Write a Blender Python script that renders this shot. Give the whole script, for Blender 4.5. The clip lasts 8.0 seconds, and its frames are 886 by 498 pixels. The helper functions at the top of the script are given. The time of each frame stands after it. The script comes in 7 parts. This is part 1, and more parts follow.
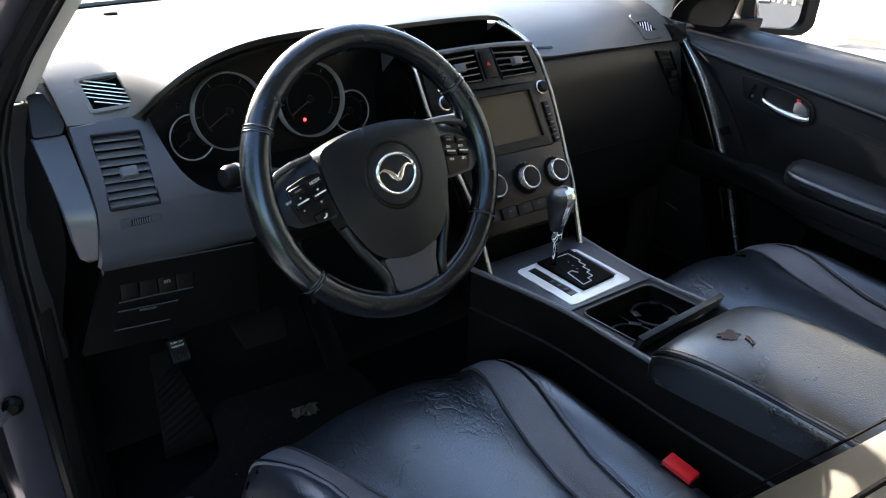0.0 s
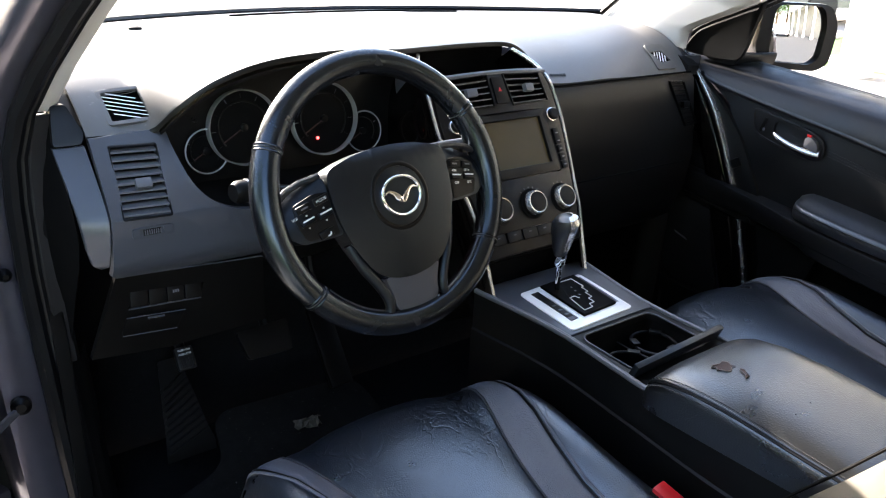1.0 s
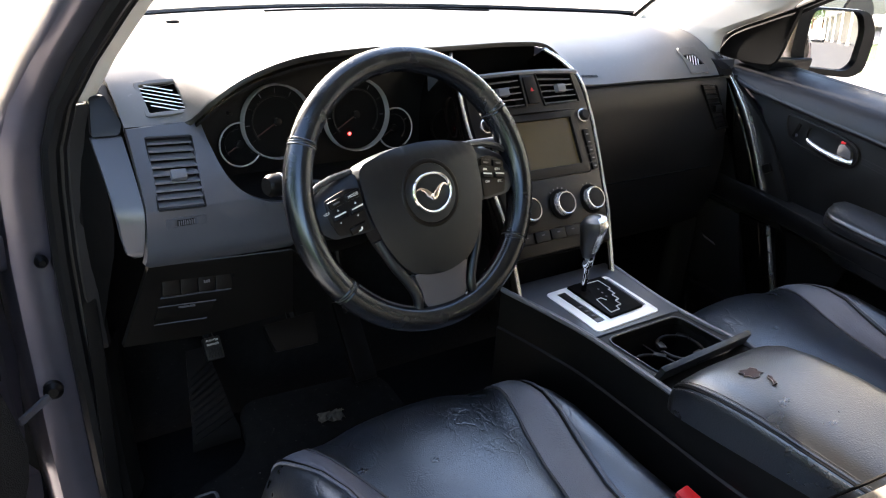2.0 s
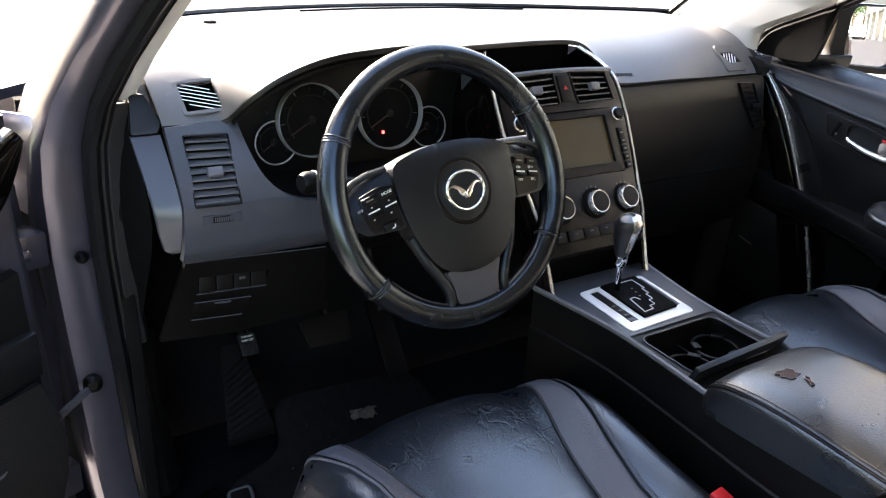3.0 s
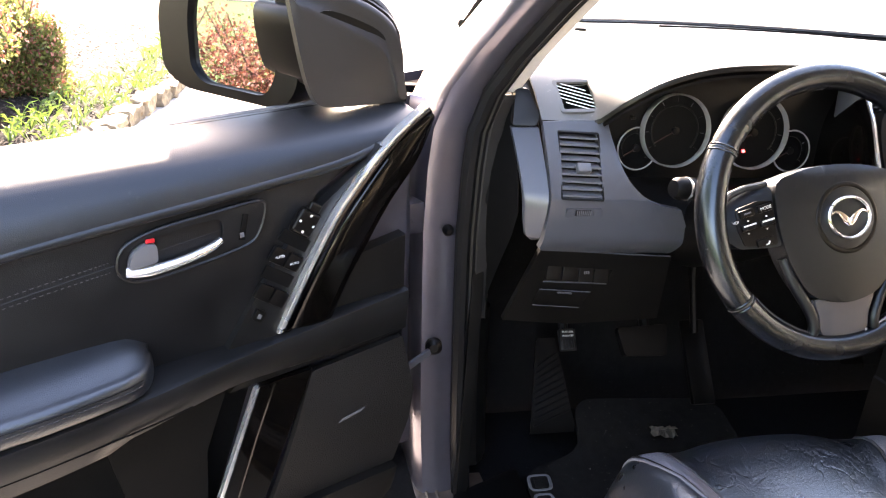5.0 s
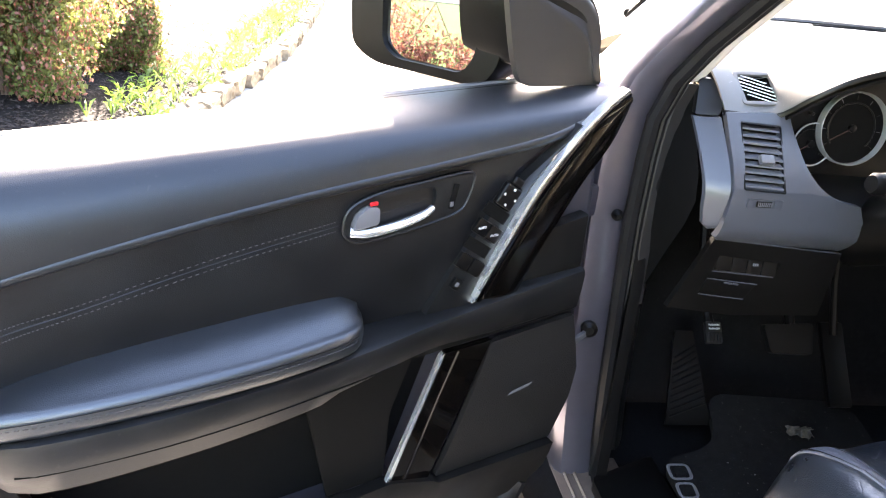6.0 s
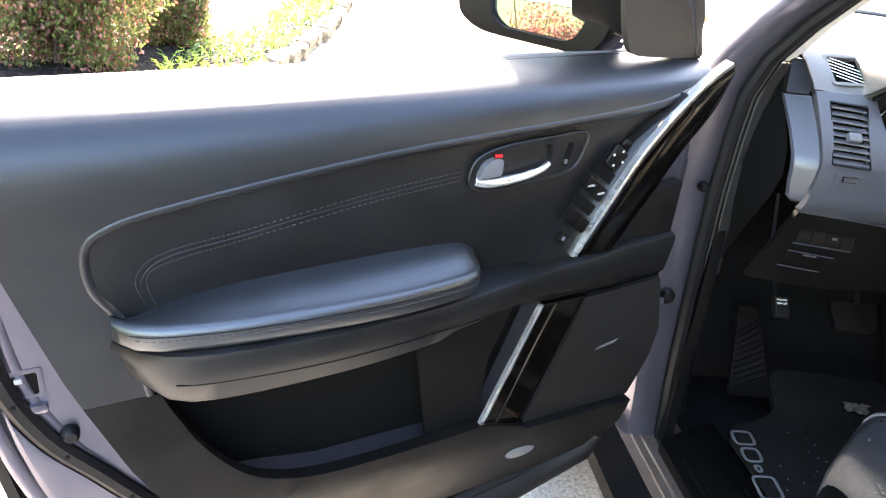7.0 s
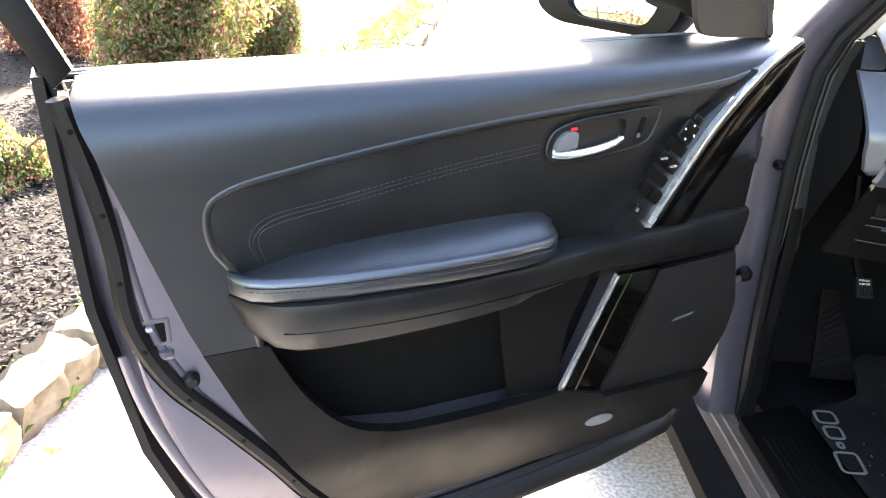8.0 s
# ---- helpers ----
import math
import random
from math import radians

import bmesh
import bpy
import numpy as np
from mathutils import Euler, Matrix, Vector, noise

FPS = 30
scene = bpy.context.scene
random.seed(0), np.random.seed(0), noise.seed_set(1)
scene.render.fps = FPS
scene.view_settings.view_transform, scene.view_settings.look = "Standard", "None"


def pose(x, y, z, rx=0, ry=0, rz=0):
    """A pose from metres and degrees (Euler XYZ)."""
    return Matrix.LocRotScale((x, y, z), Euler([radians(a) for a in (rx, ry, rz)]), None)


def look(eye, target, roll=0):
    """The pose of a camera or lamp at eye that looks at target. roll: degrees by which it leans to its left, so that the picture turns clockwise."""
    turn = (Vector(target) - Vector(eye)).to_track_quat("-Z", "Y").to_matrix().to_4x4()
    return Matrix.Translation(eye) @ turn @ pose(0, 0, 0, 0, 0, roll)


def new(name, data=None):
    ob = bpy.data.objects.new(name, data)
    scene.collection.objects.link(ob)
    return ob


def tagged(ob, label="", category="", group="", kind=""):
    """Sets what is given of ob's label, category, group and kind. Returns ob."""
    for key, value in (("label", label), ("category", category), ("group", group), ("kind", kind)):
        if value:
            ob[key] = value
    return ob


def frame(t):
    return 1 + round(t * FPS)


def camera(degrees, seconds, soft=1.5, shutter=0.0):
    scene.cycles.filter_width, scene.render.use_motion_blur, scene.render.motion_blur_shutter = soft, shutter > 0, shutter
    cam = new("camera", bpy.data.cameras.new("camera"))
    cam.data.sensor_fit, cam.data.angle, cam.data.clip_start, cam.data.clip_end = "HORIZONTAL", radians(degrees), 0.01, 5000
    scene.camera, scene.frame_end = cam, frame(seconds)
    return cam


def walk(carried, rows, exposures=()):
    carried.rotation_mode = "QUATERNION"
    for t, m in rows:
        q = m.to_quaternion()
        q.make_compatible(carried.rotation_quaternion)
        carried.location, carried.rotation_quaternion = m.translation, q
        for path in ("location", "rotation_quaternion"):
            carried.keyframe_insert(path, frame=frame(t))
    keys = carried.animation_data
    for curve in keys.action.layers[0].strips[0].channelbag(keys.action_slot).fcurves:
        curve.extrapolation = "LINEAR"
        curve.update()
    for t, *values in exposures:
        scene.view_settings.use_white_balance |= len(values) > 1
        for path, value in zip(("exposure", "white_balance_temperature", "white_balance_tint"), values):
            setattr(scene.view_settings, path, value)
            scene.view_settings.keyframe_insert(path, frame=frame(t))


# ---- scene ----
# Places are noted in a car frame: x to the passenger side, y to the bonnet, z up.
S, LOW = 1.06, 0.04


def W(p):
    """A place of the car frame in metres of the world."""
    return Vector((p[0] * S, p[1] * S, (p[2] - LOW) * S))


cam = camera(57.5, 8.0, soft=1.1)
PATH = [
    (0, (-0.926, -0.761, 1.33), (0.251, 0.672, 0.578), 0.1),
    (0.5, (-0.917, -0.782, 1.345), (0.28, 0.646, 0.619), 1.1),
    (1, (-0.922, -0.788, 1.344), (0.229, 0.683, 0.631), 1.9),
    (1.5, (-0.929, -0.787, 1.345), (0.196, 0.704, 0.63), 2.8),
    (3, (-0.934, -0.79, 1.342), (0.105, 0.759, 0.621), 2.2),
    (3.5, (-0.966, -0.792, 1.341), (0.019, 0.796, 0.628), 2.9),
    (4, (-0.997, -0.799, 1.338), (-0.097, 0.845, 0.642), 3.8),
    (4.5, (-1.023, -0.797, 1.327), (-0.328, 0.944, 0.631), 3.5),
    (5, (-1.067, -0.778, 1.316), (-0.606, 1.036, 0.611), 4.4),
    (5.2, (-1.113, -0.766, 1.309), (-0.71, 1.063, 0.606), 4.9),
    (6.5, (-1.325, -0.804, 1.267), (-0.997, 1.023, 0.523), 7.0),
    (7, (-1.384, -0.848, 1.246), (-1.08, 0.981, 0.498), 8.8),
    (7.5, (-1.386, -0.906, 1.235), (-1.197, 0.942, 0.493), 8.6),
    (8, (-1.382, -0.951, 1.217), (-1.293, 0.908, 0.484), 6.0),
]
EXPOSURES = [(0, 2.90, 6600, 12), (1.5, 3.30, 7100, 16), (4.0, 3.36, 7500, 19), (4.5, 3.86, 7900, 22), (5.0, 4.22, 8100, 24), (6.5, 4.58, 7500, 17), (8.0, 4.52, 7600, 16)]
walk(cam, [(t, look(W(eye), W(target), roll)) for t, eye, target, roll in PATH], EXPOSURES)

# ---- daylight ----
SUN_FROM = Vector((-0.06, 0.895, 0.45)).normalized()
world = bpy.data.worlds.new("sky")
scene.world = world
world.use_nodes = True
wt = world.node_tree
sky = wt.nodes.new("ShaderNodeTexSky")
sky.sky_type, sky.sun_disc = "NISHITA", False
sky.sun_elevation = math.asin(SUN_FROM.z)
sky.sun_rotation = math.atan2(SUN_FROM.x, SUN_FROM.y)
sky.air_density, sky.dust_density = 1.0, 1.6
wt.links.new(sky.outputs[0], wt.nodes["Background"].inputs[0])
wt.nodes["Background"].inputs[1].default_value = 0.15
sun = new("sun", bpy.data.lights.new("sun", "SUN"))
sun.data.energy, sun.data.angle, sun.data.color = 5.0, radians(0.6), (1.0, 0.95, 0.87)
sun.matrix_world = look(SUN_FROM * 20, (0, 0, 0))


# ---- materials ----
def mat(name, color, rough=0.5, metal=0.0, vary=0.15, scale=12.0, bump=0.0, grain=400.0, grain_kind="noise", coat=0.0, spec=0.5,
        dust=0.0, dust_color=(0.35, 0.33, 0.30), rough_vary=0.12, per_object=0.0, coat_rough=0.06, dust_scale=160):
    """A surface with colour variation at a broad scale, a fine grain in relief, uneven gloss and, if asked for, specks of dust."""
    m = bpy.data.materials.new(name)
    m.use_nodes = True
    nt = m.node_tree
    b = nt.nodes["Principled BSDF"]
    b.inputs["Metallic"].default_value = metal
    b.inputs["Specular IOR Level"].default_value = spec
    b.inputs["Coat Weight"].default_value = coat
    b.inputs["Coat Roughness"].default_value = coat_rough
    tc = nt.nodes.new("ShaderNodeTexCoord")
    n1 = nt.nodes.new("ShaderNodeTexNoise")
    n1.inputs["Scale"].default_value, n1.inputs["Detail"].default_value = scale, 6
    nt.links.new(tc.outputs["Object"], n1.inputs["Vector"])
    ramp = nt.nodes.new("ShaderNodeValToRGB")
    ramp.color_ramp.elements[0].position, ramp.color_ramp.elements[1].position = 0.3, 0.7
    ramp.color_ramp.elements[0].color = (*[c * (1 - vary) for c in color], 1)
    ramp.color_ramp.elements[1].color = (*[min(1, c * (1 + vary)) for c in color], 1)
    nt.links.new(n1.outputs["Fac"], ramp.inputs["Fac"])
    col = ramp.outputs["Color"]
    if per_object:
        info = nt.nodes.new("ShaderNodeObjectInfo")
        hsv = nt.nodes.new("ShaderNodeHueSaturation")
        rng = nt.nodes.new("ShaderNodeMapRange")
        rng.inputs[3].default_value, rng.inputs[4].default_value = 1 - per_object, 1 + per_object
        nt.links.new(info.outputs["Random"], rng.inputs[0])
        nt.links.new(rng.outputs[0], hsv.inputs["Value"])
        nt.links.new(col, hsv.inputs["Color"])
        col = hsv.outputs["Color"]
    if dust:
        n3 = nt.nodes.new("ShaderNodeTexNoise")
        n3.inputs["Scale"].default_value, n3.inputs["Detail"].default_value = dust_scale, 3
        nt.links.new(tc.outputs["Object"], n3.inputs["Vector"])
        r3 = nt.nodes.new("ShaderNodeValToRGB")
        r3.color_ramp.elements[0].position, r3.color_ramp.elements[1].position = 0.66, 0.74
        r3.color_ramp.elements[1].color = (dust, dust, dust, 1)
        nt.links.new(n3.outputs["Fac"], r3.inputs["Fac"])
        mix = nt.nodes.new("ShaderNodeMix")
        mix.data_type = "RGBA"
        nt.links.new(r3.outputs["Color"], mix.inputs[0])
        nt.links.new(col, mix.inputs[6])
        mix.inputs[7].default_value = (*dust_color, 1)
        col = mix.outputs[2]
    nt.links.new(col, b.inputs["Base Color"])
    rr = nt.nodes.new("ShaderNodeMapRange")
    rr.inputs[1].default_value, rr.inputs[2].default_value = 0.3, 0.7
    rr.inputs[3].default_value, rr.inputs[4].default_value = max(0.02, rough - rough_vary * rough), min(1, rough + rough_vary * rough)
    nt.links.new(n1.outputs["Fac"], rr.inputs[0])
    nt.links.new(rr.outputs[0], b.inputs["Roughness"])
    if bump:
        if grain_kind == "noise":
            g = nt.nodes.new("ShaderNodeTexNoise")
            g.inputs["Detail"].default_value = 3
            out = g.outputs["Fac"]
        else:
            g = nt.nodes.new("ShaderNodeTexVoronoi")
            g.feature = "DISTANCE_TO_EDGE" if grain_kind == "cells" else "F1"
            out = g.outputs["Distance"]
        g.inputs["Scale"].default_value = grain
        nt.links.new(tc.outputs["Object"], g.inputs["Vector"])
        bp = nt.nodes.new("ShaderNodeBump")
        bp.inputs["Strength"].default_value, bp.inputs["Distance"].default_value = bump, 0.001
        nt.links.new(out, bp.inputs["Height"])
        nt.links.new(bp.outputs[0], b.inputs["Normal"])
        nt.links.new(bp.outputs[0], b.inputs["Coat Normal"])
    return m


def crease(m, scale, strength, distance=0.004, stretch=(1, 1, 1)):
    """Adds worn wrinkles to a leather: thin wandering lines in relief that come and go."""
    nt = m.node_tree
    b = nt.nodes["Principled BSDF"]
    tc = nt.nodes.new("ShaderNodeTexCoord")
    mp = nt.nodes.new("ShaderNodeMapping")
    mp.inputs["Scale"].default_value = stretch
    nt.links.new(tc.outputs["Object"], mp.inputs["Vector"])

    def noise_at(sc, detail):
        t = nt.nodes.new("ShaderNodeTexNoise")
        t.inputs["Scale"].default_value, t.inputs["Detail"].default_value, t.inputs["Distortion"].default_value = sc, detail, 0.6
        nt.links.new(mp.outputs[0], t.inputs["Vector"])
        return t.outputs["Fac"]

    def math_node(op, one, two):
        t = nt.nodes.new("ShaderNodeMath")
        t.operation = op
        for k, x in enumerate((one, two)):
            if isinstance(x, float):
                t.inputs[k].default_value = x
            else:
                nt.links.new(x, t.inputs[k])
        return t.outputs[0]

    def ramp(x, a0, a1, b0, b1):
        t = nt.nodes.new("ShaderNodeMapRange")
        t.inputs[1].default_value, t.inputs[2].default_value, t.inputs[3].default_value, t.inputs[4].default_value = a0, a1, b0, b1
        nt.links.new(x, t.inputs[0])
        return t.outputs[0]

    line = ramp(math_node("ABSOLUTE", math_node("SUBTRACT", noise_at(scale, 3.0), 0.5), 0.0), 0.0, 0.022, 1.0, 0.0)
    fine = ramp(math_node("ABSOLUTE", math_node("SUBTRACT", noise_at(scale * 2.7, 2.0), 0.5), 0.0), 0.0, 0.03, 0.45, 0.0)
    where = ramp(noise_at(scale * 0.45, 1.0), 0.42, 0.62, 0.0, 1.0)
    dips = math_node("MULTIPLY", math_node("ADD", line, fine), where)
    swell = math_node("SUBTRACT", ramp(noise_at(scale * 0.5, 1.0), 0.3, 0.7, 0.0, 1.2), dips)
    bp = nt.nodes.new("ShaderNodeBump")
    bp.inputs["Strength"].default_value, bp.inputs["Distance"].default_value = strength, distance
    nt.links.new(swell, bp.inputs["Height"])
    old = b.inputs["Normal"].links
    if old:
        nt.links.new(old[0].from_socket, bp.inputs["Normal"])
    nt.links.new(bp.outputs[0], b.inputs["Normal"])
    nt.links.new(bp.outputs[0], b.inputs["Coat Normal"])
    return m


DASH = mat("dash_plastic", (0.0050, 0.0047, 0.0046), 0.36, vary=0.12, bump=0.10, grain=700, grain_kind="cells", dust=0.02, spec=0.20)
TRIMGREY = mat("grey_pillar_plastic", (0.014, 0.0130, 0.0130), 0.45, vary=0.10, bump=0.08, grain=800, spec=0.3)
# Pale copy of the dash plastic, with the sun's light in its colour.
SUNLIT_PLASTIC = mat("sunlit_grey_plastic", (0.085, 0.082, 0.08), 0.42, vary=0.1, bump=0.08, grain=900, dust=0.2, spec=0.5)
# On the driver's fascia this paler grey holds the open door's light.
FASCIA = mat("fascia_plastic", (0.042, 0.046, 0.057), 0.33, vary=0.06, bump=0.05, grain=900)
PADBLACK = mat("charcoal_pad_plastic", (0.0040, 0.0040, 0.0048), 0.36, vary=0.10, bump=0.12, grain=520, grain_kind="cells", spec=0.42, rough_vary=0.18)
BLACK = mat("black_plastic", (0.0024, 0.0023, 0.0024), 0.40, vary=0.15, bump=0.05, grain=700, spec=0.15)
KNEE = mat("knee_panel_plastic", (0.0028, 0.0025, 0.0024), 0.45, vary=0.15, bump=0.08, grain=700, spec=0.15)
# Near-black for dark parts; in wells, pockets and recesses it paints their shade.
DEEP = mat("black_cavity_shade_plastic", (0.0025, 0.0024, 0.0024), 0.8, vary=0.1, spec=0.08)
SLAT = mat("vent_slat_plastic", (0.085, 0.087, 0.098), 0.35, vary=0.06)
GLOSS = mat("piano_black_trim", (0.0020, 0.0016, 0.0014), 0.07, vary=0.3, scale=30, rough_vary=0.3, spec=0.22)
GATE = mat("black_gate_plate", (0.0018, 0.0017, 0.0016), 0.45, vary=0.2, scale=30, spec=0.03)
SILVER = mat("satin_silver_trim", (0.70, 0.70, 0.71), 0.25, metal=0.85, vary=0.05)
DARKCHROME = mat("dark_satin_chrome", (0.055, 0.055, 0.064), 0.16, metal=1.0, vary=0.06)
CHROME = mat("chrome", (0.85, 0.85, 0.87), 0.08, metal=1.0, vary=0.04)
ALU = mat("silver_painted_plastic", (0.84, 0.84, 0.85), 0.32, metal=0.25, vary=0.04)
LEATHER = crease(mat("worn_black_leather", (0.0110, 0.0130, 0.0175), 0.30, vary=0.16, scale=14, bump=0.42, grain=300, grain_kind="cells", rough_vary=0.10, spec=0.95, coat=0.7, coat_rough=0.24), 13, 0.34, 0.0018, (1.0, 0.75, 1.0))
ARM = crease(mat("pebbled_black_leather", (0.0062, 0.0064, 0.0070), 0.32, vary=0.15, scale=11, bump=0.40, grain=240, grain_kind="cells", rough_vary=0.22, spec=0.8, coat=0.25, coat_rough=0.28), 16, 0.16, 0.0010)
UPPER = mat("upper_pad_leatherette", (0.0062, 0.0064, 0.0072), 0.38, vary=0.15, scale=14, bump=0.16, grain=480, grain_kind="cells", rough_vary=0.12, spec=0.50, dust=0.02)
SAIL = mat("mirror_sail_plastic", (0.0105, 0.0095, 0.0095), 0.5, vary=0.12, bump=0.10, grain=800, spec=0.4)
# Black leather painted tan: the sun on the backrests is in the colour.
SUNLIT_LEATHER = mat("sunlit_tan_leather", (0.052, 0.043, 0.028), 0.5, vary=0.15, scale=9, bump=0.12, grain=400, grain_kind="cells")
RIM = mat("polished_rim_leather", (0.0040, 0.0042, 0.0052), 0.24, vary=0.25, scale=28, bump=0.07, grain=520, grain_kind="cells", rough_vary=0.2, spec=0.62)
SOFT = mat("soft_black_leather", (0.0085, 0.0090, 0.0108), 0.36, vary=0.22, scale=14, bump=0.26, grain=420, grain_kind="cells", rough_vary=0.08, spec=0.95)
PERF = mat("perforated_grey_leather", (0.098, 0.100, 0.118), 0.44, vary=0.1, bump=0.6, grain=420, grain_kind="dots")
PANEL = mat("door_trim_plastic", (0.0058, 0.0057, 0.0061), 0.38, vary=0.20, scale=14, bump=0.16, grain=480, grain_kind="cells", rough_vary=0.24, spec=0.30, dust=0.02)
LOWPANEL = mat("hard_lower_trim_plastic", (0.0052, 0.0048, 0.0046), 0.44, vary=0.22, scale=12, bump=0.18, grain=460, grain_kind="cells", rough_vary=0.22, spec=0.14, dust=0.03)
INSERT = mat("door_insert_leatherette", (0.0046, 0.0045, 0.0050), 0.40, vary=0.20, bump=0.22, grain=420, grain_kind="cells", spec=0.30, rough_vary=0.22)
GRILLE = mat("speaker_grille_plastic", (0.0060, 0.0058, 0.0060), 0.5, vary=0.08, bump=0.7, grain=620, grain_kind="dots", spec=0.18)
RUBBER = mat("rubber_seal", (0.0050, 0.0050, 0.0055), 0.46, vary=0.2, bump=0.04, grain=300, spec=0.2)
PAINT = mat("purple_grey_metallic_paint", (0.124, 0.117, 0.143), 0.29, metal=0.78, vary=0.04, scale=40, coat=0.4, rough_vary=0.05)
# Tan base paints the ground's reflection on the sill; the specks are dust.
SILL_REFLECT_DUST = mat("dusty_sill_paint_with_reflection", (0.085, 0.062, 0.048), 0.55, vary=0.3, scale=30, bump=0.1, grain=300, dust=0.3, dust_color=(0.20, 0.16, 0.13))
CARPET = mat("black_carpet", (0.006, 0.006, 0.0065), 0.95, vary=0.4, scale=60, bump=1.0, grain=900, dust=0.05, spec=0.05)
MATCLOTH = mat("floor_mat_carpet", (0.009, 0.0085, 0.0085), 0.95, vary=0.3, scale=50, bump=1.0, grain=1100, dust=0.10, spec=0.05)
LINER = mat("beige_headliner", (0.62, 0.56, 0.46), 0.9, vary=0.05, bump=0.3, grain=700)
PILLAR = mat("grey_pillar_trim", (0.50, 0.49, 0.48), 0.55, vary=0.05, bump=0.2, grain=600)
NEEDLE = mat("dark_red_needle", (0.03, 0.006, 0.005), 0.5, vary=0.05)
RING = mat("gauge_ring_silver", (0.30, 0.30, 0.30), 0.33, metal=0.25, vary=0.04)
RED = mat("red_plastic", (0.55, 0.015, 0.02), 0.35, vary=0.08)
LETTER = mat("white_print", (0.62, 0.62, 0.62), 0.5, vary=0.05)
THREAD = mat("grey_thread", (0.030, 0.030, 0.033), 0.7, vary=0.2)
# Brown-gold base paints the cabin's tan reflection on the dark screen.
SCREEN = mat("display_with_tan_reflection", (0.060, 0.043, 0.017), 0.24, vary=0.05, spec=0.15)
# Bluish specular tint puts the sky's reflected blue into these surfaces.
for worn, tint in ((RIM, 0.70), (LEATHER, 0.70), (ARM, 0.80), (PADBLACK, 0.70), (SOFT, 0.84), (UPPER, 0.84), (PANEL, 0.88), (LOWPANEL, 0.90), (INSERT, 0.88)):
    worn.node_tree.nodes["Principled BSDF"].inputs["Specular Tint"].default_value = (tint, 0.5 + tint / 2, 1.0, 1)
TYRE = mat("tyre_rubber", (0.02, 0.02, 0.02), 0.75, vary=0.2, bump=0.4, grain=90)
CONCRETE = mat("pale_concrete", (0.29, 0.275, 0.255), 0.9, vary=0.42, scale=95, bump=0.9, grain=160, grain_kind="cells", spec=0.15, dust=0.75, dust_color=(0.10, 0.095, 0.09), dust_scale=70)
STONE = mat("tan_limestone", (0.175, 0.145, 0.105), 0.95, vary=0.5, scale=14, bump=1.6, grain=45, per_object=0.25, spec=0.05, dust=0.7, dust_color=(0.075, 0.045, 0.022), dust_scale=18)
MULCH = mat("dark_mulch", (0.008, 0.007, 0.0065), 0.95, vary=0.6, scale=60, bump=0.6, grain=160, spec=0.05)
CHIP = mat("mulch_chips", (0.030, 0.024, 0.021), 0.9, vary=0.8, scale=25, spec=0.1)
LAWN = mat("lawn_grass", (0.05, 0.11, 0.02), 0.9, vary=0.35, scale=3, bump=1.0, grain=90)
ASPHALT = mat("road_asphalt", (0.11, 0.11, 0.11), 0.9, vary=0.2, scale=6, bump=0.6, grain=120)
BARK = mat("bark", (0.10, 0.065, 0.045), 0.9, vary=0.4, scale=40, bump=1.0, grain=120)
STUCCO = mat("cream_render", (0.72, 0.66, 0.55), 0.9, vary=0.06, scale=3, bump=0.5, grain=90)
WHITE = mat("white_painted_post", (0.80, 0.78, 0.74), 0.6, vary=0.05)


def leaf_mat(name, color, per_leaf=0.45):
    m = mat(name, color, 0.55, vary=0.25, scale=5)
    nt = m.node_tree
    b = nt.nodes["Principled BSDF"]
    geo = nt.nodes.new("ShaderNodeNewGeometry")
    hsv = nt.nodes.new("ShaderNodeHueSaturation")
    r = nt.nodes.new("ShaderNodeMapRange")
    r.inputs[3].default_value, r.inputs[4].default_value = 1 - per_leaf, 1 + per_leaf
    nt.links.new(geo.outputs["Random Per Island"], r.inputs[0])
    nt.links.new(r.outputs[0], hsv.inputs["Value"])
    old = b.inputs["Base Color"].links[0].from_socket
    nt.links.new(old, hsv.inputs["Color"])
    nt.links.new(hsv.outputs[0], b.inputs["Base Color"])
    tr = nt.nodes.new("ShaderNodeBsdfTranslucent")
    nt.links.new(hsv.outputs[0], tr.inputs[0])
    mx = nt.nodes.new("ShaderNodeMixShader")
    mx.inputs[0].default_value = 0.5
    nt.links.new(b.outputs[0], mx.inputs[1])
    nt.links.new(tr.outputs[0], mx.inputs[2])
    nt.links.new(mx.outputs[0], nt.nodes["Material Output"].inputs[0])
    return m


LEAF_GREEN = leaf_mat("green_leaves", (0.110, 0.130, 0.036))
LEAF_RED = leaf_mat("red_barberry_leaves", (0.20, 0.065, 0.045))
LEAF_PINK = leaf_mat("pink_barberry_tips", (0.27, 0.13, 0.10))
LEAF_WEED = leaf_mat("bright_weed_leaves", (0.09, 0.15, 0.025))
LEAF_TREE = leaf_mat("tree_leaves", (0.06, 0.12, 0.025))


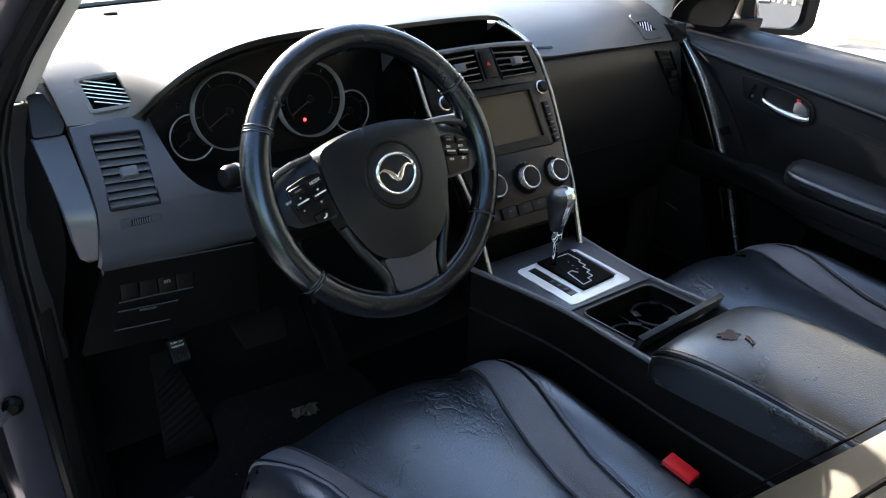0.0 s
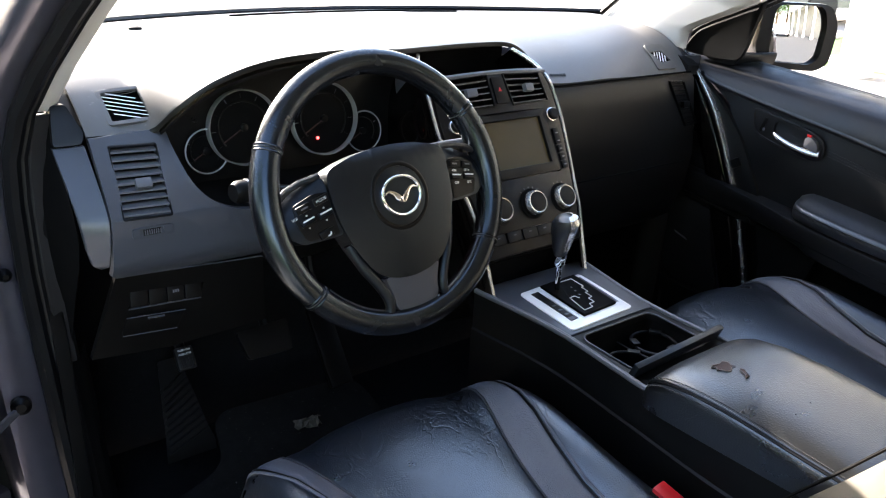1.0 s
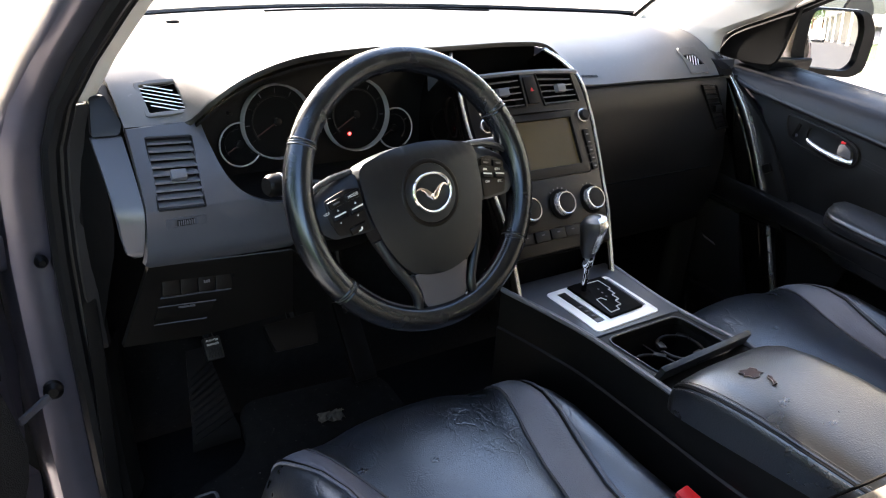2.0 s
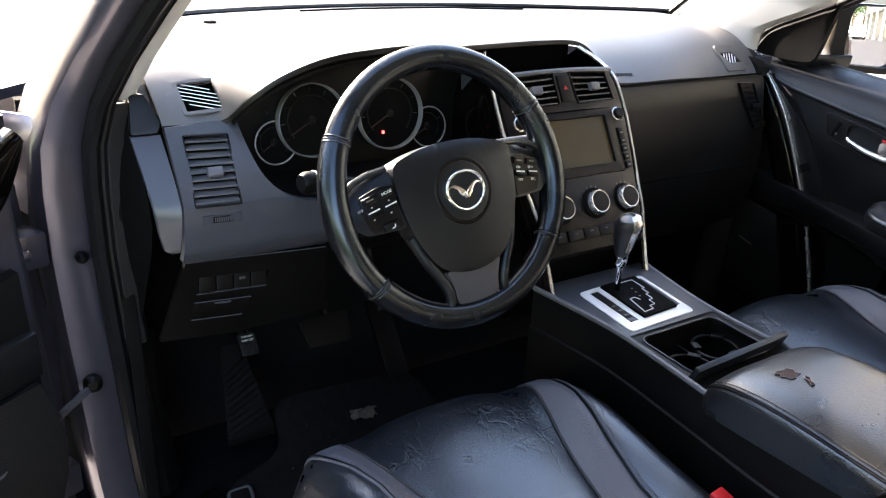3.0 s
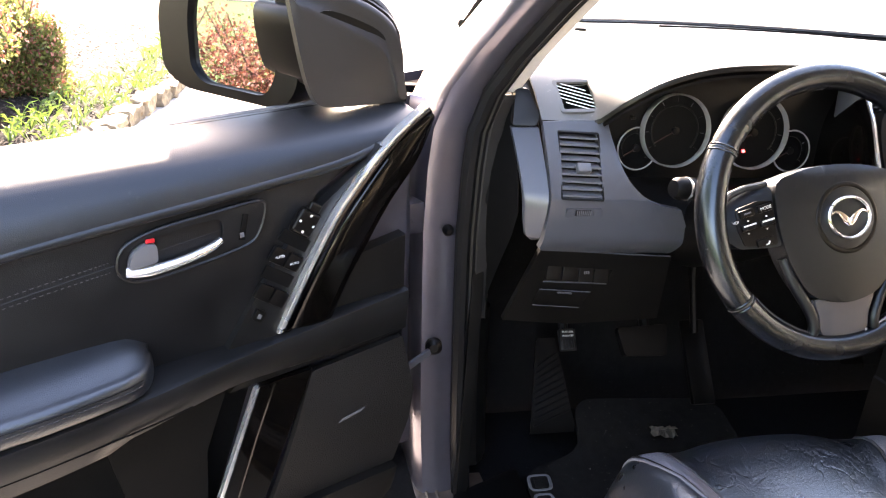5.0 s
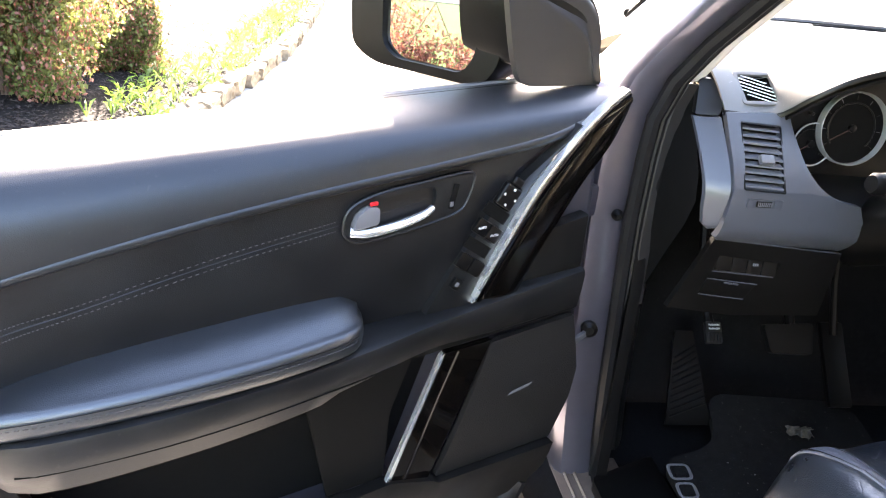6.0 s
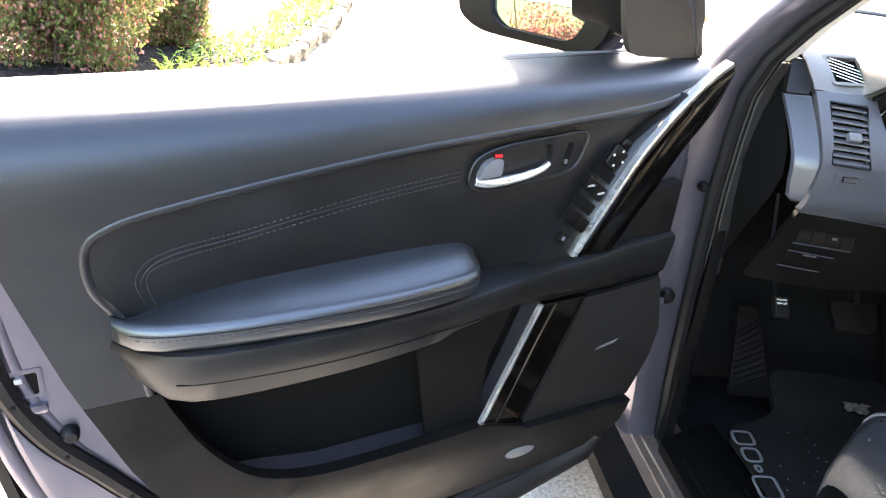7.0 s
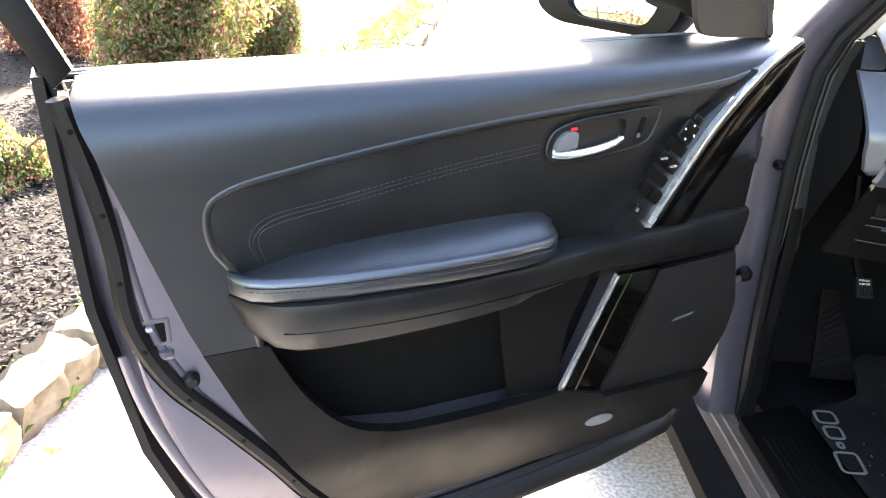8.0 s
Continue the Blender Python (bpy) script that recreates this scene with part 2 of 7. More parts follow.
def glass_mat(name, tint, gloss):
    m = bpy.data.materials.new(name)
    m.use_nodes = True
    nt = m.node_tree
    nt.nodes.remove(nt.nodes["Principled BSDF"])
    t = nt.nodes.new("ShaderNodeBsdfTransparent")
    t.inputs[0].default_value = (*tint, 1)
    g = nt.nodes.new("ShaderNodeBsdfGlossy")
    g.inputs["Roughness"].default_value = 0.02
    f = nt.nodes.new("ShaderNodeLayerWeight")
    pw = nt.nodes.new("ShaderNodeMath")
    pw.operation = "POWER"
    pw.inputs[1].default_value = 5
    rg = nt.nodes.new("ShaderNodeMapRange")
    rg.inputs[3].default_value, rg.inputs[4].default_value = gloss, 0.6
    nt.links.new(f.outputs["Facing"], pw.inputs[0])
    nt.links.new(pw.outputs[0], rg.inputs[0])
    mx = nt.nodes.new("ShaderNodeMixShader")
    nt.links.new(rg.outputs[0], mx.inputs[0])
    nt.links.new(t.outputs[0], mx.inputs[1])
    nt.links.new(g.outputs[0], mx.inputs[2])
    nt.links.new(mx.outputs[0], nt.nodes["Material Output"].inputs[0])
    return m


GLASS = glass_mat("clear_window_glass", (0.95, 0.97, 0.96), 0.03)
TINTED = glass_mat("tinted_window_glass", (0.45, 0.47, 0.46), 0.04)
MIRROR = mat("mirror_silvering", (0.48, 0.49, 0.50), 0.015, metal=1.0, vary=0.0, rough_vary=0.0)
GAUGE_RED = bpy.data.materials.new("red_warning_lamp")
GAUGE_RED.use_nodes = True
GAUGE_RED.node_tree.nodes["Principled BSDF"].inputs["Emission Color"].default_value = (1, 0.02, 0.02, 1)
GAUGE_RED.node_tree.nodes["Principled BSDF"].inputs["Emission Strength"].default_value = 0.7

# ---- building helpers ----
BASE = {}


def thing(name, at, label, category, group="", kind=""):
    """A top-level thing: an Empty at its base, which carries the parts."""
    ob = new(name)
    ob.empty_display_size = 0.05
    ob.location = W(at)
    BASE[ob.name] = W(at)
    return tagged(ob, label, category, group, kind)


def finish(bm, material, origin, smooth=40):
    bmesh.ops.remove_doubles(bm, verts=bm.verts[:], dist=0.00002)
    bmesh.ops.recalc_face_normals(bm, faces=bm.faces[:])
    me = bpy.data.meshes.new("mesh")
    for v in bm.verts:
        v.co = W(v.co) - origin
    bm.to_mesh(me)
    bm.free()
    me.materials.append(material)
    if smooth:
        me.shade_smooth()
        me.set_sharp_from_angle(angle=radians(smooth))
    return me


def part(name, bm, material, parent=None, label="", smooth=40):
    """Links a bmesh as one mesh object under a thing or a part."""
    origin = BASE[parent.name] if parent else Vector((0, 0, 0))
    ob = new(name, finish(bm, material, origin, smooth))
    ob.data.name = name
    if parent:
        ob.parent = parent
    BASE[ob.name] = origin
    return tagged(ob, label)


def lone(name, bm, material, label, category, kind="", group="", smooth=40):
    """A thing of one mesh, its origin at its lowest middle."""
    lo = min(v.co.z for v in bm.verts)
    mid = [sum(v.co[i] for v in bm.verts) / len(bm.verts) for i in (0, 1)]
    origin = W((mid[0], mid[1], lo))
    ob = new(name, finish(bm, material, origin, smooth))
    ob.data.name = name
    ob.location = origin
    BASE[ob.name] = origin
    return tagged(ob, label, category, group, kind)


def spline(pts, n=6, closed=False):
    """A smooth line through points of any dimension."""
    P = [tuple(p) for p in pts]
    out, m = [], len(P)
    for i in range(m if closed else m - 1):
        p = [P[(i + k) % m] if closed else P[min(max(i + k, 0), m - 1)] for k in (-1, 0, 1, 2)]
        for j in range(n):
            t = j / n
            out.append(tuple(0.5 * (2 * b + (c - a) * t + (2 * a - 5 * b + 4 * c - d) * t * t + (3 * b - a - 3 * c + d) * t ** 3) for a, b, c, d in zip(*p)))
    if not closed:
        out.append(P[-1])
    return out


def lerp(x, table):
    """Piecewise smooth reading of a short table of (x, value...)."""
    if x <= table[0][0]:
        return table[0][1:]
    for a, b in zip(table, table[1:]):
        if x <= b[0]:
            i = table.index(a)
            o, c = table[max(0, i - 1)], table[min(len(table) - 1, i + 2)]
            h = b[0] - a[0]
            t = (x - a[0]) / h
            out = []
            for p0, p, q, q1 in zip(o[1:], a[1:], b[1:], c[1:]):
                s0 = (q - p0) / (b[0] - o[0]) * h
                s1 = (q1 - p) / (c[0] - a[0]) * h
                out.append((2 * t ** 3 - 3 * t * t + 1) * p + (t ** 3 - 2 * t * t + t) * s0 + (3 * t * t - 2 * t ** 3) * q + (t ** 3 - t * t) * s1)
            return tuple(out)
    return table[-1][1:]


def round_loop(pts, r, n=4):
    """A polygon's corners rounded by radius r."""
    out, m = [], len(pts)
    for i in range(m):
        a, b, c = (Vector(pts[(i + k) % m]) for k in (-1, 0, 1))
        da, dc = (a - b), (c - b)
        k = min(r, da.length * 0.45, dc.length * 0.45)
        p, q = b + da.normalized() * k, b + dc.normalized() * k
        for j in range(n + 1):
            t = j / n
            out.append(tuple(p * (1 - t) ** 2 + b * 2 * t * (1 - t) + q * t * t))
    return out


def rect(x0, y0, x1, y1, r=0.0, n=3):
    loop = [(x0, y0), (x1, y0), (x1, y1), (x0, y1)]
    return round_loop(loop, r, n) if r else loop


def plate(outline, place, thick, holes=(), bevel=0.0015, step=0.0, rows=()):
    """A shaped panel: outline and holes drawn flat, given a thickness and softened edges, then laid on a surface by place(a, b, depth)."""
    bm = bmesh.new()
    edges = []
    for loop in (outline, *holes):
        vs = [bm.verts.new((p[0], p[1], 0)) for p in loop]
        edges += [bm.edges.new((vs[i], vs[(i + 1) % len(vs)])) for i in range(len(vs))]
    bmesh.ops.triangle_fill(bm, use_beauty=True, use_dissolve=False, edges=edges, normal=(0, 0, 1))
    if step:
        for k in (0, 1):
            lo, hi = min(v.co[k] for v in bm.verts), max(v.co[k] for v in bm.verts)
            for i in range(1, int((hi - lo) / step) + 1):
                co, no = [0, 0, 0], [0, 0, 0]
                co[k], no[k] = lo + i * (hi - lo) / (int((hi - lo) / step) + 1), 1
                bmesh.ops.bisect_plane(bm, geom=bm.verts[:] + bm.edges[:] + bm.faces[:], dist=1e-6, plane_co=co, plane_no=no)
    for b in rows:
        bmesh.ops.bisect_plane(bm, geom=bm.verts[:] + bm.edges[:] + bm.faces[:], dist=1e-6, plane_co=(0, b, 0), plane_no=(0, 1, 0))
    rim = [e for e in bm.edges if len(e.link_faces) == 1]
    made = bmesh.ops.extrude_face_region(bm, geom=bm.faces[:])["geom"]
    for v in made:
        if isinstance(v, bmesh.types.BMVert):
            v.co.z = -thick
    if bevel:
        bmesh.ops.bevel(bm, geom=[e for e in rim if e.is_valid], offset=bevel, segments=2, affect="EDGES", profile=0.6, clamp_overlap=True)
    for v in bm.verts:
        v.co = place(v.co.x, v.co.y, -v.co.z)
    return bm


def sheet(rows, thick=0.0, down=(0, 0, -1)):
    """A surface through rows of places, thickened away from its face."""
    bm = bmesh.new()
    d = Vector(down) * thick
    top = [[bm.verts.new(p) for p in r] for r in rows]
    quads = lambda g: [bm.faces.new((g[i][j], g[i][j + 1], g[i + 1][j + 1], g[i + 1][j])) for i in range(len(g) - 1) for j in range(len(g[0]) - 1)]
    quads(top)
    if thick:
        low = [[bm.verts.new(Vector(p) + d) for p in r] for r in rows]
        quads(low)
        rim = lambda g: g[0] + [r[-1] for r in g[1:]] + g[-1][-2::-1] + [r[0] for r in g[-2:0:-1]]
        a, b = rim(top), rim(low)
        for i in range(len(a)):
            j = (i + 1) % len(a)
            bm.faces.new((a[i], a[j], b[j], b[i]))
    return bm


def loft(loops, caps=True, bm=None):
    """A skin over loops with equal counts of points."""
    bm = bm or bmesh.new()
    rings = [[bm.verts.new(p) for p in l] for l in loops]
    n = len(rings[0])
    for a, b in zip(rings, rings[1:]):
        for i in range(n):
            bm.faces.new((a[i], a[(i + 1) % n], b[(i + 1) % n], b[i]))
    if caps:
        bm.faces.new(rings[0]), bm.faces.new(rings[-1])
    return bm


def tube(path, radius, n=10, closed=False, flat=1.0, up=None, bm=None):
    """A round bar along a path; flat squeezes it along up; radius is a number or a function of the way gone, 0 to 1."""
    bm = bm or bmesh.new()
    P = [Vector(p) for p in path]
    m = len(P)
    side, rings = None, []
    for i, p in enumerate(P):
        d = (P[(i + 1) % m] - P[i - 1]) if closed else (P[min(i + 1, m - 1)] - P[max(i - 1, 0)])
        d.normalize()
        if up is not None:
            side = d.cross(Vector(up)).normalized()
        elif side is None:
            side = d.orthogonal().normalized()
        else:
            side = (side - d * side.dot(d)).normalized()
        v = side.cross(d)
        r = radius(i / max(1, m - 1)) if callable(radius) else radius
        rings.append([bm.verts.new(p + side * (r * math.cos(a)) + v * (r * flat * math.sin(a))) for a in [2 * math.pi * k / n for k in range(n)]])
    for i in range(m if closed else m - 1):
        a, b = rings[i], rings[(i + 1) % m]
        for k in range(n):
            bm.faces.new((a[k], a[(k + 1) % n], b[(k + 1) % n], b[k]))
    if not closed:
        bm.faces.new(rings[0]), bm.faces.new(rings[-1])
    return bm


def box(m, sx, sy, sz, bevel=0.002, seg=2, bm=None):
    """A box with softened edges, its middle at the pose m."""
    own = bmesh.new()
    bmesh.ops.create_cube(own, size=1, matrix=Matrix.Diagonal((sx, sy, sz, 1)))
    if bevel:
        bmesh.ops.bevel(own, geom=own.edges[:], offset=min(bevel, 0.45 * min(sx, sy, sz)), segments=seg, affect="EDGES", profile=0.6)
    bmesh.ops.transform(own, matrix=m, verts=own.verts[:])
    if bm is None:
        return own
    return join(bm, own)


def join(bm, *others):
    for o in others:
        me = bpy.data.meshes.new("joined")
        o.to_mesh(me)
        o.free()
        bm.from_mesh(me)
        bpy.data.meshes.remove(me)
    return bm


def turned(profile, m, n=28):
    """A turned body: (radius, height) pairs round the z axis of the pose m."""
    bm = bmesh.new()
    loops = [[m @ Vector((r * math.cos(a), r * math.sin(a), h)) for a in [2 * math.pi * k / n for k in range(n)]] for r, h in profile]
    return loft(loops, True, bm)


def facing(at, normal, up=(0, 0, 1)):
    """A pose at a place whose z axis is the normal and whose y axis leans towards up."""
    z = Vector(normal).normalized()
    x = Vector(up).cross(z).normalized()
    y = z.cross(x)
    m = Matrix((x, y, z)).transposed().to_4x4()
    m.translation = at
    return m


def lettering(text, m, height, material, parent):
    """Raised print in the built-in font, centred on the matrix m of the car frame."""
    cu = bpy.data.curves.new("print", "FONT")
    cu.body, cu.size, cu.align_x, cu.align_y, cu.extrude = text, height * 1.4, "CENTER", "CENTER", 0.0002
    tmp = new("print", cu)
    me = bpy.data.meshes.new_from_object(tmp)
    bpy.data.objects.remove(tmp)
    bm = bmesh.new()
    bm.from_mesh(me)
    bmesh.ops.transform(bm, matrix=m, verts=bm.verts[:])
    return part("print", bm, material, parent, smooth=0)



# ---- car body ----
car = thing("car", (0, -0.6, 0.04), "purple-grey metallic estate car with its driver's door open", "car")
PW = [(0.30, 0.85), (0.40, 0.86), (0.55, 0.905), (0.80, 0.930), (1.00, 0.925), (1.10, 0.905), (1.25, 0.835), (1.45, 0.735), (1.60, 0.645)]


def flank(z):
    return lerp(z, PW)[0]


def side_plate(name, outline, side, material=PAINT, holes=(), inset=0.0, thick=0.02):
    return part(name, plate(outline, lambda a, b, d: Vector((side * (flank(b) - inset - d), a, b)), thick, holes, 0.004, 0.12), material, car)


def arch(cy, r=0.40, cz=0.40, n=14):
    return [(cy + r * math.cos(a), max(0.32, cz + r * math.sin(a))) for a in [math.pi * k / n for k in range(n, -1, -1)]]


for sd in (-1, 1):
    side_plate("front_wing", [(0.50, 0.36), (0.50, 1.055), (0.85, 1.050), (1.40, 1.00), (1.80, 0.88), (1.86, 0.40)] + arch(0.98)[::-1], sd)
    side_plate("rear_door", [(-0.90, 0.40), (-1.62, 0.40), (-1.66, 0.70), (-1.85, 0.84), (-1.88, 1.10), (-0.90, 1.10)], sd)
    side_plate("rear_wing", [(-1.63, 0.40), (-1.66, 0.70), (-1.87, 0.84), (-1.89, 1.11), (-3.00, 1.13), (-3.06, 0.62), (-2.95, 0.36)] + arch(-2.03)[::-1][:9], sd)
    side_plate("rocker_cover", [(0.50, 0.28), (-1.60, 0.28), (-1.60, 0.385), (0.50, 0.385)], sd, SILL_REFLECT_DUST, inset=0.066)
    side_plate("rear_window_glass", [(-0.98, 1.12), (-1.78, 1.12), (-1.70, 1.52), (-1.02, 1.52)], sd, TINTED, thick=0.004, inset=0.02).visible_shadow = False
    side_plate("quarter_glass", [(-1.92, 1.13), (-2.80, 1.16), (-2.40, 1.50), (-1.85, 1.52)], sd, TINTED, thick=0.004, inset=0.02).visible_shadow = False
    for nm, outl in (("centre_pillar", [(-0.86, 0.40), (-0.93, 0.40), (-0.97, 1.12), (-1.02, 1.60), (-0.92, 1.60), (-0.88, 1.12)]),
                     ("rear_pillar", [(-1.80, 1.10), (-1.93, 1.10), (-1.86, 1.60), (-1.72, 1.60)]),
                     ("tail_pillar", [(-2.80, 1.10), (-3.0, 1.10), (-2.62, 1.60), (-2.42, 1.56)])):
        side_plate(nm, outl, sd, BLACK, inset=0.02, thick=0.05)
    part("roof_rail_frame", tube([(sd * 0.60, 0.02, 1.585), (sd * 0.625, -0.35, 1.63), (sd * 0.635, -1.0, 1.655), (sd * 0.63, -2.0, 1.64), (sd * 0.60, -2.7, 1.58)], 0.035, 10), PAINT, car)
roof_rows = [[Vector((x, y, zc - 0.05 * (x / 0.66) ** 2)) for x in [0.66 * k / 8 for k in range(-8, 9)]] for y, zc in ((0.0, 1.60), (-0.25, 1.665), (-0.7, 1.70), (-1.4, 1.70), (-2.1, 1.67), (-2.7, 1.60))]
part("roof", sheet(roof_rows, 0.012), PAINT, car)
part("headliner", sheet([[p - Vector((0, 0, 0.03)) for p in r] for r in roof_rows], 0.008), LINER, car)
bonnet_rows = [[Vector((x, y - 0.25 * (x / 0.9) ** 2, z - 0.06 * (x / 0.88) ** 2)) for x in [0.88 * k / 8 for k in range(-8, 9)]] for y, z in ((1.10, 1.10), (1.30, 1.07), (1.6, 1.01), (1.85, 0.93), (1.95, 0.85))]
part("bonnet", sheet(bonnet_rows, 0.02), PAINT, car)
part("front_bumper", sheet([[Vector((x, 1.97 - 0.28 * (x / 0.9) ** 2 + b, z)) for x in [0.9 * k / 8 for k in range(-8, 9)]] for z, b in ((0.86, -0.02), (0.7, 0.03), (0.5, 0.04), (0.3, -0.03))], 0.03, (0, -1, 0)), PAINT, car)
part("tailgate", sheet([[Vector((x, y, z)) for x in [0.86 * k / 6 for k in range(-6, 7)]] for y, z in ((-3.08, 0.40), (-3.10, 0.75), (-3.06, 1.10))], 0.03, (0, 1, 0)), PAINT, car)
part("tailgate_glass", sheet([[Vector((x * (1 - 0.22 * k), -3.05 + 0.33 * k, 1.11 + 0.47 * k)) for x in (-0.8, -0.4, 0, 0.4, 0.8)] for k in (0, 0.5, 1)], 0.004, (0, 1, 0)), TINTED, car).visible_shadow = False
part("floor_pan", plate(rect(-0.86, -3.0, 0.86, 0.62), lambda a, b, d: Vector((a, b, 0.40 - d)), 0.03, bevel=0), CARPET, car)
part("firewall", plate(rect(-0.80, 0.34, 0.80, 1.08), lambda a, b, d: Vector((a, 0.66 + d - 0.05 * (b - 0.4), b)), 0.03, bevel=0), CARPET, car)
part("scuttle_panel", sheet([[Vector((x, y - 0.30 * (x / 0.78) ** 2, z)) for x in [0.68 * k / 6 for k in range(-6, 7)]] for y, z in ((0.93, 1.150), (1.02, 1.13), (1.12, 1.10))], 0.02), BLACK, car)


def screen_base(x):
    return 0.93 - 0.30 * (x / 0.75) ** 2


ws = [[Vector((x * (1 - 0.12 * k), (screen_base(x)) * (1 - k) + k * (0.02 - 0.05 * (x / 0.7) ** 2), 1.178 + 0.42 * k + 0.03 * math.sin(math.pi * k) - 0.02 * k * (x / 0.7) ** 2)) for x in [0.70 * j / 8 for j in range(-8, 9)]] for k in (0, 0.25, 0.5, 0.75, 1)]
part("windscreen", sheet(ws, 0.004, (0, 0.5, 0.8)), GLASS, car).visible_shadow = False
part("windscreen_black_border", tube([Vector((x, screen_base(x) - 0.006, 1.186)) for x in [0.70 * j / 12 for j in range(-12, 13)]], 0.008, 6), BLACK, car)
for row_end in (0, -1):
    part("windscreen_side_border", tube([r[row_end] + Vector((0.004 if row_end == 0 else -0.004, -0.006, 0.004)) for r in ws], 0.006, 6), BLACK, car)
for wx, wy in ((-0.82, 0.98), (0.82, 0.98), (-0.82, -2.03), (0.82, -2.03)):
    m = pose(wx, wy, 0.40, 0, 90, 0)
    wheel = part("wheel", turned([(0.10, -0.02), (0.24, -0.05), (0.24, 0.05), (0.10, 0.02)], m), ALU, car)
    part("tyre", turned([(0.245, -0.10), (0.33, -0.115), (0.36, -0.09), (0.36, 0.09), (0.33, 0.115), (0.245, 0.10)], m, 36), TYRE, wheel)

# hinge face of the door opening, seal, pillar trims
EDGE = [(0.30, 0.36), (0.42, 0.375), (0.70, 0.375), (1.00, 0.37), (1.12, 0.355), (1.26, 0.245), (1.42, 0.06), (1.55, -0.14), (1.62, -0.32)]
EDGE_X = [(0.30, 0.715), (0.42, 0.724), (0.55, 0.735), (0.75, 0.746), (0.90, 0.7535), (1.05, 0.751), (1.12, 0.735), (1.26, 0.675), (1.42, 0.60), (1.55, 0.545), (1.62, 0.53)]
ZS = [0.36, 0.40, 0.45, 0.52, 0.60, 0.70, 0.80, 0.90, 1.00, 1.06, 1.12, 1.18, 1.25, 1.32, 1.40, 1.48, 1.55, 1.60]


def strip(side, offs, zs, bow=0.0):
    """A band that runs up the door opening; offs: pairs (outward, forward) from its inner edge."""
    rows = []
    for z in zs:
        x, y = lerp(z, EDGE_X)[0], lerp(z, EDGE)[0]
        rows.append([Vector((side * (x + o), y + f, z)) for o, f in offs])
    return sheet(rows, 0.012, (0, 1, 0))


for sd in (-1, 1):
    nm = "hinge_pillar"
    low_offs = [(0.0, 0.004), (0.012, 0.0), (0.035, -0.002), (0.054, 0.002), (0.063, 0.014), (0.066, 0.035), (0.066, 0.16)]
    high_offs = [(0.0, 0.004), (0.012, 0.0), (0.029, 0.001), (0.044, 0.009), (0.055, 0.027), (0.061, 0.065), (0.052, 0.13)]
    rows = []
    for z in ZS:
        k = max(0, min(1, (z - 1.02) / 0.22))
        k = k * k * (3 - 2 * k)
        x, y = lerp(z, EDGE_X)[0], lerp(z, EDGE)[0]
        x += 0.055 * k if sd > 0 else 0.0
        rows.append([Vector((sd * (x + p[0] * (1 - k) + q[0] * k), y + p[1] * (1 - k) + q[1] * k, z)) for p, q in zip(low_offs, high_offs)])
    part(nm, sheet(rows, 0.012, (0, 1, 0)), PAINT, car)
    seal_path = [Vector((sd * (lerp(z, EDGE_X)[0] - 0.008), lerp(z, EDGE)[0] - 0.006, z)) for z in ZS if sd < 0 or z < 1.07]
    part("door_seal", tube([(sd * 0.70, -0.80, 0.415), (sd * 0.715, 0.10, 0.41), (sd * 0.72, 0.28, 0.412)] + seal_path[1:], 0.012, 8), RUBBER, car)
    part("seal_lip", tube([p + Vector((-sd * 0.016, 0.004, 0)) for p in seal_path[1:]], 0.007, 8), RUBBER, car)
    part("kick_trim", strip(sd, [(-0.075, 0.05), (-0.060, 0.02), (-0.045, 0.005), (-0.022, 0.004), (-0.018, 0.02)], ZS[2:6] + [0.745]), DASH, car)
    if sd > 0:
        part("lower_pillar_trim", strip(sd, [(-0.082, 0.05), (-0.068, 0.02), (-0.045, 0.005), (-0.022, 0.002), (-0.018, 0.02)], [0.748, 0.80, 0.90, 1.00, 1.06, 1.115]), FASCIA, car)
    if sd < 0:
        rows = []
        for z in [0.56, 0.66, 0.748, 0.80, 0.86, 0.92, 0.96, 1.00, 1.04, 1.08, 1.117]:
            x, y = lerp(z, EDGE_X)[0], lerp(z, EDGE)[0]
            cap = Vector((-0.692 - 0.05 * max(0, 0.93 - z), lerp(z, [(0.56, 0.40), (0.66, 0.39), (0.76, 0.365), (0.86, 0.315), (0.94, 0.270), (0.985, 0.266), (1.08, 0.332), (1.12, 0.352)])[0], z))
            p0, p1 = Vector((-(x - 0.018), y + 0.012, z)), Vector((-(x - 0.026), y - 0.002, z))
            rows.append([p0, p1, p1.lerp(cap, 0.35) + Vector((0.004, 0.030, 0)), p1.lerp(cap, 0.7) + Vector((0.003, 0.030, 0)), cap + Vector((0, 0.012, 0))])
        # Near-black sheet paints the shadow gap between pillar trim and end cap.
        part("pillar_recess_shade", sheet(rows, 0.006, (0.5, 1, 0)), DEEP, car)
        part("lower_pillar_trim", strip(sd, [(-0.060, 0.03), (-0.056, 0.004), (-0.050, -0.006), (-0.032, -0.008), (-0.027, -0.004), (-0.024, 0.012)], [0.748, 0.80, 0.86, 0.92, 0.98, 1.04, 1.08, 1.117]), TRIMGREY, car)
    rows = []
    for z in ZS[10:] if sd < 0 else []:
        x, y = lerp(z, EDGE_X)[0], lerp(z, EDGE)[0]
        k = max(0, (z - 1.178) / 0.42)
        gx, gy = 0.70 * (1 - 0.12 * k) - 0.004, 0.665 * (1 - k) - 0.03 * k - 0.02
        a, b = Vector((sd * (x - 0.056), y + 0.012, z)), Vector((sd * gx, max(gy, y + 0.05), z))
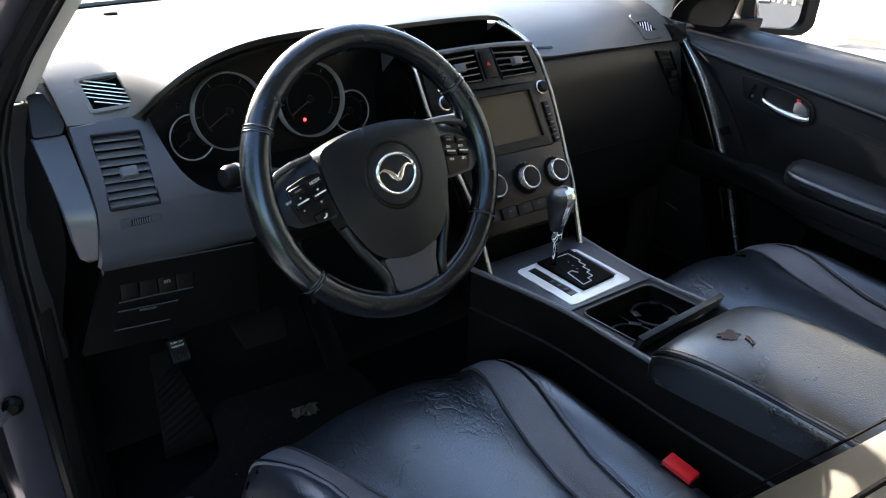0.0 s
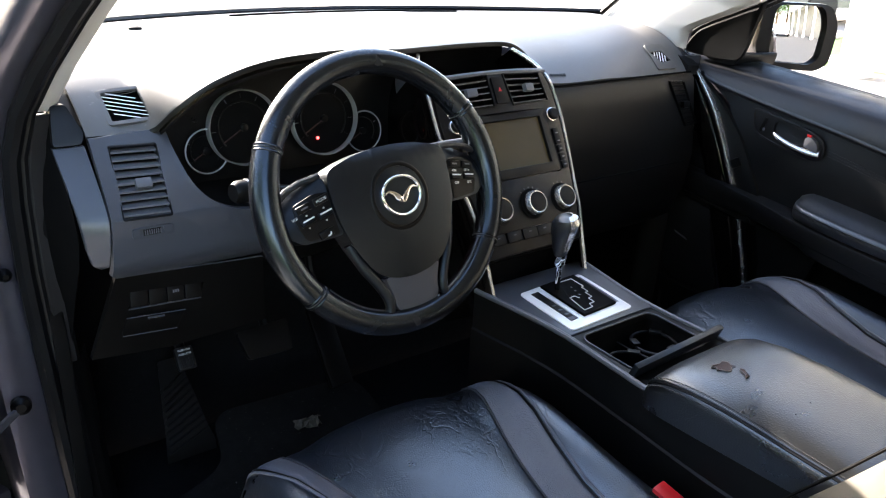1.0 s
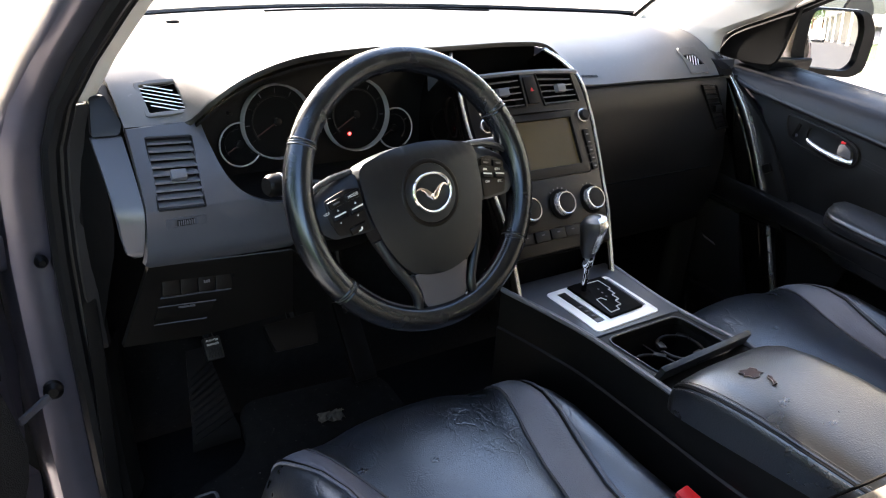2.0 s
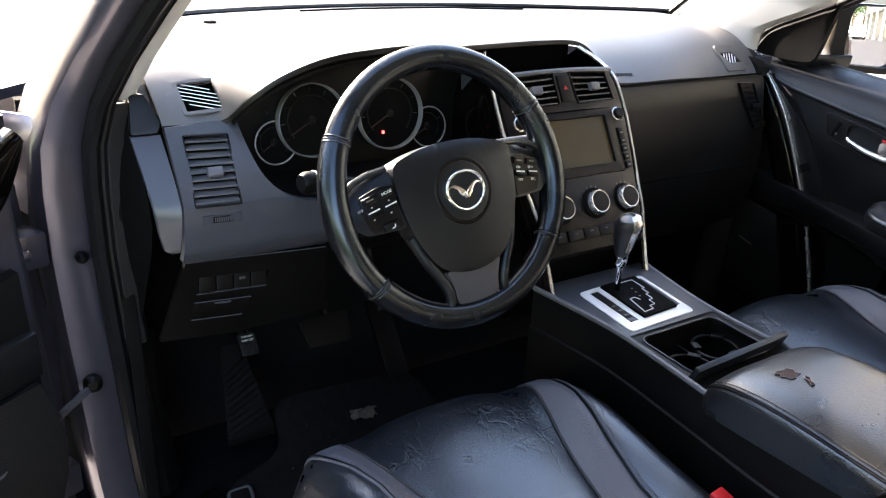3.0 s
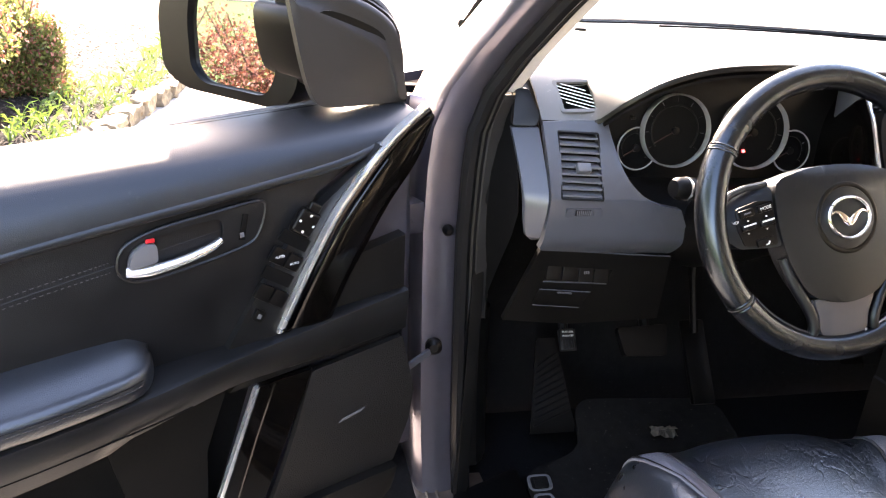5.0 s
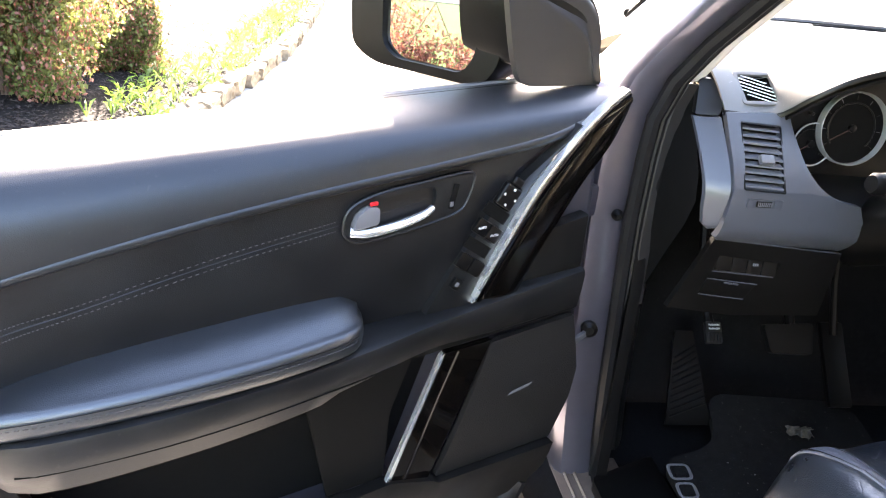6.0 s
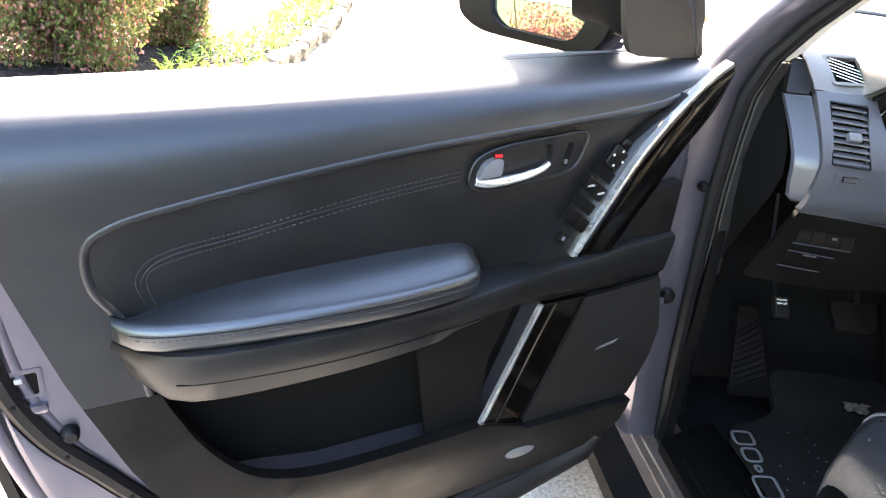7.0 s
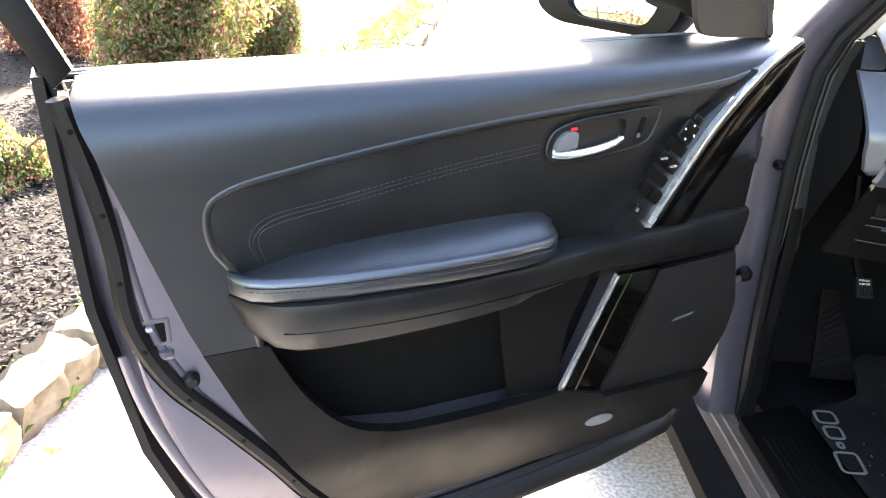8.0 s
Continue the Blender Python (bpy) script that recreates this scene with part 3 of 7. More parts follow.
        rows.append([Vector((sd * (x - 0.018), y + 0.012, z)), Vector((sd * (x - 0.032), y, z)), Vector((sd * (x - 0.046), y + 0.003, z)), a, a.lerp(b, 0.33) + Vector((-sd * 0.010, 0, 0)), a.lerp(b, 0.67) + Vector((-sd * 0.008, 0, 0)), b])
    for z in [1.105, 1.135, 1.16, 1.171, 1.185, 1.20, 1.22, 1.24, 1.28, 1.32, 1.37, 1.42, 1.48, 1.55, 1.60] if sd > 0 else []:
        y = lerp(z, [(1.10, 0.400), (1.15, 0.392), (1.171, 0.382), (1.20, 0.318), (1.24, 0.222), (1.32, 0.13), (1.42, 0.04), (1.55, -0.16), (1.62, -0.34)])[0]
        x = lerp(z, [(1.10, 0.702), (1.24, 0.684), (1.42, 0.63), (1.62, 0.545)])[0]
        k = max(0, (z - 1.178) / 0.42)
        b = Vector((0.70 * (1 - 0.12 * k) - 0.004, max(0.645 * (1 - k) - 0.05 * k, y + 0.05), z))
        a = Vector((x - 0.022, y + 0.018, z))
        rows.append([Vector((x + 0.010, y + 0.010, z)), Vector((x, y, z)), Vector((x - 0.012, y + 0.004, z)), a, a.lerp(b, 0.33) + Vector((-0.012, 0, 0)), a.lerp(b, 0.67) + Vector((-0.010, 0, 0)), b])
    part("upper_pillar_trim", sheet(rows, 0.01, (sd, 0.3, 0)), PILLAR, car)
    part("sill", plate(rect(-0.86, 0.66, 0.42, 0.790), lambda a, b, d, sd=sd: Vector((sd * b, a, 0.405 - d - 0.10 * max(0, b - 0.755))), 0.05, bevel=0.006, step=0.04), SILL_REFLECT_DUST, car)
    part("sill_scuff_trim", plate(round_loop([(-0.84, 0.60), (0.40, 0.60), (0.335, 0.735), (-0.84, 0.735)], 0.012), lambda a, b, d, sd=sd: Vector((sd * b, a, 0.425 - d)), 0.02, bevel=0.005), BLACK, car)
    for rx in (0.752, 0.770):
        part("sill_ridge", tube([(sd * rx, -0.84, 0.4055 - 0.1 * max(0, rx - 0.755)), (sd * rx, -0.2, 0.4055 - 0.1 * max(0, rx - 0.755)), (sd * rx, 0.38, 0.4055 - 0.1 * max(0, rx - 0.755))], 0.0035, 6), SILL_REFLECT_DUST, car)
for k in range(9):
    part("scuff_rib", box(pose(-0.615 - 0.012 * k, -0.20, 0.4262), 0.004, 0.95, 0.003, 0.001), BLACK, car)
for sd in (-1, 1):
    part("cowl_side_trim", plate([(0.34, 0.41), (0.68, 0.41), (0.68, 1.06), (0.42, 1.06), (0.36, 0.80)], lambda a, b, d, sd=sd: Vector((sd * (0.705 + d), a, b)), 0.02, (), 0.003), BLACK, car)
for sd in (-1, 1):
    way = [(0.055, 0.012), (0.070, 0.045), (0.095, 0.078), (0.13, 0.105), (0.165, 0.125)]
    rows = [[Vector((sd * (lerp(z, EDGE_X)[0] + o - drop * 0.2), lerp(z, EDGE)[0] + f + drop, z)) for o, f in way] for z, drop in ((1.098, 0.010), (1.085, 0.0), (1.05, 0.002), (1.01, 0.012), (0.97, 0.032), (0.92, 0.06), (0.85, 0.085))]
    part("wing_return", sheet(rows, 0.008, (0, 1, 0)), PAINT, car)
    part("wing_liner", plate(rect(0.40, 0.36, 0.62, 0.98), lambda a, b, d, sd=sd: Vector((sd * (0.815 + (a - 0.40) * 0.5), 0.47 + (a - 0.40) * 0.35 + d, b)), 0.01, (), 0), DEEP, car)
    part("scuttle_end_cap", box(pose(sd * 0.766, 0.452, 1.104, 0, 0, sd * 20), 0.045, 0.05, 0.022, 0.006), BLACK, car)
# door check arm, seal clip and hinges on the driver's side
check = part("door_check_arm", box(pose(-0.808, 0.345, 0.690, 0, -8, 40), 0.064, 0.006, 0.012, 0.002), SLAT, car)
part("check_bracket", turned([(0.004, 0), (0.014, 0.0), (0.014, 0.008), (0.007, 0.014)], facing((-0.778, 0.372, 0.700), (-0.2, -1, 0))), BLACK, check)
part("seal_clip", turned([(0.009, 0), (0.009, 0.006), (0.004, 0.012)], facing((-0.772, 0.362, 0.905), (0, -1, 0))), BLACK, car)
for hz in (0.93, 0.56):
    hinge = part("door_hinge", box(pose(-0.845, 0.36, hz, 0, 0, 20), 0.05, 0.05, 0.05, 0.006), PAINT, car)
    part("hinge_bolt", turned([(0.009, 0), (0.009, 0.007), (0.005, 0.009)], facing((-0.845, 0.333, hz), (0.2, -1, 0)), 6), PAINT, hinge)

# ---- dashboard ----
dash = thing("dashboard", (0, 0.40, 0.72), "charcoal grey plastic car dashboard with silver trim and round gauges", "dashboard")
LIP = [(-0.655, 0.322, 1.088), (-0.57, 0.320, 1.090), (-0.545, 0.292, 1.121), (-0.50, 0.272, 1.155), (-0.43, 0.262, 1.179), (-0.34, 0.262, 1.188), (-0.25, 0.275, 1.188),
       (-0.17, 0.315, 1.178), (-0.08, 0.342, 1.175), (0.04, 0.352, 1.175), (0.115, 0.352, 1.170), (0.150, 0.348, 1.150), (0.185, 0.345, 1.110), (0.215, 0.345, 1.090), (0.40, 0.345, 1.087), (0.665, 0.345, 1.080)]


def lip(x):
    return lerp(x, LIP)


def dash_top(x, k):
    ly, lz = lip(x)
    by = screen_base(x) - 0.004
    y = ly + (by - ly) * k ** 1.5
    z = lz + (1.186 - lz) * (1 - math.exp(-(y - ly) / lerp(x, [(-0.60, 0.10), (-0.55, 0.11), (-0.50, 0.11), (-0.46, 0.08), (-0.40, 0.05), (0.10, 0.04), (0.18, 0.09), (0.24, 0.12), (0.45, 0.11), (0.586, 0.070)])[0])) - 0.001 * math.sin(math.pi * k)
    return Vector((x, y, z + 0.010 * (k ** 3) * 0))


xs = [-0.655 + 1.32 * j / 176 for j in range(177)]
top_rows = [[dash_top(x, k / 28) for x in xs] for k in range(29)]
front = [[Vector((p.x, p.y - 0.0015, p.z - 0.003)) for p in top_rows[0]], [Vector((p.x, p.y - 0.001, p.z - 0.008)) for p in top_rows[0]]]
# Same plastic as the top, darkened: the lip's shade is in the colour.
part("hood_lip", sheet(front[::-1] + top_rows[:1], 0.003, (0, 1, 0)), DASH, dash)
top_bm = sheet(top_rows, 0.004)
cut = [f for f in top_bm.faces for c in [f.calc_center_median()] if abs(c.x - (-0.590 if c.x < 0 else 0.586)) < 0.0265 and (0.337 if c.x < 0 else 0.352) < c.y < (0.389 if c.x < 0 else 0.401)]
bmesh.ops.delete(top_bm, geom=cut, context="FACES")
# The top's pale grey holds the sunlight that falls on it.
part("dash_top", top_bm, SUNLIT_PLASTIC, dash, "grey grained dash top, sunlight painted into its pale colour")
for sd in (-1, 1):
    ends = [[Vector((sd * x, y, z - 0.10 * (x - 0.655))) for x in (0.650, 0.670, 0.692)] for y, z in ((0.345, 1.098), (0.40, 1.132), (0.47, 1.154), (0.56, 1.168), (0.66, 1.176))]
    part("dash_corner", sheet(ends, 0.02), DASH, dash)
part("defroster_slot", tube([dash_top(x, 0.93) + Vector((0, 0, 0.001)) for x in [-0.225 + 0.57 * j / 24 for j in range(25)]], 0.0025, 6), DEEP, dash)
part("light_sensor", turned([(0.012, 0), (0.011, 0.004), (0.006, 0.006)], facing(dash_top(-0.47, 0.82), (0, 0, 1), (0, 1, 0))), BLACK, dash)
part("airbag_mark", join(*[box(facing(dash_top(0.235 + 0.009 * k, 0.10) + Vector((0, -0.001, 0.0012)), (0, -0.55, 0.83)), 0.006, 0.006, 0.001, 0) for k in range(5)]), BLACK, dash)

# small slotted vents for the side windows, either end
for x0, x1 in ((-0.617, -0.563), (0.560, 0.612)):
    y0, y1 = 0.337, 0.388
    xm = (x0 + x1) / 2
    lip_y, back_y = lip(xm)[0], screen_base(xm) - 0.004
    p0, p1 = [dash_top(xm, ((y - lip_y) / (back_y - lip_y)) ** (2 / 3)) for y in (0.337 if x0 < 0 else 0.352, 0.388 if x0 < 0 else 0.400)]
    mid = (p0 + p1) / 2 + Vector((0, -0.001, 0.0015))
    across = dash_top(x1, 0.12) - dash_top(x0, 0.12)
    nrm = (Vector((1, 0, 0)) if x0 < 0 else across).cross(p1 - p0).normalized()
    m = facing(mid, nrm, (0, 0, 1)) @ pose(0, 0, 0.0008, 0, -4 if x0 < 0 else 0, 0)
    vent = part("demister_vent", plate(rect(-0.0315, -0.0345, 0.0315, 0.0345, 0.006), lambda a, b, d, m=m: m @ Vector((a, b, 0.0012 - d)), 0.004, [rect(-0.025, -0.028, 0.025, 0.028, 0.003) if x0 < 0 else [(-0.027, 0.013), (0.010, 0.015), (0.027, -0.013), (-0.008, -0.015)]], 0.0012, 0.02), SUNLIT_PLASTIC, dash)
    part("vent_well", plate(rect(-0.028, -0.031, 0.028, 0.031), lambda a, b, d, m=m: m @ Vector((a, b, -0.030 - d)), 0.002, bevel=0), DEEP, vent)
    part("vent_wall", loft([[m @ Vector((*p, h)) for p in rect(-0.0265, -0.0295, 0.0265, 0.0295)] for h in (-0.002, -0.031)], False), DEEP, vent)
    for k in range(6 if x0 < 0 else 0):
        part("slat", box(m @ pose(0.0, -0.0200 + 0.0080 * k, -0.0012, 0, 0, -24), 0.055 if 0 < k < 5 else 0.040, 0.0011, 0.0012, 0.0003), ALU, vent)
    for k in range(5 if x0 > 0 else 0):
        part("slat", box(m @ pose(-0.0175 + 0.0085 * k, 0.0, -0.0012, 0, 0, 62), 0.030, 0.0030, 0.0012, 0.0003), ALU, vent)


def fascia_y(z):
    return lerp(z, [(0.88, 0.247), (0.985, 0.236), (1.095, 0.326)])[0] if z > 0.985 else 0.236 + (0.985 - z) * 0.10 + 16 * max(0, 0.938 - z) ** 2


def on_fascia(a, b, d):
    return Vector((a, fascia_y(b) + d, b))


VENT = [(-0.632, 1.074), (-0.572, 1.072), (-0.580, 0.993), (-0.641, 0.995)]
bay = spline([(-0.552, 1.090), (-0.549, 1.060), (-0.540, 1.025), (-0.520, 1.000), (-0.490, 0.985), (-0.455, 0.978)], 4)
fascia = part("fascia", plate([(-0.654, 1.086), (-0.657, 0.998), (-0.662, 0.915), (-0.655, 0.909), (-0.44, 0.894), (-0.435, 0.94)] + bay[::-1], on_fascia, 0.014, [VENT], 0.003, 0.035, [0.898 + 0.005 * k for k in range(10)]), FASCIA, dash)


def slanted_vent(parent, corners, place, n, knob=True, frame_mat=BLACK, slat_mat=SLAT):
    """A louvred air outlet: frame, dark well, tilted slats and a thumb tab. corners: top left, top right, low right, low left."""
    tl, tr, br, bl = [Vector(c) for c in corners]
    quad = lambda s, t: (tl * (1 - s) + tr * s) * (1 - t) + (bl * (1 - s) + br * s) * t
    grow = lambda g: [tuple(quad(s, t)) for s, t in ((-g, -g), (1 + g, -g), (1 + g, 1 + g), (-g, 1 + g))]
    v = part("air_vent", plate(round_loop(grow(0.032), 0.003), lambda a, b, d: place(a, b, d - 0.0025), 0.006, [[tuple(quad(s, t)) for s, t in ((0, 0), (1, 0), (1, 1), (0, 1))]], 0.0012), frame_mat, parent)
    part("well", plate(grow(0.05), lambda a, b, d: place(a, b, d + 0.022), 0.003, bevel=0), DEEP, v)
    for k in range(n):
        a, b = quad(0.0, (k + 0.5) / n), quad(1.0, (k + 0.5) / n)
        h = (tl - bl).length / n * 0.27
        lo = [place(a[0], a[1] - h * 0.55, 0.001), place(b[0], b[1] - h * 0.55, 0.001)]
        hi = [place(a[0], a[1] + h * 0.55, 0.013), place(b[0], b[1] + h * 0.55, 0.013)]
        part("slat", sheet([lo, hi], 0.0022), slat_mat, v)
    if knob:
        a = quad(0.52, 0.52)
        c, e, f = place(a[0], a[1], -0.004), place(a[0] + 0.01, a[1], -0.004), place(a[0], a[1] + 0.01, -0.004)
        nrm = (e - c).cross(f - c).normalized()
        part("thumb_tab", box(facing(c, nrm if nrm.y < 0 else -nrm, f - c), 0.021, 0.014, 0.010, 0.002), slat_mat, v)
    return v


slanted_vent(dash, VENT, on_fascia, 9)
part("fascia_backing", plate(rect(-0.65, 0.915, -0.560, 1.08), lambda a, b, d: on_fascia(a, b, 0.034 + d), 0.004, (), 0, 0.04), DEEP, dash)
wheel_frame = part("thumbwheel_frame", plate(rect(-0.634, 0.9665, -0.580, 0.9805, 0.003), lambda a, b, d: on_fascia(a, b, d - 0.0012), 0.004, [rect(-0.623, 0.9695, -0.593, 0.978, 0.001)], 0.001), FASCIA, dash)
part("thumbwheel_well", plate(rect(-0.624, 0.968, -0.592, 0.9795), lambda a, b, d: on_fascia(a, b, d + 0.002), 0.003, (), 0), DEEP, wheel_frame)
part("vent_thumbwheel", turned([(0.006, -0.0115), (0.0072, -0.011), (0.0072, 0.011), (0.006, 0.0115)], pose(-0.608, fascia_y(0.974) + 0.0045, 0.974, 0, 90, 0), 20), BLACK, wheel_frame)
for k in range(8):
    part("rib", box(pose(-0.6180 + 0.0029 * k, fascia_y(0.974) - 0.0026, 0.974), 0.0013, 0.0014, 0.0062, 0), SLAT, wheel_frame)
# end cap, knee panel with switch blanks and coin tray
part("end_cap", plate([(-0.696, 1.074), (-0.6595, 1.077), (-0.6585, 0.99), (-0.662, 0.945), (-0.664, 0.928), (-0.672, 0.924), (-0.682, 0.932), (-0.687, 0.955), (-0.691, 0.99)], lambda a, b, d: Vector((a, fascia_y(max(b, 0.915)) + 0.012 + d - (a + 0.67) * 0.5 + 0.6 * max(0, 0.930 - b), b)), 0.010, (), 0.004, 0.03, [0.87 + 0.01 * k for k in range(8)]), FASCIA, dash)
part("end_cap_top", plate(round_loop([(-0.688, 1.126), (-0.670, 1.128), (-0.656, 1.092), (-0.662, 1.079), (-0.695, 1.077)], 0.004), lambda a, b, d: Vector((a, 0.325 + d + 0.5 * (b - 1.08) - (a + 0.67) * 0.3, b)), 0.012, (), 0.003), DASH, dash)
kp = lambda z: 0.264 + (0.905 - z) * 0.22
on_knee = lambda a, b, d: Vector((a, kp(b) + d, b))
knee = part("knee_panel", plate([(-0.655, 0.9075), (-0.44, 0.8925), (-0.43, 0.775), (-0.58, 0.770), (-0.692, 0.782)], on_knee, 0.012, [[(-0.637, 0.880), (-0.532, 0.8705), (-0.536, 0.8455), (-0.639, 0.853)]], 0.003, 0.04), KNEE, dash)
# Pale tube paints the slim highlight along the fascia's bottom seam.
part("knee_seam_highlight", tube([on_knee(-0.655 + 0.213 * k / 8, 0.9085 - 0.0148 * k / 8, -0.001) for k in range(9)], 0.0011, 6), FASCIA, knee)
for k in range(4):
    x, z = -0.6245 + 0.0258 * k, 0.8655 - 0.0022 * k
    sw = part("switch_blank", box(pose(x, kp(z) + 0.006, z, -12, 5, 0), 0.0246, 0.012, 0.024, 0.002), KNEE, knee)
    if k == 2:
        part("switch_mark", join(*[box(pose(x + dx, kp(z) - 0.0012, z + 0.005, -12), 0.0022, 0.0008, 0.004, 0) for dx in (-0.0033, 0, 0.0033)]), SLAT, sw)
part("switch_ledge", tube([on_knee(-0.640, 0.8525, -0.0005), on_knee(-0.588, 0.8490, -0.0005), on_knee(-0.536, 0.8450, -0.0005)], 0.0012, 6), FASCIA, knee)
coin = part("coin_tray", plate(round_loop([(-0.644, 0.8385), (-0.560, 0.8305), (-0.572, 0.8035), (-0.651, 0.8115)], 0.003), lambda a, b, d: on_knee(a, b, d - 0.003), 0.010, (), 0.0015), KNEE, knee)
for (xa, za), (xb, zb) in (((-0.644, 0.8395), (-0.560, 0.8315)), ((-0.650, 0.8105), (-0.573, 0.8030))):
    part("tray_edge", tube([on_knee(xa, za, -0.003), on_knee((xa + xb) / 2, (za + zb) / 2, -0.003), on_knee(xb, zb, -0.003)], 0.0009, 6), FASCIA, coin)
part("tray_pull", box(pose(-0.603, kp(0.832) - 0.004, 0.8318, -12, 5, 0), 0.024, 0.004, 0.0025, 0.001), FASCIA, coin)

# instrument cluster under the hood of the dash
cluster = part("gauge_panel", plate([(-0.556, 1.085), (-0.552, 1.05), (-0.535, 1.005), (-0.48, 0.97), (-0.13, 0.97), (-0.108, 1.06), (-0.108, 1.160), (-0.25, 1.172), (-0.36, 1.172), (-0.46, 1.158), (-0.53, 1.115)], lambda a, b, d: Vector((a, 0.365 + d + (b - 1.07) * 0.10, b)), 0.02, (), 0.003), BLACK, dash)
hoodrow = [[Vector((x, lip(x)[0] + f * (0.375 - lip(x)[0]), lip(x)[1] - 0.013 - 0.006 * f)) for x in [-0.56 + 0.43 * j / 20 for j in range(21)]] for f in (0, 0.5, 1)]
part("hood_lining", sheet(hoodrow, 0.004), DEEP, dash)
part("cluster_floor", sheet([[Vector((x, y, z)) for x in (-0.55, -0.45, -0.3, -0.14)] for y, z in ((0.255, 0.965), (0.29, 0.985), (0.372, 0.995))], 0.006), BLACK, dash)
for gx, gz, gr in ((-0.4815, 1.0395, 0.0330), (-0.2080, 1.0400, 0.0335), (-0.4205, 1.0690, 0.0565), (-0.2820, 1.0690, 0.0580)):
    big = gr > 0.04
    gm = facing((gx, 0.360 if big else 0.362, gz), (0, -1, 0.10))
    gauge = part("gauge", turned([(gr * 0.3, 0.002), (gr * 0.97, 0.002), (gr * 0.97, 0.004), (gr * 0.3, 0.004)], gm, 40), DEEP, dash)
    ring = [(gr - 0.0012, 0.0), (gr - 0.0012, 0.006), (gr - 0.0006, 0.0145), (gr, 0.0155), (gr + 0.0009, 0.0145), (gr + 0.0009, 0.0)]
    if big:
        part("gauge_ring", turned(ring + ring[:1], gm, 64), RING, gauge)
    else:
        bx, br = (-0.4205, 0.0565) if gx < -0.4 else (-0.2820, 0.0580)
        arc = [radians(3 * k) for k in range(120)]
        keep = [a for a in arc if math.hypot(gx + gr * math.cos(a) - bx, gz + gr * math.sin(a) - 1.069) > br]
        first = next(i for i, a in enumerate(keep) if (keep[i] - keep[i - 1]) > 0.1 or i == 0 and (keep[0] - keep[-1]) % (2 * math.pi) > 0.1) if len(keep) < 120 else 0
        keep = keep[first:] + keep[:first]
        part("gauge_ring", tube([gm @ Vector((gr * math.cos(a), gr * math.sin(a), 0.0115)) for a in keep], 0.0013, 8), RING, gauge)
    part("inner_ring", tube([gm @ Vector((gr * 0.70 * math.cos(a), gr * 0.70 * math.sin(a), 0.005)) for a in [radians(-40 + 260 * k / 24) for k in range(25)]], 0.0014 if big else 0.0008, 6), DASH, gauge)
    for k in range(9 if big else 5):
        a = radians(215 - 250 * k / (8 if big else 4))
        part("tick", box(gm @ pose(gr * 0.84 * math.cos(a), gr * 0.84 * math.sin(a), 0.0048, 0, 0, math.degrees(a)), gr * 0.12, 0.0009, 0.0008, 0), SLAT if k % 2 else DASH, gauge)
    a = radians(210)
    part("needle", box(gm @ pose(gr * 0.32 * math.cos(a), gr * 0.32 * math.sin(a), 0.008, 0, 0, 210), gr * 0.75, 0.0016, 0.0012, 0), NEEDLE, gauge)
    part("gauge_hub", turned([(0.006, 0.004), (0.006, 0.010), (0.003, 0.011)], gm, 16), BLACK, gauge)
    if gr > 0.057:
        part("warning_lamp", turned([(0.0028, 0.006), (0.0028, 0.0072), (0.001, 0.0074)], gm @ pose(-0.014, -0.030, 0, 0, 0, 0), 10), GAUGE_RED, gauge, "small lit red warning lamp")
part("trip_button", turned([(0.0032, 0), (0.0032, 0.008), (0.0022, 0.009)], facing((-0.496, 0.357, 1.088), (0, -1, 0.1)), 14), DASH, dash)

part("cluster_end_panel", sheet([[Vector((x0, 0.345, z)), Vector((x0 + 0.010, 0.318, z - 0.004)), Vector((x0 + 0.030, 0.300, z - 0.006))] for x0, z in ((-0.150, 1.150), (-0.148, 1.120), (-0.144, 1.08), (-0.136, 1.04), (-0.126, 1.00))], 0.004, (0.3, 1, 0)), FASCIA, dash)
# centre stack
SLOPE = Vector((0, 0.490, 0.872))
STN = Vector((0, -0.872, 0.490))


def on_stack(a, b, d):
    """b: way up the slope from the knobs; d: depth below the face."""
    return Vector((a, 0.149, 0.933)) + SLOPE * b - STN * (d + 0.8 * a * a + 0.2 * max(0, -0.02 - b))


def stack_x(b):
    return lerp(b, [(-0.16, 0.104), (-0.11, 0.108), (-0.015, 0.115), (0.07, 0.1285), (0.137, 0.1375), (0.19, 0.1375), (0.22, 0.130), (0.245, 0.114), (0.262, 0.096)])[0]


bs = [-0.075 + 0.305 * k / 16 for k in range(17)]
edge_r = [(stack_x(b) - 0.006, b) for b in bs]
VL = [(-0.106, 0.228), (-0.022, 0.229), (-0.022, 0.175), (-0.112, 0.177)]
VR = [(0.016, 0.229), (0.104, 0.227), (0.111, 0.178), (0.022, 0.174)]
# Stack panel takes the near-black copy, its dimmer light put into the colour.
stack = part("stack_panel", plate(edge_r + [(-x, b) for x, b in edge_r[::-1]], on_stack, 0.03, [VL, VR, rect(-0.094, 0.047, 0.094, 0.163, 0.004), rect(-0.10, -0.056, 0.10, -0.037, 0.002)], 0.002, 0.06), DASH, dash)
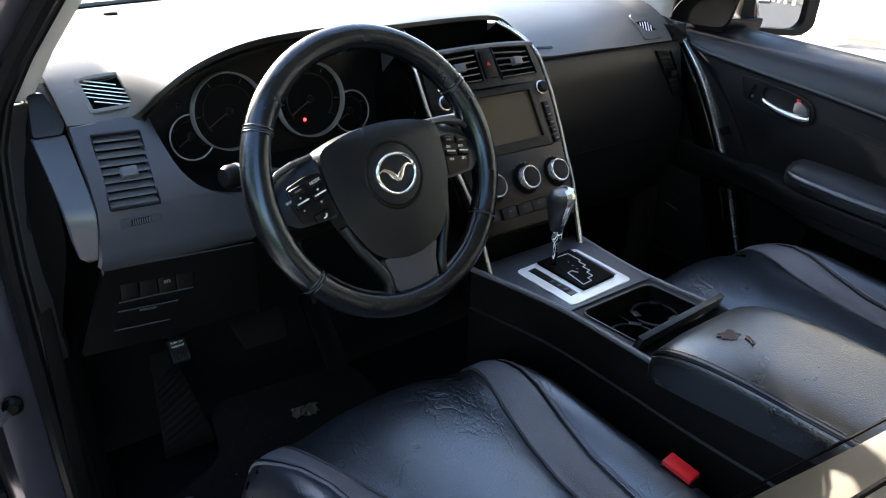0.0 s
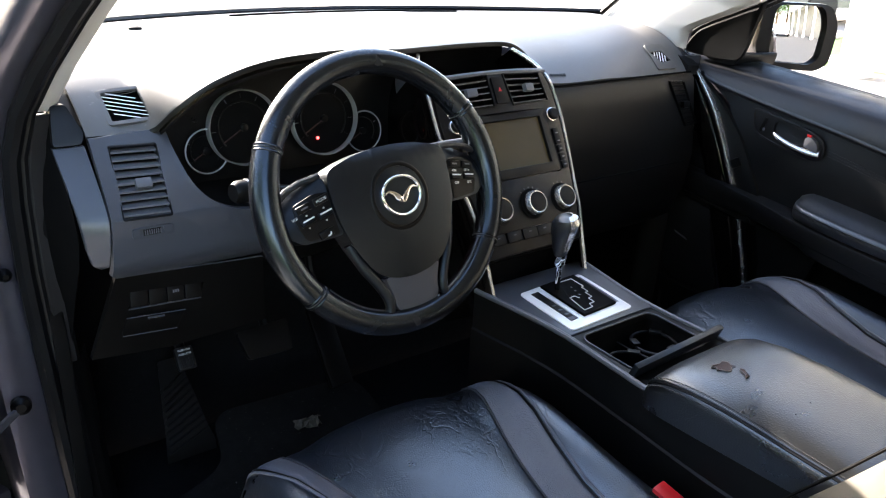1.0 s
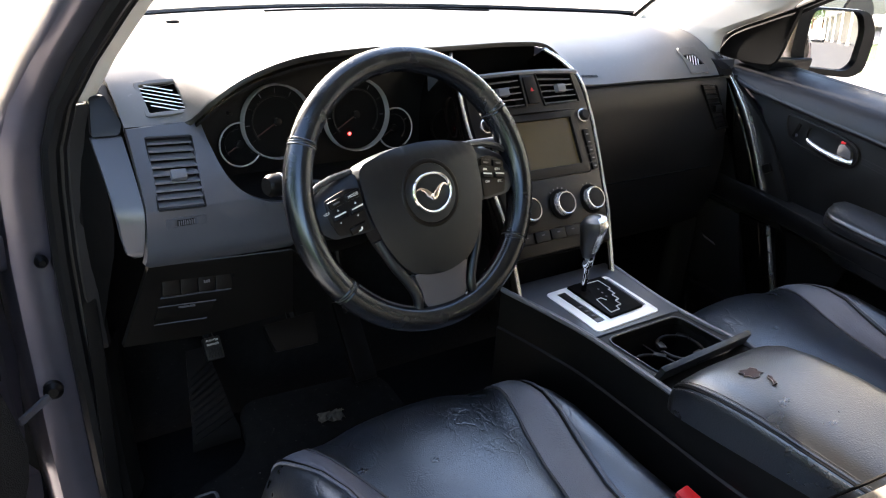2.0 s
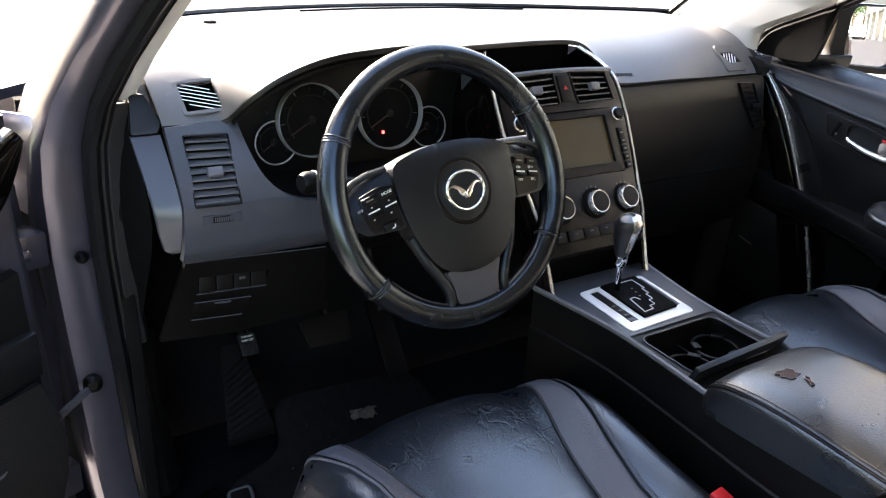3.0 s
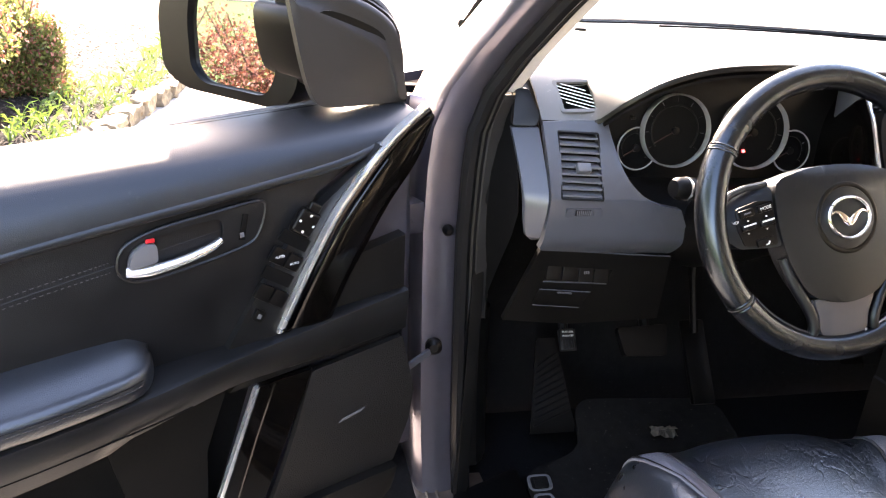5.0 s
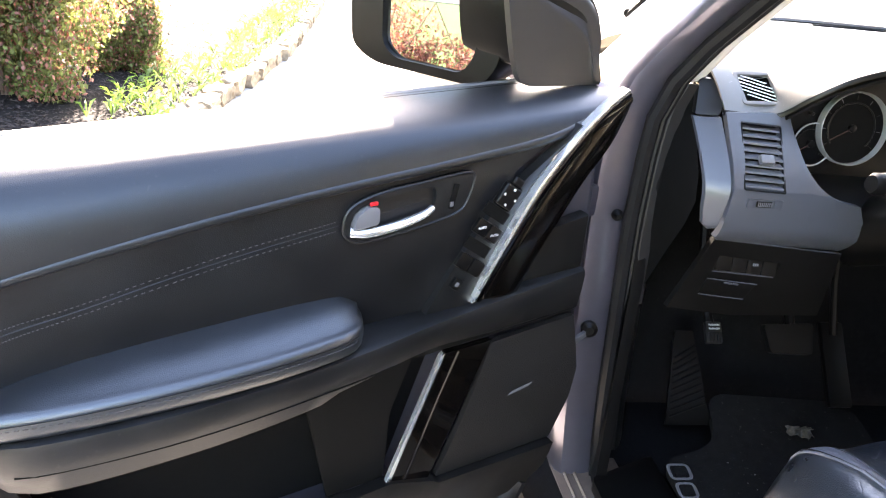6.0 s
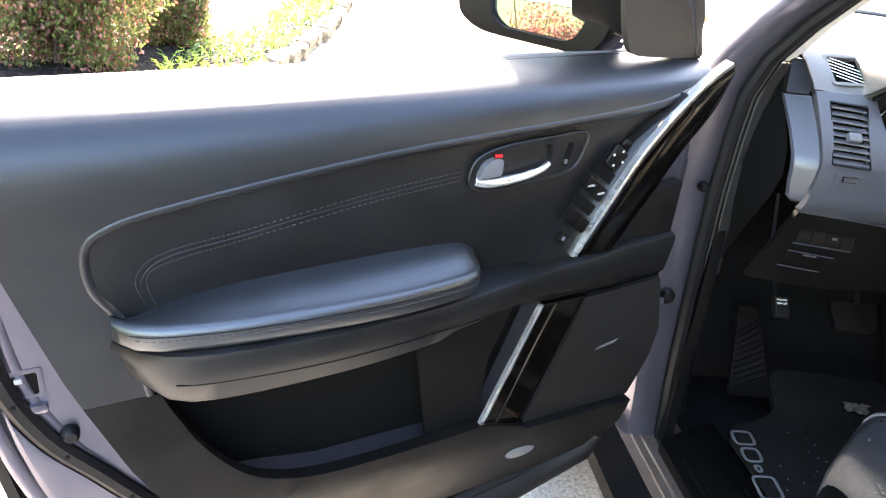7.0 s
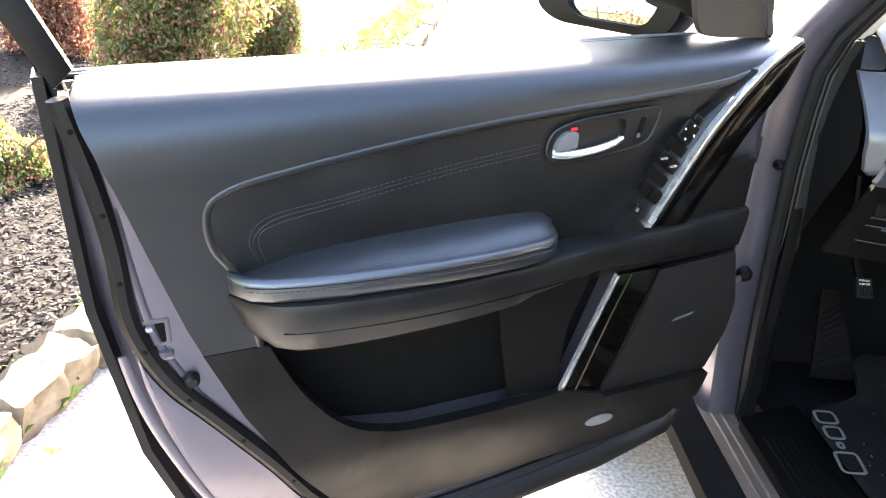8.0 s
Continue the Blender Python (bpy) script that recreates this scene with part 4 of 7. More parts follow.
for sd in (-1, 1):
    way = spline([(stack_x(b), b, 0.0) for b in (-0.155, -0.10, -0.04, 0.02, 0.08, 0.14, 0.18)] + [(0.1365, 0.212, 0.002), (0.1325, 0.240, 0.012), (0.122, 0.268, 0.028), (0.104, 0.294, 0.046)], 4)
    g = [[on_stack(sd * (x + o), b, dd + d) for o, d in ((-0.003, 0.004), (0.004, 0.001), (0.010, 0.012), (0.013, 0.05), (0.015, max(0.06, 0.13 - dd * 1.2)))] for x, b, dd in way]
    part("gloss_side_trim", sheet(g, 0.004, (0, 1, 0)), GLOSS, dash)
    part("silver_side_trim", tube([on_stack(sd * (x + 0.002), b, dd) for x, b, dd in way], 0.0032, 8), SILVER, dash)
slanted_vent(stack, VL, on_stack, 5)
slanted_vent(stack, VR, on_stack, 5)
haz = part("hazard_button", plate(rect(-0.015, 0.178, 0.011, 0.225, 0.002), lambda a, b, d: on_stack(a, b, d - 0.003), 0.006, (), 0.0012), BLACK, stack)
part("hazard_triangle", plate([(-0.006, 0.199), (0.002, 0.199), (-0.002, 0.206)], lambda a, b, d: on_stack(a, b, d - 0.0036), 0.0005, (), 0), RED, haz)
part("pocket_floor", sheet([[on_stack(x, 0.237, d) for x in (-0.116, -0.06, 0, 0.06, 0.116)] for d in (0.002, 0.05, 0.13)], 0.004), DEEP, stack)
part("pocket_lip", sheet([[on_stack(x, b, d) for x in [-0.128 + 0.256 * j / 10 for j in range(11)]] for b, d in ((0.2305, -0.001), (0.2340, -0.0025), (0.2375, -0.001), (0.2385, 0.012))], 0.003, (0, 0.6, -0.8)), SLAT, stack)
part("pocket_back", plate(rect(-0.135, 1.07, 0.135, 1.168), lambda a, b, d: Vector((a, 0.400 + d, b)), 0.004, (), 0), DEEP, stack)
unit = part("display_unit", plate(rect(-0.092, 0.0485, 0.092, 0.162, 0.004), lambda a, b, d: on_stack(a, b, d - 0.002), 0.012, [rect(-0.075, 0.0655, 0.075, 0.1495)], 0.0015), BLACK, stack)
part("display_glass", plate(rect(-0.080, 0.064, 0.080, 0.154), lambda a, b, d: on_stack(a, b, d + 0.003), 0.004, (), 0), SCREEN, unit, "switched-off display screen, tan reflection painted in its colour")
for sd in (-1, 1):
    for k in range(5):
        b = 0.057 + 0.0145 * k
        w = 0.010
        key = part("side_button", box(facing(on_stack(sd * 0.105, b, -0.002), STN), w + 0.003, 0.0125 if k < 4 else 0.0185, 0.006, 0.001), BLACK, stack)
        part("button_mark", box(facing(on_stack(sd * 0.105, b, -0.0054), STN), 0.006, 0.0022, 0.0005, 0), SLAT, key)
    kb = part("tuning_knob", turned([(0.010, 0), (0.010, 0.010), (0.008, 0.012)], facing(on_stack(sd * 0.109, 0.150, 0), STN), 24), BLACK, stack)
    part("knob_ring", turned([(0.0105, 0.0), (0.0125, 0.0), (0.0125, 0.004), (0.0105, 0.005), (0.0105, 0.0)], facing(on_stack(sd * 0.109, 0.150, 0), STN), 28), SILVER, kb)
for kx in (-0.073, 0.0, 0.073):
    km = facing(on_stack(kx, 0.0, 0), STN)
    dial = part("climate_dial", turned([(0.0205, 0), (0.0205, 0.007), (0.0168, 0.008), (0.0168, 0.0148), (0.015, 0.0152), (0.004, 0.0152)], km, 36), BLACK, stack)
    part("dial_ring", turned([(0.0166, 0.006), (0.0208, 0.006), (0.0204, 0.0135), (0.0190, 0.0165), (0.0172, 0.0160), (0.0166, 0.006)], km, 40), SILVER, dial)
    part("dial_base", turned([(0.026, 0), (0.026, 0.002), (0.022, 0.003), (0.012, 0.003)], km, 36), DEEP, dial)
    for k in range(5):
        a = radians(50 + 20 * k)
        part("scale_mark", box(km @ pose(0.0285 * math.cos(a), 0.0285 * math.sin(a), 0.0008, 0, 0, math.degrees(a)), 0.003, 0.001, 0.0006, 0), SLAT, dial)
for k in range(6):
    key = part("climate_button", box(facing(on_stack(-0.083 + 0.033 * k, -0.0465, 0.0036), STN), 0.0325, 0.018, 0.008, 0.0006), BLACK, stack)
    part("button_mark", box(facing(on_stack(-0.083 + 0.033 * k, -0.0440, -0.0006), STN), 0.006, 0.002, 0.0005, 0), SLAT, key)
part("stack_pocket", sheet([[on_stack(x, -0.076, d) for x in (-0.115, 0, 0.115)] for d in (0.0, 0.09)] , 0.003), DEEP, stack)
part("pocket_back", plate(rect(-0.115, -0.16, 0.115, -0.07), lambda a, b, d: on_stack(a, b, 0.085 + d), 0.004, (), 0), DEEP, stack)
part("airbag_cover", plate([(-0.09, 0), (0.09, 0), (0.09, 0.01), (-0.09, 0.01)], lambda a, b, d: on_stack(a, -0.165 + b, d + 0.02), 0.01, (), 0.001), BLACK, stack)

# passenger side of the dash
right = [[Vector((x, y, z)) for x in [0.150 + 0.52 * j / 20 for j in range(21)]] for y, z in ((0.348, 1.083), (0.338, 1.068), (0.332, 1.03), (0.322, 0.97), (0.315, 0.90), (0.325, 0.82), (0.36, 0.74), (0.42, 0.70))]
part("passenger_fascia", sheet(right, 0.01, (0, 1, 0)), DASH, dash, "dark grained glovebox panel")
part("fascia_gap", tube([(0.16 + 0.5 * j / 10, 0.343, 1.0835) for j in range(11)], 0.0022, 6), DEEP, dash)
part("glovebox_seam", tube([(0.17 + 0.47 * j / 10, 0.3125, 0.885) for j in range(11)], 0.0015, 6), DEEP, dash)


def on_right(a, b, d):
    return Vector((a, 0.330 - 0.10 * (1.03 - b) + d - 0.10 * (a - 0.63), b))


# Black slats put this vent's shade into the colour; other vents use SLAT.
slanted_vent(dash, [(0.580, 1.066), (0.622, 1.064), (0.668, 0.972), (0.634, 0.968)], lambda a, b, d: on_right(a, b, d - 0.004), 9, slat_mat=BLACK)
part("fascia_side", sheet([[Vector((0.665, y0, z)), Vector((0.672, y0 + 0.03, z)), Vector((0.70, y0 + 0.06, z))] for y0, z in ((0.345, 1.08), (0.332, 1.03), (0.322, 0.97), (0.32, 0.88), (0.35, 0.78))], 0.01, (0, 1, 0)), DASH, dash)
# steering column shroud with stalks
col = part("column_shroud", loft([[Vector((-0.38 + rx * math.cos(a), y, z + rz * math.sin(a))) for a in [2 * math.pi * k / 20 for k in range(20)]] for y, z, rx, rz in ((0.085, 1.020, 0.045, 0.045), (0.12, 1.005, 0.052, 0.052), (0.20, 0.965, 0.060, 0.058), (0.30, 0.92, 0.065, 0.06))]), BLACK, dash)
part("light_stalk", tube([(-0.42, 0.125, 1.022), (-0.49, 0.130, 1.038), (-0.52, 0.125, 1.044)], 0.010, 10), BLACK, col)
knob = part("stalk_knob", turned([(0.010, -0.006), (0.0145, 0.0), (0.0145, 0.024), (0.011, 0.030)], facing((-0.512, 0.126, 1.044), (-1, -0.15, 0.05))), BLACK, col)
part("stalk_ring", turned([(0.0148, 0.008), (0.0152, 0.009), (0.0152, 0.011), (0.0148, 0.012)], facing((-0.512, 0.126, 1.044), (-1, -0.15, 0.05))), SILVER, col)
part("wiper_stalk", tube([(-0.34, 0.12, 1.035), (-0.285, 0.095, 1.070), (-0.247, 0.080, 1.079), (-0.207, 0.072, 1.083)], lambda t: 0.010 - 0.005 * t, 10, flat=0.7), SLAT, col)

# ---- steering wheel ----
AX = Vector((0, -0.9367, 0.3501)).normalized()
WC = Vector((-0.3686, 0.039, 1.0411))
wm = facing(WC, AX) @ pose(0, 0, 0, 0, 0, 4.5)
wheel = thing("steering_wheel", WC, "black leather steering wheel with silver emblem and thumb buttons", "steering wheel")
R = 0.1674


def rim_point(deg, r=R, h=0.0):
    a = radians(deg)
    return wm @ Vector((r * math.cos(a), r * math.sin(a), h))


def rim_thick(deg):
    """The grip swells a little beside the side spokes."""
    return 0.0165 + 0.0012 * math.exp(-((math.cos(radians(deg)) ** 2 - 1) / 0.2) ** 2)


SEAMS = (29, 150, 216, 324)
for a0, a1, lab in ((29, 150, "glossy worn black leather upper rim"), (150, 216, ""), (216, 324, ""), (324, 389, "")):
    part("rim", tube([rim_point(a0 + (a1 - a0) * k / 28) for k in range(29)], lambda t, a0=a0, a1=a1: rim_thick(a0 + (a1 - a0) * t), 18, up=AX, flat=1.12), RIM, wheel, lab)
for a in SEAMS:
    for off in (-1.1, 0, 1.1):
        part("rim_seam", tube([rim_point(a + off) + ((rim_point(a + off) - WC).normalized() * math.cos(t) + AX * math.sin(t) * 1.12) * (rim_thick(a) + 0.0002) for t in [2 * math.pi * k / 20 for k in range(20)]], 0.0011 if off else 0.0007, 5, closed=True), RIM if off else THREAD, wheel)
for a0, a1 in ((219, 252), (288, 321), (327, 346)):
    count = int((a1 - a0) * 0.85)
    part("rim_stitching", join(*[box(facing(rim_point(a0 + (a1 - a0) * k / count, R - 0.0150, 0.0085), AX) @ pose(0, 0, 0, 0, 0, a0 + (a1 - a0) * k / count + 40), 0.0035, 0.0011, 0.0012, 0) for k in range(count + 1)]), THREAD, wheel)


def on_wheel(a, b, d):
    """The crowned face of the wheel's centre, which rolls back along its top edge."""
    r2 = a * a + (b + 0.008) ** 2
    return wm @ Vector((a, b, 0.024 - r2 * 0.75 - 11.0 * max(0, b - 0.030) ** 2 - d))


pad = spline([(-0.086, 0.040), (-0.062, 0.0505), (-0.030, 0.0565), (0.004, 0.058), (0.036, 0.0555), (0.064, 0.049), (0.087, 0.039), (0.0895, 0.012), (0.085, -0.026), (0.071, -0.066), (0.046, -0.099), (0.0, -0.111), (-0.046, -0.099), (-0.071, -0.066), (-0.085, -0.026), (-0.0895, 0.012)], 4, True)
airbag = part("airbag_cover", plate(pad, on_wheel, 0.034, (), 0.005, 0.014), PADBLACK, wheel, "dark grey padded wheel centre")
EC = Vector((0.003, -0.0076))
on_badge = lambda x, y, h=0.0: on_wheel(EC.x + x, EC.y + y, -h)
part("emblem_recess", tube([on_badge(0.0405 * math.cos(t), 0.0405 * math.sin(t), -0.0006) for t in [2 * math.pi * k / 48 for k in range(48)]], 0.0034, 8, closed=True, up=AX, flat=0.5), BLACK, airbag)
part("emblem_disc", loft([[on_badge(r * math.cos(t), r * math.sin(t), h) for t in [2 * math.pi * k / 40 for k in range(40)]] for r, h in ((0.0385, -0.001), (0.0375, 0.0006), (0.030, 0.0012), (0.004, 0.0014))]), PADBLACK, airbag)
emblem = part("emblem", tube([on_badge(0.0283 * math.cos(t), 0.0245 * math.sin(t) + 0.0012 * abs(math.cos(t)), 0.0030) for t in [2 * math.pi * k / 48 for k in range(48)]], 0.0027, 10, closed=True, up=AX, flat=1.3), CHROME, wheel, "chrome ring emblem")
for sg in (-1, 1):
    wing = spline([(0.0, -0.0085), (sg * 0.0045, -0.0030), (sg * 0.0105, 0.0040), (sg * 0.0185, 0.0080), (sg * 0.0268, 0.0040)], 4)
    part("emblem_wing", tube([on_badge(x, y, 0.0030) for x, y in wing], lambda t: 0.0043 - 0.0026 * abs(2 * t - 0.55), 8, up=AX, flat=0.7), CHROME, emblem)
for sg in (-1, 1):
    face = lambda a, b: 0.0150 - 0.14 * max(0, abs(a) - 0.085) - 16.0 * max(0, b + 0.55 * (abs(a) - 0.085) - 0.022) ** 2
    sp = [(sg * 0.0905, 0.038), (sg * 0.104, 0.0385), (sg * 0.120, 0.0345), (sg * 0.137, 0.0265), (sg * 0.155, 0.0165), (sg * 0.157, -0.006), (sg * 0.150, -0.024), (sg * 0.136, -0.0345), (sg * 0.100, -0.0355), (sg * 0.0835, -0.0345), (sg * 0.0890, -0.012), (sg * 0.0915, 0.012)]
    spoke = part("spoke", plate(round_loop(sp, 0.005, 3), lambda a, b, d: wm @ Vector((a, b, face(a, b) - d)), 0.020, (), 0.003, 0.010), PADBLACK, wheel)
    pod = round_loop([(sg * 0.0925, 0.0205), (sg * 0.112, 0.0215), (sg * 0.1365, 0.0130), (sg * 0.1385, -0.010), (sg * 0.130, -0.0315), (sg * 0.0890, -0.0325), (sg * 0.0915, -0.008)], 0.004, 3)
    part("button_pod", plate(pod, lambda a, b, d: wm @ Vector((a, b, face(a, min(b, 0.010)) + 0.0012 - d)), 0.004, (), 0.001, 0.02), BLACK, spoke)
    on_spoke = lambda kx, ky, up: wm @ pose(sg * kx, ky, up + face(kx, 0), 0, sg * 8, sg * -13)
    for kx, ky, word in ((0.1033, 0.0128, "MODE" if sg < 0 else ""), (0.1260, 0.0080, "")):
        key = part("thumb_button", box(on_spoke(kx, ky, 0.0012), 0.0185, 0.0090, 0.006, 0.0014), BLACK, spoke)
        if word:
            lettering(word, on_spoke(kx, ky, 0.0044), 0.0036, LETTER, key)
        else:
            part("button_mark", box(on_spoke(kx, ky, 0.0044), 0.009, 0.0020, 0.0005, 0), SLAT, key)
    for kx, ky in ((0.1015, -0.0045), (0.1245, -0.0085)):
        key = part("rocker_key", box(on_spoke(kx, ky, 0.0016) @ pose(0, 0, 0, -18), 0.0185, 0.0078, 0.007, 0.0016), BLACK, spoke)
        part("key_edge", box(on_spoke(kx, ky + 0.0024, 0.0052), 0.0155, 0.0018, 0.0010, 0), LETTER, key)
        if sg < 0:
            for up in (0.0074, -0.0078):
                part("arrow_mark", plate([(-0.0016, -0.0008), (0.0016, -0.0008), (0, 0.0014)] if up > 0 else [(-0.0016, 0.0008), (0, -0.0014), (0.0016, 0.0008)], lambda a, b, d, kx=kx, ky=ky, up=up: on_spoke(kx, ky + up, 0.0016) @ Vector((a, b, -d)), 0.0004, (), 0), LETTER, spoke)
    for kx, ky, word in (((0.1385, -0.0025, "VOL"),) if sg < 0 else ((0.1015, 0.0040, "ON"), (0.1245, 0.0000, "SET+"), (0.1015, -0.0130, "OFF"), (0.1245, -0.0165, "SET-"))):
        lettering(word, on_spoke(kx, ky, 0.0016), 0.0034, LETTER, spoke)
    if sg < 0:
        phone = part("phone_button", box(on_spoke(0.1050, -0.0275, 0.0012), 0.022, 0.0095, 0.006, 0.003), BLACK, spoke)
        part("phone_mark", tube([on_spoke(0.1050 + 0.0034 * math.cos(t), -0.0275 + 0.0034 * math.sin(t), 0.0046).translation for t in [math.pi * (0.9 + 0.7 * k / 6) for k in range(7)]], 0.0010, 5), LETTER, phone)
    part("spoke_liner", tube([wm @ Vector(p) for p in ((sg * 0.092, 0.041, 0.004), (sg * 0.118, 0.038, 0.002), (sg * 0.138, 0.032, 0.001), (sg * 0.150, 0.024, 0.002))], 0.0042, 8), SOFT, wheel)
low = [(-0.043, -0.104), (0.043, -0.104), (0.0345, -0.128), (0.034, -0.144), (0.026, -0.154), (-0.026, -0.154), (-0.034, -0.144), (-0.0345, -0.128)]
part("lower_spoke", plate(round_loop(low, 0.004, 2), lambda a, b, d: wm @ Vector((a, b, 0.0125 + 0.12 * min(0, b + 0.104) - d)), 0.014, (), 0.002, 0.03), FASCIA, wheel, "slate grey lower spoke")
for sg in (-1, 1):
    fork = spline([(sg * 0.078, -0.050, 0.006), (sg * 0.066, -0.084, 0.008), (sg * 0.051, -0.112, 0.009), (sg * 0.043, -0.134, 0.008), (sg * 0.046, -0.149, 0.005), (sg * 0.062, -0.1545, 0.003)], 4)
    part("spoke_fork", tube([wm @ Vector(p) for p in fork], lambda t: 0.0072 - 0.0012 * t, 10, up=AX, flat=1.1), PADBLACK, wheel)
part("hub", turned([(0.040, -0.06), (0.055, -0.02), (0.060, -0.012), (0.03, -0.010)], wm, 24), BLACK, wheel)

# ---- centre console ----
CX = 0.004
console = thing("centre_console", (CX, -0.2, 0.42), "black plastic centre console with silver shift surround and open cup holder", "console")


def con_z(y):
    return lerp(y, [(-0.62, 0.765), (-0.15, 0.783), (0.145, 0.803)])[0]


def con_w(y):
    return lerp(y, [(-0.62, 0.125), (-0.33, 0.120), (-0.16, 0.107), (-0.02, 0.102), (0.145, 0.1265)])[0]


con_ys = [0.145 - 0.765 * k / 24 for k in range(25)]
for sd in (-1, 1):
    rows = [[Vector((CX + sd * (con_w(y) + o), y, z if z < 0.6 else con_z(y) + z - 0.8)) for o, z in ((-0.012, 0.8), (-0.003, 0.7995), (0.0, 0.794), (0.001, 0.735), (0.004, 0.732), (0.006, 0.62), (0.006, 0.50), (0.006, 0.42))] for y in con_ys]
    part("side_panel", sheet(rows, 0.008, (-sd, 0, 0)), BLACK, console)
    # Pale strip paints the light that falls along the console's edge.
    part("lit_edge_strip", tube([(CX + sd * (con_w(y) - 0.002), y, con_z(y) + 0.0005) for y in con_ys[:-1]], 0.0046, 8), SLAT, console)
on_con = lambda a, b, d: Vector((CX + a, b, con_z(b) - d))
# Lighter grey stands for the sheen on the dark shift panel.
part("shift_panel", plate([(-0.122, 0.142), (0.122, 0.142), (0.0965, -0.045), (-0.0965, -0.045)], lambda a, b, d: on_con(a, b, d - 0.0028), 0.012, [rect(-0.055, -0.008, 0.060, 0.086, 0.003)], 0.002, 0.06), FASCIA, console)
part("shift_surround", plate(round_loop([(-0.0745, 0.093), (0.073, 0.0985), (0.0625, -0.0335), (-0.0835, -0.0385)], 0.009), lambda a, b, d: on_con(a, b, d - 0.005), 0.010, [[(-0.0255, 0.0885), (0.0525, 0.0925), (0.0405, -0.0105), (-0.0325, -0.0150)], [(-0.0585, 0.0845), (-0.0385, 0.0855), (-0.0455, -0.0155), (-0.0635, -0.0165)], [(0.0570, 0.0905), (0.0675, 0.0910), (0.0570, -0.0080), (0.0465, -0.0085)]], 0.002, 0.05), ALU, console, "bright silver gear surround")
part("gate_plate", plate([(-0.0280, 0.0910), (0.0550, 0.0950), (0.0430, -0.0130), (-0.0350, -0.0170)], lambda a, b, d: on_con(a, b, d - 0.0095), 0.014, (), 0.0015), GATE, console)
part("position_window", plate([(-0.0600, 0.0860), (-0.0370, 0.0870), (-0.0440, -0.0170), (-0.0650, -0.0180)], lambda a, b, d: on_con(a, b, d - 0.003), 0.006, (), 0.001), BLACK, console)
part("surround_inlay", plate([(0.0560, 0.0920), (0.0685, 0.0925), (0.0580, -0.0090), (0.0455, -0.0095)], lambda a, b, d: on_con(a, b, d - 0.003), 0.006, (), 0.001), FASCIA, console)
for k, wd in enumerate((0.008, 0.0, 0.008, 0.008, 0.010)):
    if wd:
        part("position_mark", box(pose(CX - 0.0485 - 0.0012 * k, 0.068 - 0.0165 * k, con_z(0.03) + 0.0042, 0, 0, -3), wd, 0.0045, 0.0006, 0), SLAT, console)
part("position_lamp", box(pose(CX - 0.0545, -0.0095, con_z(-0.01) + 0.0042, 0, 0, -3), 0.014, 0.010, 0.0006, 0), SLAT, console)
stairs = [(0.0045, 0.083), (0.0365, 0.083), (0.0355, 0.053), (0.0290, 0.0515), (0.0285, 0.036), (0.0205, 0.0345), (0.0200, 0.019), (0.0105, 0.0175), (0.0095, 0.004), (-0.0030, 0.003), (-0.0050, -0.0065), (-0.0260, -0.0085), (-0.0170, 0.033), (-0.0060, 0.0345), (-0.0020, 0.0245)]
part("gate_outline", join(*[tube([on_con(*stairs[i], -0.0102), on_con(*stairs[i + 1], -0.0102)], 0.00085, 5) for i in range(len(stairs) - 1)]), LETTER, console)
part("gate_slot", plate(stairs[:13], lambda a, b, d: on_con(a, b, d - 0.0099), 0.0006, (), 0), DEEP, console)
for k in range(3):
    part("gate_mark", box(pose(CX + 0.014 - 0.005 * k, 0.060 - 0.014 * k, con_z(0.05) + 0.0106), 0.003, 0.003, 0.0005, 0), SLAT, console)
lever = thing("gear_lever", (-0.012, 0.060, con_z(0.04)), "automatic gear lever with black leather and silver knob", "gear lever")
def upright(p):
    """Sets the lever nearly plumb over its slot."""
    f = (p.z - 0.80) / 0.155
    return Vector((p.x + 0.010 * (1 - f) - 0.014 * f, p.y + 0.008 * (1 - f), p.z))


part("shaft", tube([upright(Vector(p)) for p in ((-0.016, 0.062, 0.800), (-0.022, 0.052, 0.850), (-0.024, 0.046, 0.885))], 0.0047, 12), CHROME, lever)
part("collar", turned([(0.0060, -0.006), (0.0098, 0.0), (0.0102, 0.016), (0.0090, 0.022)], facing(upright(Vector((-0.023, 0.050, 0.862))), (-0.05, -0.2, 1)), 20), CHROME, lever)
ring_at = lambda x, y, z, rx, ry, a0, a1, n: [upright(Vector((x + rx * math.cos(a), y + ry * math.sin(a), z + 0.25 * rx * math.cos(a)))) for a in [radians(a0 + (a1 - a0) * k / n) for k in range(n + (1 if a1 - a0 < 360 else 0))]]
kn = [ring_at(*q, 0, 360, 20) for q in ((-0.025, 0.045, 0.880, 0.0105, 0.0105), (-0.026, 0.043, 0.893, 0.0135, 0.014), (-0.028, 0.038, 0.912, 0.0165, 0.018), (-0.030, 0.032, 0.930, 0.0195, 0.022), (-0.031, 0.028, 0.943, 0.0195, 0.023), (-0.032, 0.026, 0.951, 0.015, 0.018), (-0.032, 0.026, 0.954, 0.008, 0.010))]
part("knob", loft(kn), SOFT, lever, "black leather gear knob")
cap = [ring_at(*q, -120, 45, 16) for q in ((-0.0265, 0.0425, 0.893, 0.0145, 0.015), (-0.028, 0.038, 0.912, 0.0177, 0.0192), (-0.030, 0.032, 0.931, 0.0208, 0.0233), (-0.031, 0.028, 0.944, 0.0206, 0.0242), (-0.032, 0.026, 0.9525, 0.0158, 0.0188), (-0.032, 0.026, 0.956, 0.008, 0.010))]
